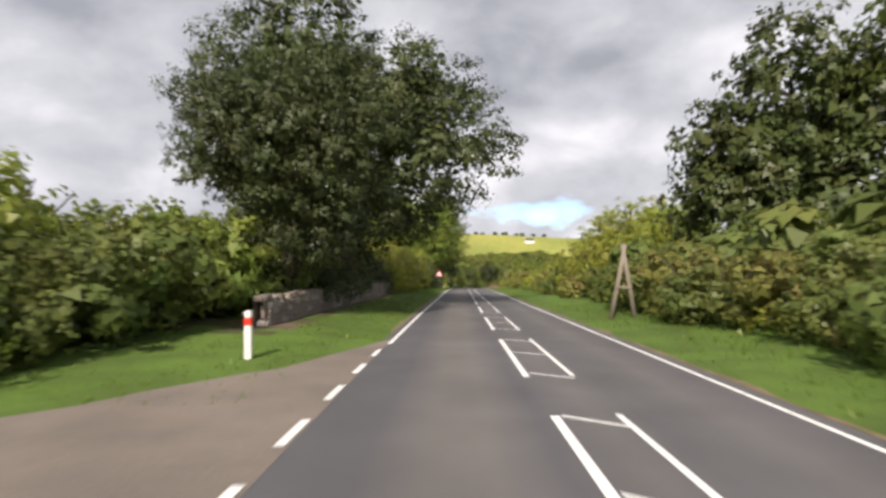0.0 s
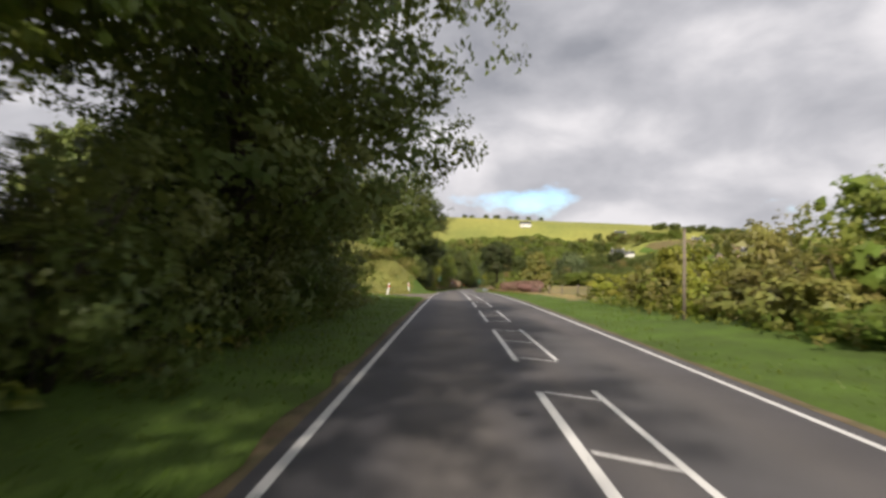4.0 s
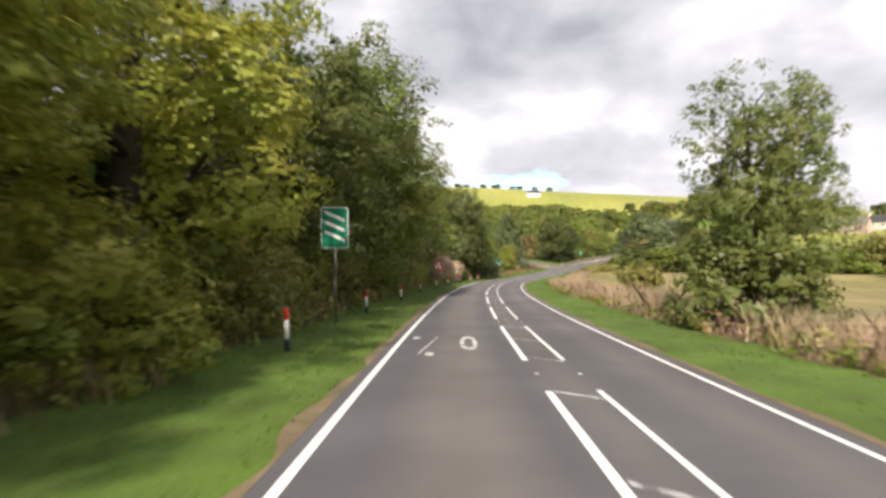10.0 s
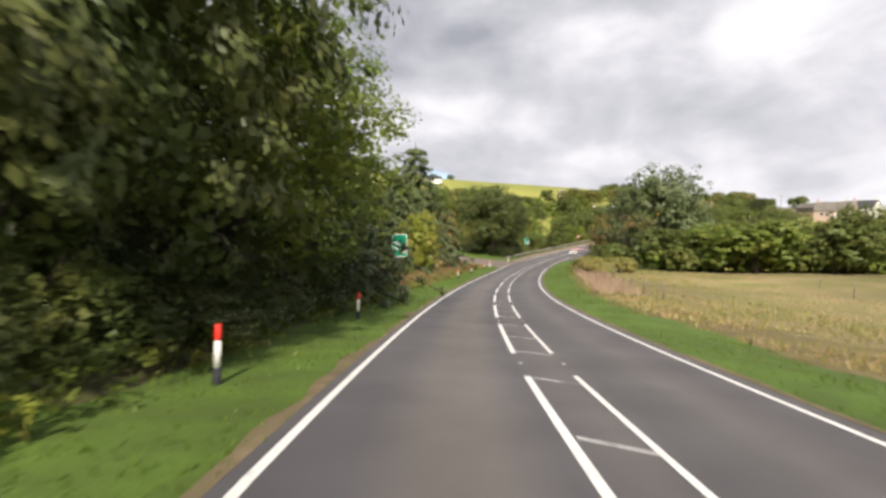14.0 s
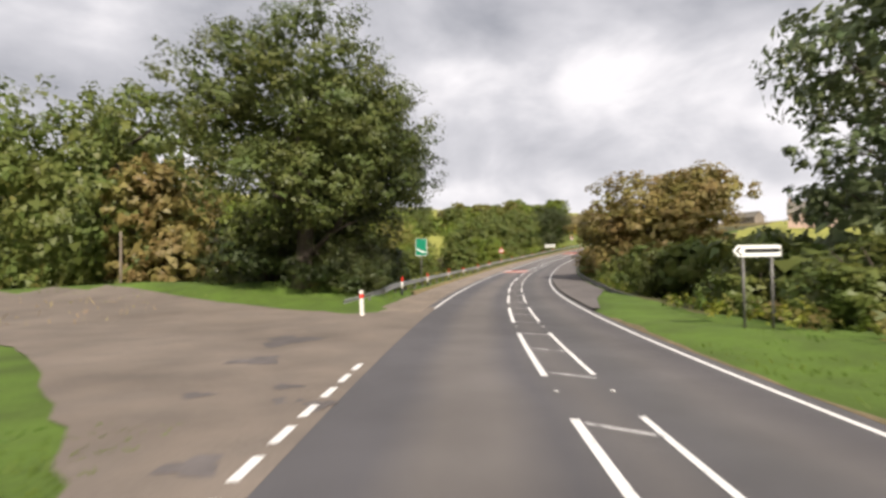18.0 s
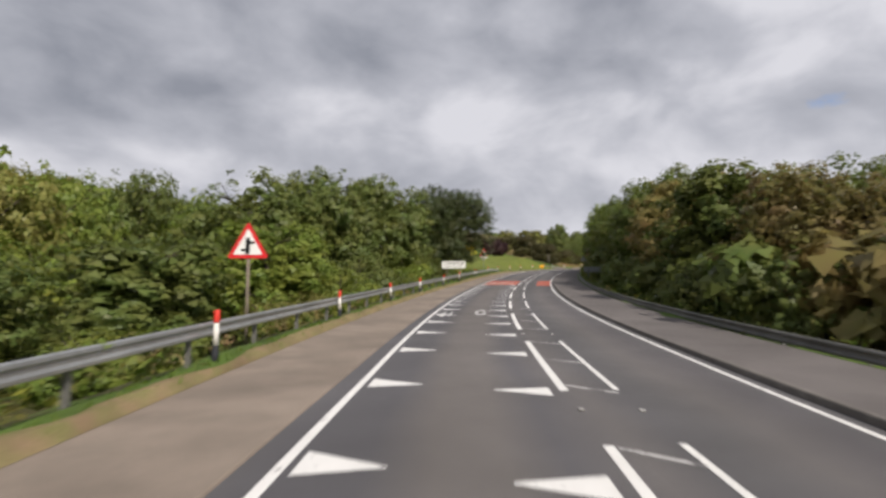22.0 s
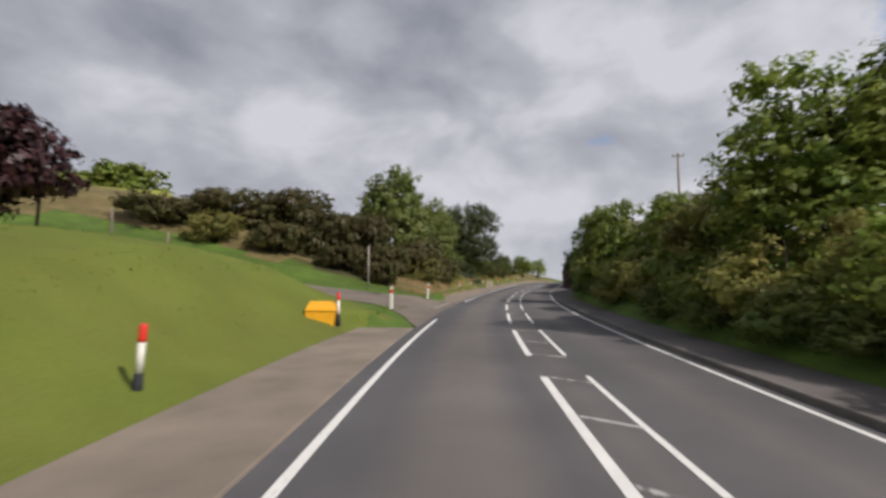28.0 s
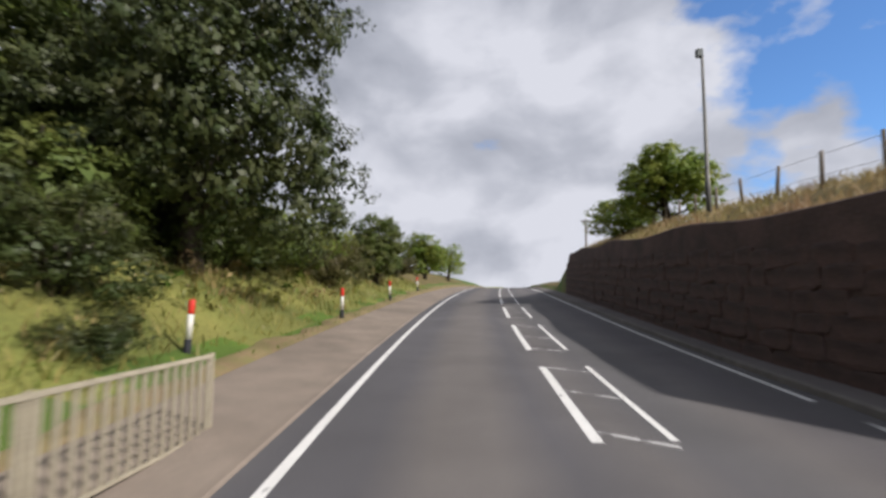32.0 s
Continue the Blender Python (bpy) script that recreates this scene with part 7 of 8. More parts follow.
root = thing("street_lamp", "tall grey street lamp on top of the retaining wall", "street lamp", ground_pose(679.5, 8.9))
h = 10.0 - ground_h(679.5, 8.9)
bm = bmesh.new()
tube(bm, [(0, 0, -.3), (0, 0, 1.3), (0, 0, 1.35), (0, 0, h)], [.1, .1, .075, .05], 12)
part("column", bm, STEEL_DULL, root)
bm = bmesh.new()
tube(bm, [(0, 0, h - .05), (-.06, 0, h + .03), (-.12, 0, h + .04)], [.035, .035, .035], 8)
part("bracket", bm, STEEL_DULL, root)
bm = bmesh.new()
box(bm, (.26, .2, .34), (-.1, 0, h + .1), bevel=.04)
part("lantern", bm, SIGNGREY, root)

# pedestrian guard rail
root = thing("pedestrian_railing", "cream painted steel pedestrian railing with upright bars", "railing", road_pose(663.2, -2.95, .1))
L0, n = 5.6, 30
for y in (-L0 / 2, L0 / 2, 0):
    bm = bmesh.new()
    box(bm, (.05, .05, 1.12), (0, y, .5), bevel=.006)
    part("post", bm, BEIGE, root)
bm = bmesh.new()
box(bm, (.05, L0, .045), (0, 0, 1.02), bevel=.006)
part("top_rail", bm, BEIGE, root)
bm = bmesh.new()
box(bm, (.04, L0, .035), (0, 0, .12), bevel=.005)
part("bottom_rail", bm, BEIGE, root)
bm = bmesh.new()
box(bm, (.034, .04, .87), (0, 0, .57))
me = bpy.data.meshes.new("bar")
bm.to_mesh(me)
bm.free()
me.materials.append(BEIGE)
for k in range(n):
    o = new("bar", me)
    o.parent = root
    o.location = (0, -L0 / 2 + L0 * (k + .5) / n, 0)

# railing that climbs the bank beside a footpath
root = thing("bank_railing", "weathered grey steel railing climbing the grassy bank beside a path", "railing", ground_pose(663.2, -4.3))
base = root.matrix_world.inverted()
feet = [base @ on_ground(663.2, -4.3 - .9 * k) for k in range(6)]
for q in feet:
    bm = bmesh.new()
    tube(bm, [q - Vector((0, 0, .2)), q + Vector((0, 0, 1.14))], [.028, .026], 8)
    part("post", bm, STEEL_DULL, root)
for nm, z, r_ in (("top_rail", 1.12, .03), ("bottom_rail", .18, .018)):
    bm = bmesh.new()
    tube(bm, [q + Vector((0, 0, z)) for q in feet], [r_] * len(feet), 8)
    part(nm, bm, STEEL_DULL, root)
bm = bmesh.new()
box(bm, (.018, .018, .93), (0, 0, .65))
me = bpy.data.meshes.new("bar")
bm.to_mesh(me)
bm.free()
me.materials.append(STEEL_DULL)
for a, b in zip(feet, feet[1:]):
    for k in range(1, 7):
        o = new("bar", me)
        o.parent = root
        o.location = a.lerp(b, k / 7)

# grit bin
root = thing("grit_bin", "yellow plastic grit bin with a sloping lid on the grass", "bin", road_pose(609.6, -4.85, .12, 6))
bm = bmesh.new()
prism(bm, [(-.42, 0), (.42, 0), (.48, .62), (-.48, .62)], -.32, .32)
part("tub", bm, YELLOW, root)
bm = bmesh.new()
vs = [bm.verts.new(p) for p in ((-.5, -.36, .63), (.5, -.36, .63), (.5, .36, .63), (-.5, .36, .63), (-.46, -.3, .72), (.46, -.3, .72), (.46, .3, .98), (-.46, .3, .98))]
for f in ((0, 1, 5, 4), (1, 2, 6, 5), (2, 3, 7, 6), (3, 0, 4, 7), (4, 5, 6, 7), (3, 2, 1, 0)):
    bm.faces.new([vs[i] for i in f])
bmesh.ops.bevel(bm, geom=list(bm.edges), offset=.02, segments=2, affect="EDGES")
part("lid", bm, YELLOW, root, "sloping yellow lid")


def fence(name, stations, height, rails, label, wire=True):
    """Posts along s, u stations with rails or wires between."""
    s0, u0 = stations[len(stations) // 2]
    root = thing(name, label, "fence", ground_pose(s0, u0))
    inv = root.matrix_world.inverted()
    bm = bmesh.new()
    tube(bm, [(0, 0, -.3), (0, 0, height * .6), (0, 0, height)], [.06, .055, .05], 7)
    me = bpy.data.meshes.new("fence_post")
    bm.to_mesh(me)
    bm.free()
    me.materials.append(TIMBER)
    for s, u in stations:
        o = new("fence_post", me)
        o.parent = root
        o.matrix_local = inv @ ground_pose(s, u, prnd.uniform(-20, 20)) @ pose(0, 0, 0, prnd.uniform(-4, 4), prnd.uniform(-4, 4), 0)
    for k in range(rails):
        bm = bmesh.new()
        pts = [inv @ on_ground(s, u, height * (.35 + .55 * k / max(1, rails - 1))) for s, u in stations]
        tube(bm, pts, [.006 if wire else .035] * len(pts), 4)
        part("wire" if wire else "rail", bm, STEEL_DULL if wire else TIMBER, root)
    return root


fence("field_fence", [(132 + 7 * k, 11.5) for k in range(9)], 1.15, 3, "weathered post and wire field fence")
fence("field_fence", [(350 + 6 * k, 13.5) for k in range(8)], 1.3, 3, "weathered post and wire fence above the verge")
fence("field_fence", [(300 + 9 * k, 26 + k) for k in range(9)], 1.25, 3, "post and wire fence across the dry field")
fence("mound_fence", [(596 + 3.2 * k, -15.5 + .25 * k) for k in range(8)], 1.25, 3, "post and wire fence along the top of the mown bank")
fence("mound_fence", [(556 + 3.0 * k, -9.5 - 1.1 * k) for k in range(7)], 1.15, 3, "post and wire fence up the mown meadow")
fence("wall_fence", [(669 + 2.4 * k, 9.2 + .12 * k) for k in range(10)], 1.0, 2, "timber post and wire fence on top of the bank")


# -- houses --
def window(parent, x, z, w, h, y, mat=SIGNWHITE):
    bm = bmesh.new()
    for sx, sz, ox, oz in ((w + .1, .06, 0, h / 2), (w + .1, .06, 0, -h / 2), (.06, h, -w / 2, 0), (.06, h, w / 2, 0), (.04, h, 0, 0)):
        box(bm, (sx, .08, sz), (x + ox, y - .02, z + oz))
    fr = part("window", bm, mat, parent, "white window frame")
    bm = bmesh.new()
    box(bm, (w, .02, h), (x, y + .01, z))
    part("pane", bm, GLASS, fr)
    bm = bmesh.new()
    box(bm, (w + .2, .14, .06), (x, y - .05, z - h / 2 - .06))
    part("sill", bm, RENDERED, fr)


def house(name, m, length, depth, eaves, ridge, wall, roof, label, windows=(), door=None, chimneys=((.0, 0),), annex=False):
    """A gabled house: x along its length, -y its front."""
    root = thing(name, label, "house", m)
    bm = bmesh.new()
    prism(bm, [(-depth / 2, -1.5), (depth / 2, -1.5), (depth / 2, eaves), (0, ridge - .12), (-depth / 2, eaves)], -length / 2, length / 2)
    bmesh.ops.rotate(bm, verts=bm.verts, cent=(0, 0, 0), matrix=Matrix.Rotation(radians(90), 3, "Z"))
    part("wall", bm, wall, root)
    for sgn in (-1, 1):
        bm = bmesh.new()
        e = .35
        sl = (ridge - eaves) / (depth / 2)
        a = [(-length / 2 - .2, sgn * (depth / 2 + e), eaves - sl * e), (length / 2 + .2, sgn * (depth / 2 + e), eaves - sl * e), (length / 2 + .2, 0, ridge), (-length / 2 - .2, 0, ridge)]
        v1 = [bm.verts.new(p) for p in a]
        v2 = [bm.verts.new((p[0], p[1], p[2] + .16)) for p in a]
        bm.faces.new(v1)
        bm.faces.new(v2[::-1])
        for i in range(4):
            bm.faces.new((v1[i], v1[(i + 1) % 4], v2[(i + 1) % 4], v2[i]))
        bmesh.ops.recalc_face_normals(bm, faces=bm.faces)
        part("roof", bm, roof, root)
    for fx, _ in chimneys:
        bm = bmesh.new()
        box(bm, (.75, .6, 1.5), (fx * length / 2, .1, ridge + .35), bevel=.02)
        ch = part("chimney", bm, wall, root)
        bm = bmesh.new()
        tube(bm, [(fx * length / 2, .1, ridge + 1.1), (fx * length / 2, .1, ridge + 1.4)], [.12, .1], 10)
        part("chimney_pot", bm, POSTRED if wall is not RENDERED else BEIGE, ch)
    for x, z, w, h_ in windows:
        window(root, x, z, w, h_, -depth / 2)
    if door is not None:
        bm = bmesh.new()
        box(bm, (.95, .08, 2.05), (door, -depth / 2 - .02, 1.0), bevel=.01)
        dr = part("door", bm, SIGNWHITE, root)
        bm = bmesh.new()
        box(bm, (.04, .06, .12), (door + .36, -depth / 2 - .08, 1.0))
        part("door_handle", bm, STEEL, dr)
    return root


house("bungalow", pose(112.7, 567.9, -12.2, 0, 0, -16), 13.6, 7, 2.9, 4.7, RENDERED, SLATE, "long white rendered bungalow with a grey slate roof",
      ((-5.4, 2.0, .9, 1.0), (-2.9, 1.75, 3.4, 1.7), (.9, 1.6, 1.9, 1.5), (4.6, 1.9, 1.5, .9)), None, ((.35, 0),))
p = on_ground(592, -44)
house("cottage", pose(p.x, p.y, p.z, 0, 0, heading(590) + 24), 11, 6.5, 2.9, 5.2, RENDERED, SLATE, "white cottage with a slate roof up the field", ((-3.4, 1.5, 1, 1.2), (3.4, 1.5, 1, 1.2)), 0, ((-.85, 0), (.85, 0)))
p = on_ground(597, 56)
house("cottage", pose(p.x, p.y, p.z + 1, 0, 0, heading(640) + 10), 13, 7, 3.2, 6.4, material("pink_harling", (0.55, 0.40, 0.33), .9, vary=.15), OLDROOF, "pinkish harled house with a grey roof at the village edge",
      ((-4, 1.6, 1.1, 1.4), (4, 1.6, 1.1, 1.4), (-1.8, 1.6, 1.1, 1.4)), .6, ((-.9, 0), (.9, 0)))
p = on_ground(618, 60)
house("cottage", pose(p.x, p.y, p.z + 1, 0, 0, heading(618) - 12), 12, 6.5, 3.2, 6, RENDERED, SLATE, "white house with a slate roof at the village edge", ((-3.5, 1.6, 1.1, 1.4), (3.5, 1.6, 1.1, 1.4)), 0, ((-.9, 0), (.9, 0)))
house("stone_barn", pose(211.4, 557.2, -7.7, 0, 0, -90), 15.5, 5.6, 2.8, 5.0, RUBBLE, OLDROOF, "long old stone building with a lichened slate roof", ((1.0, 1.6, .8, .8), (5.2, 1.6, .8, .8)), None, ())
house("stone_outhouse", pose(206.6, 564.6, -8.8, 0, 0, -90), 5, 2.6, 1.6, 1.95, RUBBLE, OLDROOF, "low stone outhouse beside the old building", (), None, ())
house("far_house", pose(332, 664, hill_z(332, 664), 0, 0, 18), 22, 8, 5.2, 8.2, bpy.data.materials["pink_harling"], SLATE, "large pinkish harled house on the hill", ((-7, 1.6, 1.3, 1.5), (-2.5, 1.6, 1.3, 1.5), (2.5, 1.6, 1.3, 1.5), (7, 1.6, 1.3, 1.5), (-7, 4.2, 1.2, 1.3), (7, 4.2, 1.2, 1.3)), 0, ((-.85, 0), (.85, 0)))
for x, y, tn in ((40, 770, 10), (205, 655, 25), (150, 745, -20), (372, 655, 5), (415, 630, -15)):
    house("far_house", pose(x, y, hill_z(x, y), 0, 0, tn), 13, 7, 3.0, 5.6, RENDERED, SLATE, "far white farmhouse on the hill", ((-3.5, 1.5, 1.1, 1.3), (3.5, 1.5, 1.1, 1.3)), 0, ((-.85, 0), (.85, 0)))

# slim pale pole among the gorse by the side road
root = thing("marker_pole", "slim pale grey pole in front of the gorse", "pole", ground_pose(631.6, -8.9))
pole(root, 3.2, .06, 0, STONE_PALE)
bm = bmesh.new()
tube(bm, [(0, 0, 3.2), (0, 0, 3.24)], [.075, .05], 10)
part("cap", bm, STEEL_DULL, root)


# -- retaining wall --
WALL_S0, WALL_S1 = 655.0, 702.0
rw = thing("retaining_wall", "dark stone retaining wall under the grassy bank", "wall", road_pose(678, 6.75), kind="structure")
inv = rw.matrix_world.inverted()
v, f = [], []
ss = np.concatenate([np.arange(WALL_S0, 668, .35), np.arange(668, WALL_S1 + .1, 1.0)])


def wall_top(s):
    """The wall ends just over the bank behind it."""
    return (3.2 + .08 * math.sin(s * .7)) * min(1, .75 + (s - WALL_S0) / 12, .45 + (WALL_S1 - s) / 4)


for s in ss:
    top, w = wall_top(s), table_at(WALL_U, s)
    for u, z in ((w, -.3), (w + .08, top - .04), (w + .14, top), (w + 1.25, top), (w + 1.3, -.3)):
        v.append(inv @ at(s, u, z))
for i in range(len(ss) - 1):
    for k in range(4):
        f.append((i * 5 + k, i * 5 + k + 1, (i + 1) * 5 + k + 1, (i + 1) * 5 + k))
f.append((0, 1, 2, 3, 4))
k = (len(ss) - 1) * 5
f.append((k + 4, k + 3, k + 2, k + 1, k))
mesh_object("core", v, f, WALLROCK, rw)
sr = random.Random(4)


def stone_mesh(name, mats):
    out = []
    for k in range(6):
        bm = bmesh.new()
        bmesh.ops.create_cube(bm, size=1)
        bmesh.ops.bevel(bm, geom=list(bm.edges), offset=.16, segments=1, affect="EDGES")
        for v_ in bm.verts:
            v_.co += Vector((sr.uniform(-.07, .07), sr.uniform(-.07, .07), sr.uniform(-.07, .07)))
        me = bpy.data.meshes.new(name)
        bm.to_mesh(me)
        bm.free()
        me.materials.append(mats[k % len(mats)])
        out.append(me)
    return out


# the courses of its face, the nearest as stones of their own
blocks = stone_mesh("stone", [WALLROCK])
count = 0
for row in range(9):
    s = WALL_S0 + 1.0 + sr.uniform(0, .4)
    while s < WALL_S1 - 1:
        turn = math.atan2(table_at(WALL_U, s + .4) - table_at(WALL_U, s - .1), .5)
        l = sr.uniform(.55, 1.4) * (.6 if abs(turn) > .5 else 1)
        if count < 300 and (row + 1) * .42 < wall_top(s) - .05:
            o = new("stone", blocks[count % 6])
            o.parent = rw
            e_ = s + l / 2 * math.cos(turn)
            p = at(e_, table_at(WALL_U, e_) + .02 + .01 * row + sr.uniform(-.02, .02), .2 + row * .41 + sr.uniform(-.04, .04))
            o.matrix_local = inv @ pose(p.x, p.y, p.z, sr.uniform(-3, 3), sr.uniform(-3, 3), heading(s) - math.degrees(turn)) @ Matrix.Diagonal((.12, l * 1.02, sr.uniform(.34, .5), 1))
            count += 1
        s += (l + .02) * math.cos(turn)


# -- drystone walls --
def drystone(s0, s1, u, height, label, wobble=.0):
    root = thing("drystone_wall", label, "wall", ground_pose((s0 + s1) / 2, u), kind="structure")
    iv = root.matrix_world.inverted()
    meshes = stone_mesh("stone", [STONE, STONE, STONE_PALE])
    v, f = [], []
    ss = np.arange(s0, s1 + .1, 1.0)
    for s in ss:
        g = ground_h(s, u)
        for du, z in ((-.2, -.2), (-.16, height - .2), (.16, height - .2), (.2, -.2)):
            v.append(iv @ at(s, u + du, g + z))
    for i in range(len(ss) - 1):
        for k in range(3):
            f.append((i * 4 + k, i * 4 + k + 1, (i + 1) * 4 + k + 1, (i + 1) * 4 + k))
    mesh_object("core", v, f, STONE, root)
    n = 0
    rows = int(height / .2)
    for r_ in range(rows):
        s = s0 + sr.uniform(0, .3)
        while s < s1 and n < 300:
            l = sr.uniform(.35, .8)
            top = r_ == rows - 1
            z = .1 + r_ * .2 + (sr.uniform(-.02, .06) if top else 0)
            if not (top and sr.random() < .12):
                o = new("stone", meshes[sr.randrange(6)])
                o.parent = root
                p = on_ground(s + l / 2, u + (.1 if u < 0 else -.1) * (0 if top else 1), z)
                o.matrix_local = iv @ pose(p.x, p.y, p.z, sr.uniform(-6, 6), sr.uniform(-6, 6), heading(s) + sr.uniform(-5, 5)) @ Matrix.Diagonal((.42 if top else .34, l, .22, 1))
                n += 1
            s += l + .01
    return root


drystone(17.5, 49, -6.4, 1.05, "tumbled drystone wall of brown field stone under sycamores")
drystone(45, 61, 9.9, .62, "low drystone wall half lost in the verge")


# -- grasses: far too many to count --
def blades(name, label, areas, mat, hmin, hmax, width, seed, lean=.35):
    """Grass blades over areas (s0, s1, u0, u1, per square metre)."""
    rg = np.random.default_rng(seed)
    V, n = [], 0
    for s0, s1, u0, u1, dens in areas:
        k = int((s1 - s0) * abs(u1 - u0) * dens)
        s = rg.uniform(s0, s1, k)
        u = rg.uniform(min(u0, u1), max(u0, u1), k)
        x, y, z, a = (np.interp(s, ST, q) for q in (RX, RY, RZ, HD))
        g = np.zeros(k)
        for side in (0, 1):
            b = (u < 0) if side == 0 else (u >= 0)
            S_, H_, U_ = (_ls, _lh, LU + [-2.2]) if side == 0 else (_rs, _rh, [5.2] + RU)
            cols = np.stack([np.interp(s, S_, H_[:, c]) for c in range(H_.shape[1])], 1)
            edge_ = np.full((k, 1), -.03)
            cols = np.hstack([cols, edge_]) if side == 0 else np.hstack([edge_, cols])
            U_ = np.array(U_, float)
            idx = np.clip(np.searchsorted(U_, u) - 1, 0, len(U_) - 2)
            fr = np.clip((u - U_[idx]) / (U_[idx + 1] - U_[idx]), 0, 1)
            val = cols[np.arange(k), idx] * (1 - fr) + cols[np.arange(k), idx + 1] * fr
            g = np.where(b, val, g)
        for i in np.nonzero((s > 640) & (s < 703) & (u > 5.5))[0]:
            g[i] = ground_h(s[i], u[i])
        p = np.stack([x + u * np.cos(a), y + u * np.sin(a), z + g - .04], 1)
        patch = np.array([noise.noise(Vector((q[0] * .4, q[1] * .4, 2))) for q in p]) * .5 + .75
        h = rg.uniform(hmin, hmax, k) * patch
        w = width * rg.uniform(.6, 1.3, k)
        th = rg.uniform(0, 6.28, k)
        side_ = np.stack([np.cos(th), np.sin(th), 0 * th], 1) * (w / 2)[:, None]
        tip = p + np.stack([rg.normal(0, lean, k) * h, rg.normal(0, lean, k) * h, h], 1)
        mid = (p + tip) / 2 + np.stack([0 * h, 0 * h, h * .12], 1)
        V.append(np.stack([p - side_, p + side_, mid + side_ * .8, tip, mid - side_ * .8], 1).reshape(-1, 3))
    v = np.concatenate(V)
    n = len(v) // 5
    me = bpy.data.meshes.new(name)
    me.vertices.add(len(v))
    me.vertices.foreach_set("co", v.astype(np.float32).ravel())
    me.loops.add(n * 5)
    me.loops.foreach_set("vertex_index", np.arange(n * 5, dtype=np.int32))
    me.polygons.add(n)
    me.polygons.foreach_set("loop_start", np.arange(0, n * 5, 5, dtype=np.int32))
    me.update(calc_edges=True)
    me.materials.append(mat)
    return tagged(new(name, me), label, "grass", kind="stuff")


blades("verge_grass", "short green grass of the verges", [
    (16, 137, -5.6, -2.3, 30), (152, 395, -5.4, -2.1, 28), (421, 575, -6.4, -4.85, 26), (421, 575, -4.9, -4.55, 7), (419, 436, -26, -6.5, 5), (-20, 410, 5.5, 8.6, 17), (8, 16, -8, -3.2, 14), (391, 401, -9, -3.6, 34), (128, 138, -9, -5.4, 22), (138, 140.5, -9, -5.4, 24), (146, 153, -9, -3.4, 24), (629, 636, -16, -3.8, 24), (590, 650, 7.1, 9, 10), (636, 705, -6.4, -4.0, 10)],
    BLADE_GREEN, .07, .2, .036, 1)
blades("mown_grass", "mown green grass of the meadow bank", [(576, 610, -13, -4.8, 14), (610, 620.5, -10, -3.6, 46), (553, 576, -14, -5.6, 8)], BLADE_GREEN, .03, .08, .03, 2)
blades("long_grass", "long pale grass of the mound and banks", [(634, 660, -9, -5.0, 46), (652, 705, -9, -5.6, 9), (667.5, 702, 7.25, 7.9, 60), (667.5, 702, 7.3, 11, 34), (655, 668, 9, 17, 30), (590, 655, 8, 12, 10), (396, 421, -26, -14, 1)], BLADE_DRY, .2, .5, .034, 3)
blades("rust_grass", "rust-brown bracken and docks at the wood edge", [(178, 232, -6.6, -4.5, 16), (232, 300, -7, -5.2, 8), (160, 196, 7.8, 9.5, 8)], BLADE_BROWN, .3, .75, .06, 4)
blades("tan_grass", "long tan and rust grass of the bank before the side road", [(352, 399, -10.5, -5.0, 62)], BLADE_TAN, .35, .95, .03, 21)
blades("rough_reeds", "tall pale brown reeds and dead grass beside the field", [(190, 300, 8.6, 14, 15), (352, 398, 9.4, 13, 14)], LEAF_BROWN, .4, 1.25, .05, 5, .36)
blades("tall_reeds", "soft pale brown reeds beside the field", [(222, 302, 8.9, 13.8, 36)], LEAF_DEAD, .7, 2.1, .03, 15, .36)
blades("field_grass", "dry yellow field grass", [(130, 395, 13, 32, 4), (300, 352, 9.2, 13, 12), (130, 190, 8.8, 13, 9)], BLADE_DRY, .14, .36, .045, 6)
blades("field_tufts", "olive-green tufts in the dry field", [(300, 395, 8.4, 22, 6), (130, 300, 13, 24, 2)], BLADE_ROUGH, .18, .5, .05, 16)
blades("mound_grass", "rough green and tan grass of the mound", [(147, 178, -24, -4.6, 34), (652, 705, -9, -4.6, 16)], BLADE_ROUGH, .22, .55, .04, 7)
blades("dead_stems", "pale brown dead stems on the bank", [(292, 310, -9, -5.2, 22)], LEAF_BROWN, .8, 1.9, .05, 8, .25)


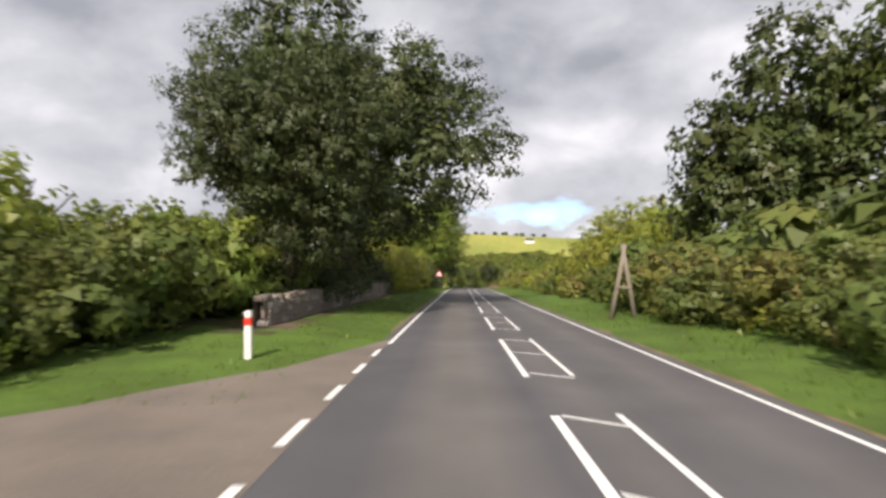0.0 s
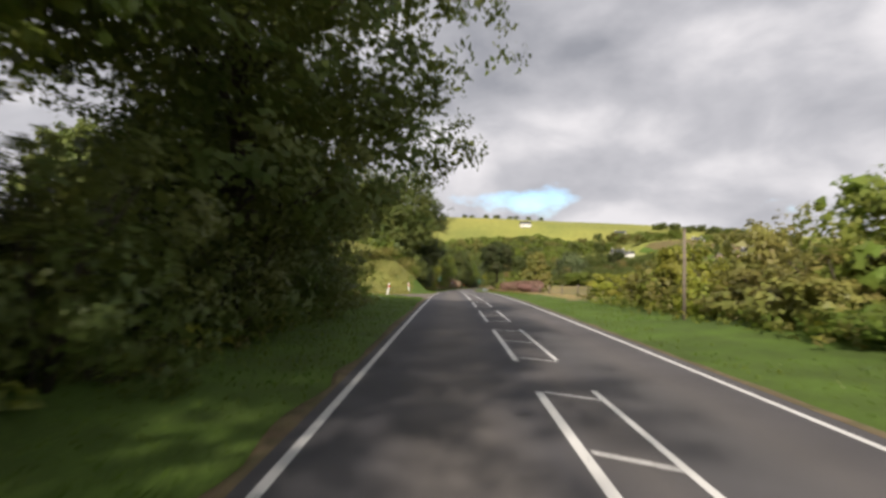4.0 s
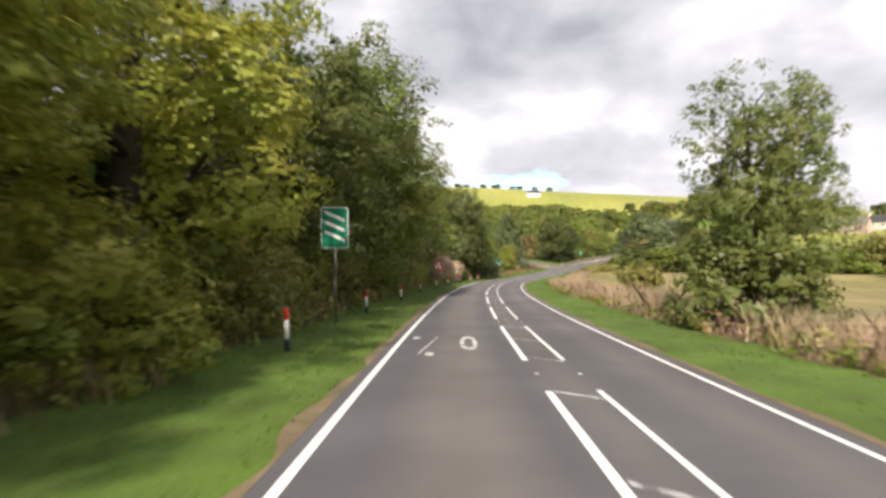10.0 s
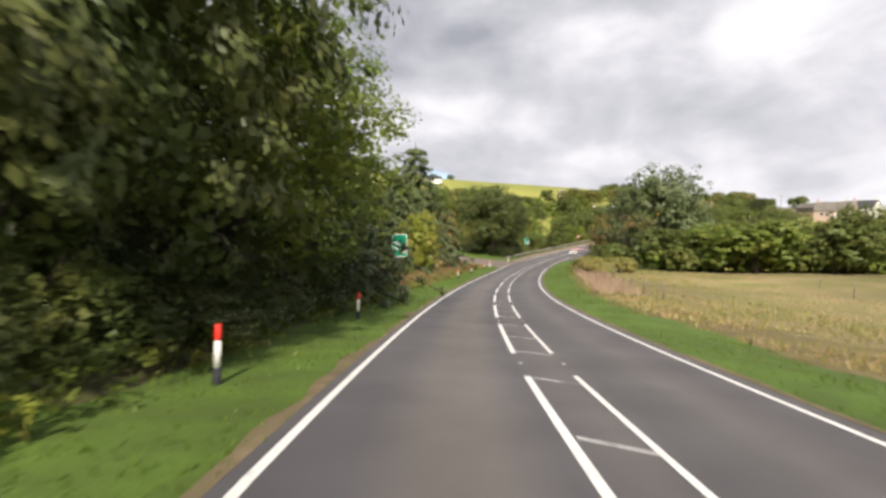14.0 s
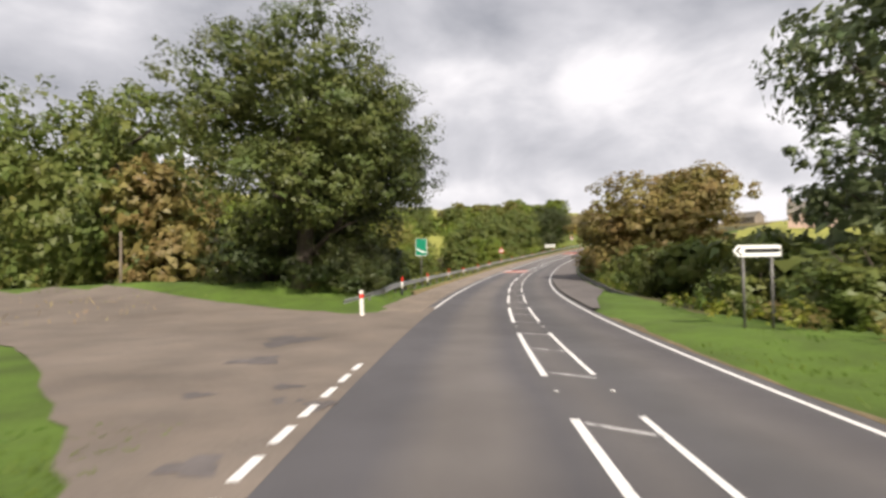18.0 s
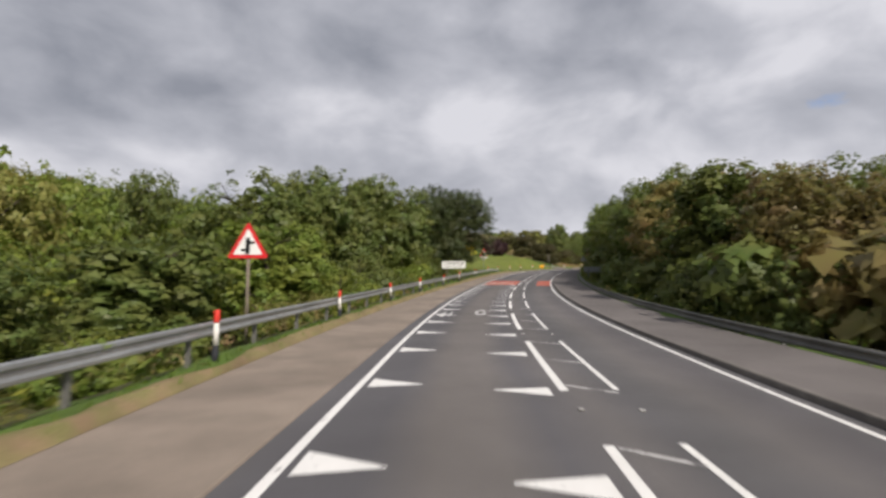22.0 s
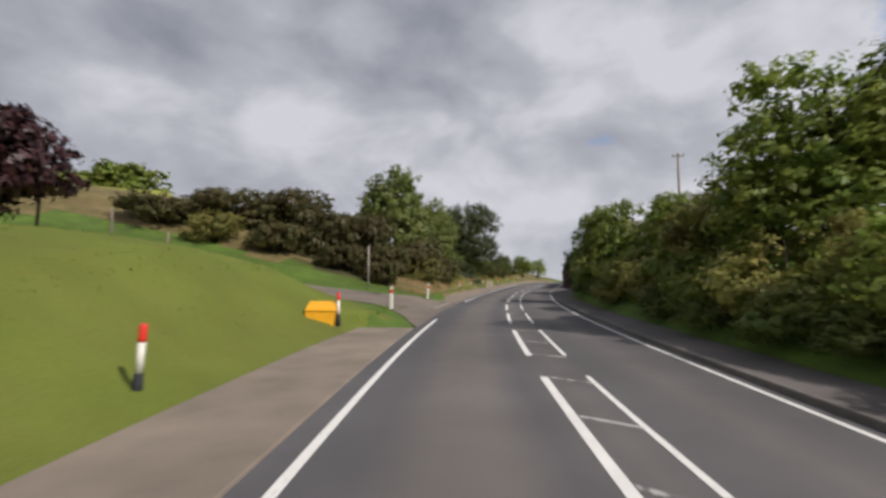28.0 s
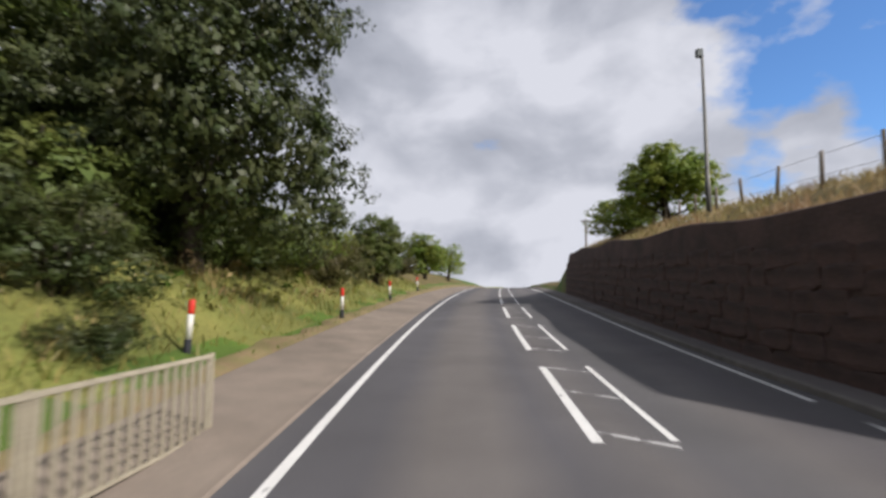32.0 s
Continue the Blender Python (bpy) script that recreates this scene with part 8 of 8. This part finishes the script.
# -- docks, nettles and tall weeds where the verges meet the hedges --
def weeds(name, label, runs, mats, seed):
    rg = np.random.default_rng(seed)
    clouds, tone = [], []
    for s0, s1, u0, u1, per, h in runs:
        for _ in range(int((s1 - s0) * per)):
            s, u = rg.uniform(s0, s1), rg.uniform(min(u0, u1), max(u0, u1))
            if in_junction(s, u):
                continue
            p, hh = np.array(on_ground(s, u)), h * rg.uniform(.5, 1.3)
            stalks = [(p + np.array([rg.normal(0, .16), rg.normal(0, .16), hh * q]), np.array([rg.normal(0, .5), rg.normal(0, .5), .7])) for q in (.25, .55, .85)]
            clouds.append(leaf_cloud(stalks, 8, .12, rg, .12 + .12 * hh, 1.6, -.35))
            tone.append(int(rg.integers(0, len(mats))))
    me = leaf_mesh(name, clouds)
    for m_ in mats:
        me.materials.append(m_)
    me.polygons.foreach_set("material_index", np.repeat(tone, 24).astype(np.int32))
    tagged(new(name, me), label, "weeds", kind="stuff")


weeds("verge_weeds", "green docks and nettles at the back of the verge", [
    (50, 128, -5.8, -4.6, 3.2, .55), (165, 300, -6.2, -4.7, 3.0, .6), (312, 392, -6.0, -4.6, 2.4, .5), (0, 128, 8.6, 10.4, 2.4, .6), (190, 300, 8.2, 9.4, 1.8, .5), (151, 176, -16, -5, 6, .5),
    (378, 420, 8.4, 10.4, 2.4, .6), (421, 440, -9, -6.4, 2.6, .6), (440, 560, -7.4, -5.7, 3.2, .7), (430, 578, 8.7, 9.6, 2.4, .5), (588, 652, 7.5, 9, 2.6, .5), (640, 700, -7.6, -5.6, .8, .35)],
    (LEAF_MID, LEAF_OLIVE, BLADE_GREEN, LEAF_YELLOW), 51)
weeds("brown_weeds", "rust-brown docks and dying bracken by the verge", [
    (178, 300, -6.4, -5.0, 1.6, .6), (356, 392, -7, -5.2, .7, .5), (190, 300, 8.4, 9.6, 1.4, .7), (646, 700, -8, -5.6, .6, .4), (440, 520, -7.2, -5.8, .7, .6), (392, 416, 9, 12, 1.2, .5)],
    (BLADE_BROWN, LEAF_BRONZE, BLADE_DRY), 52)
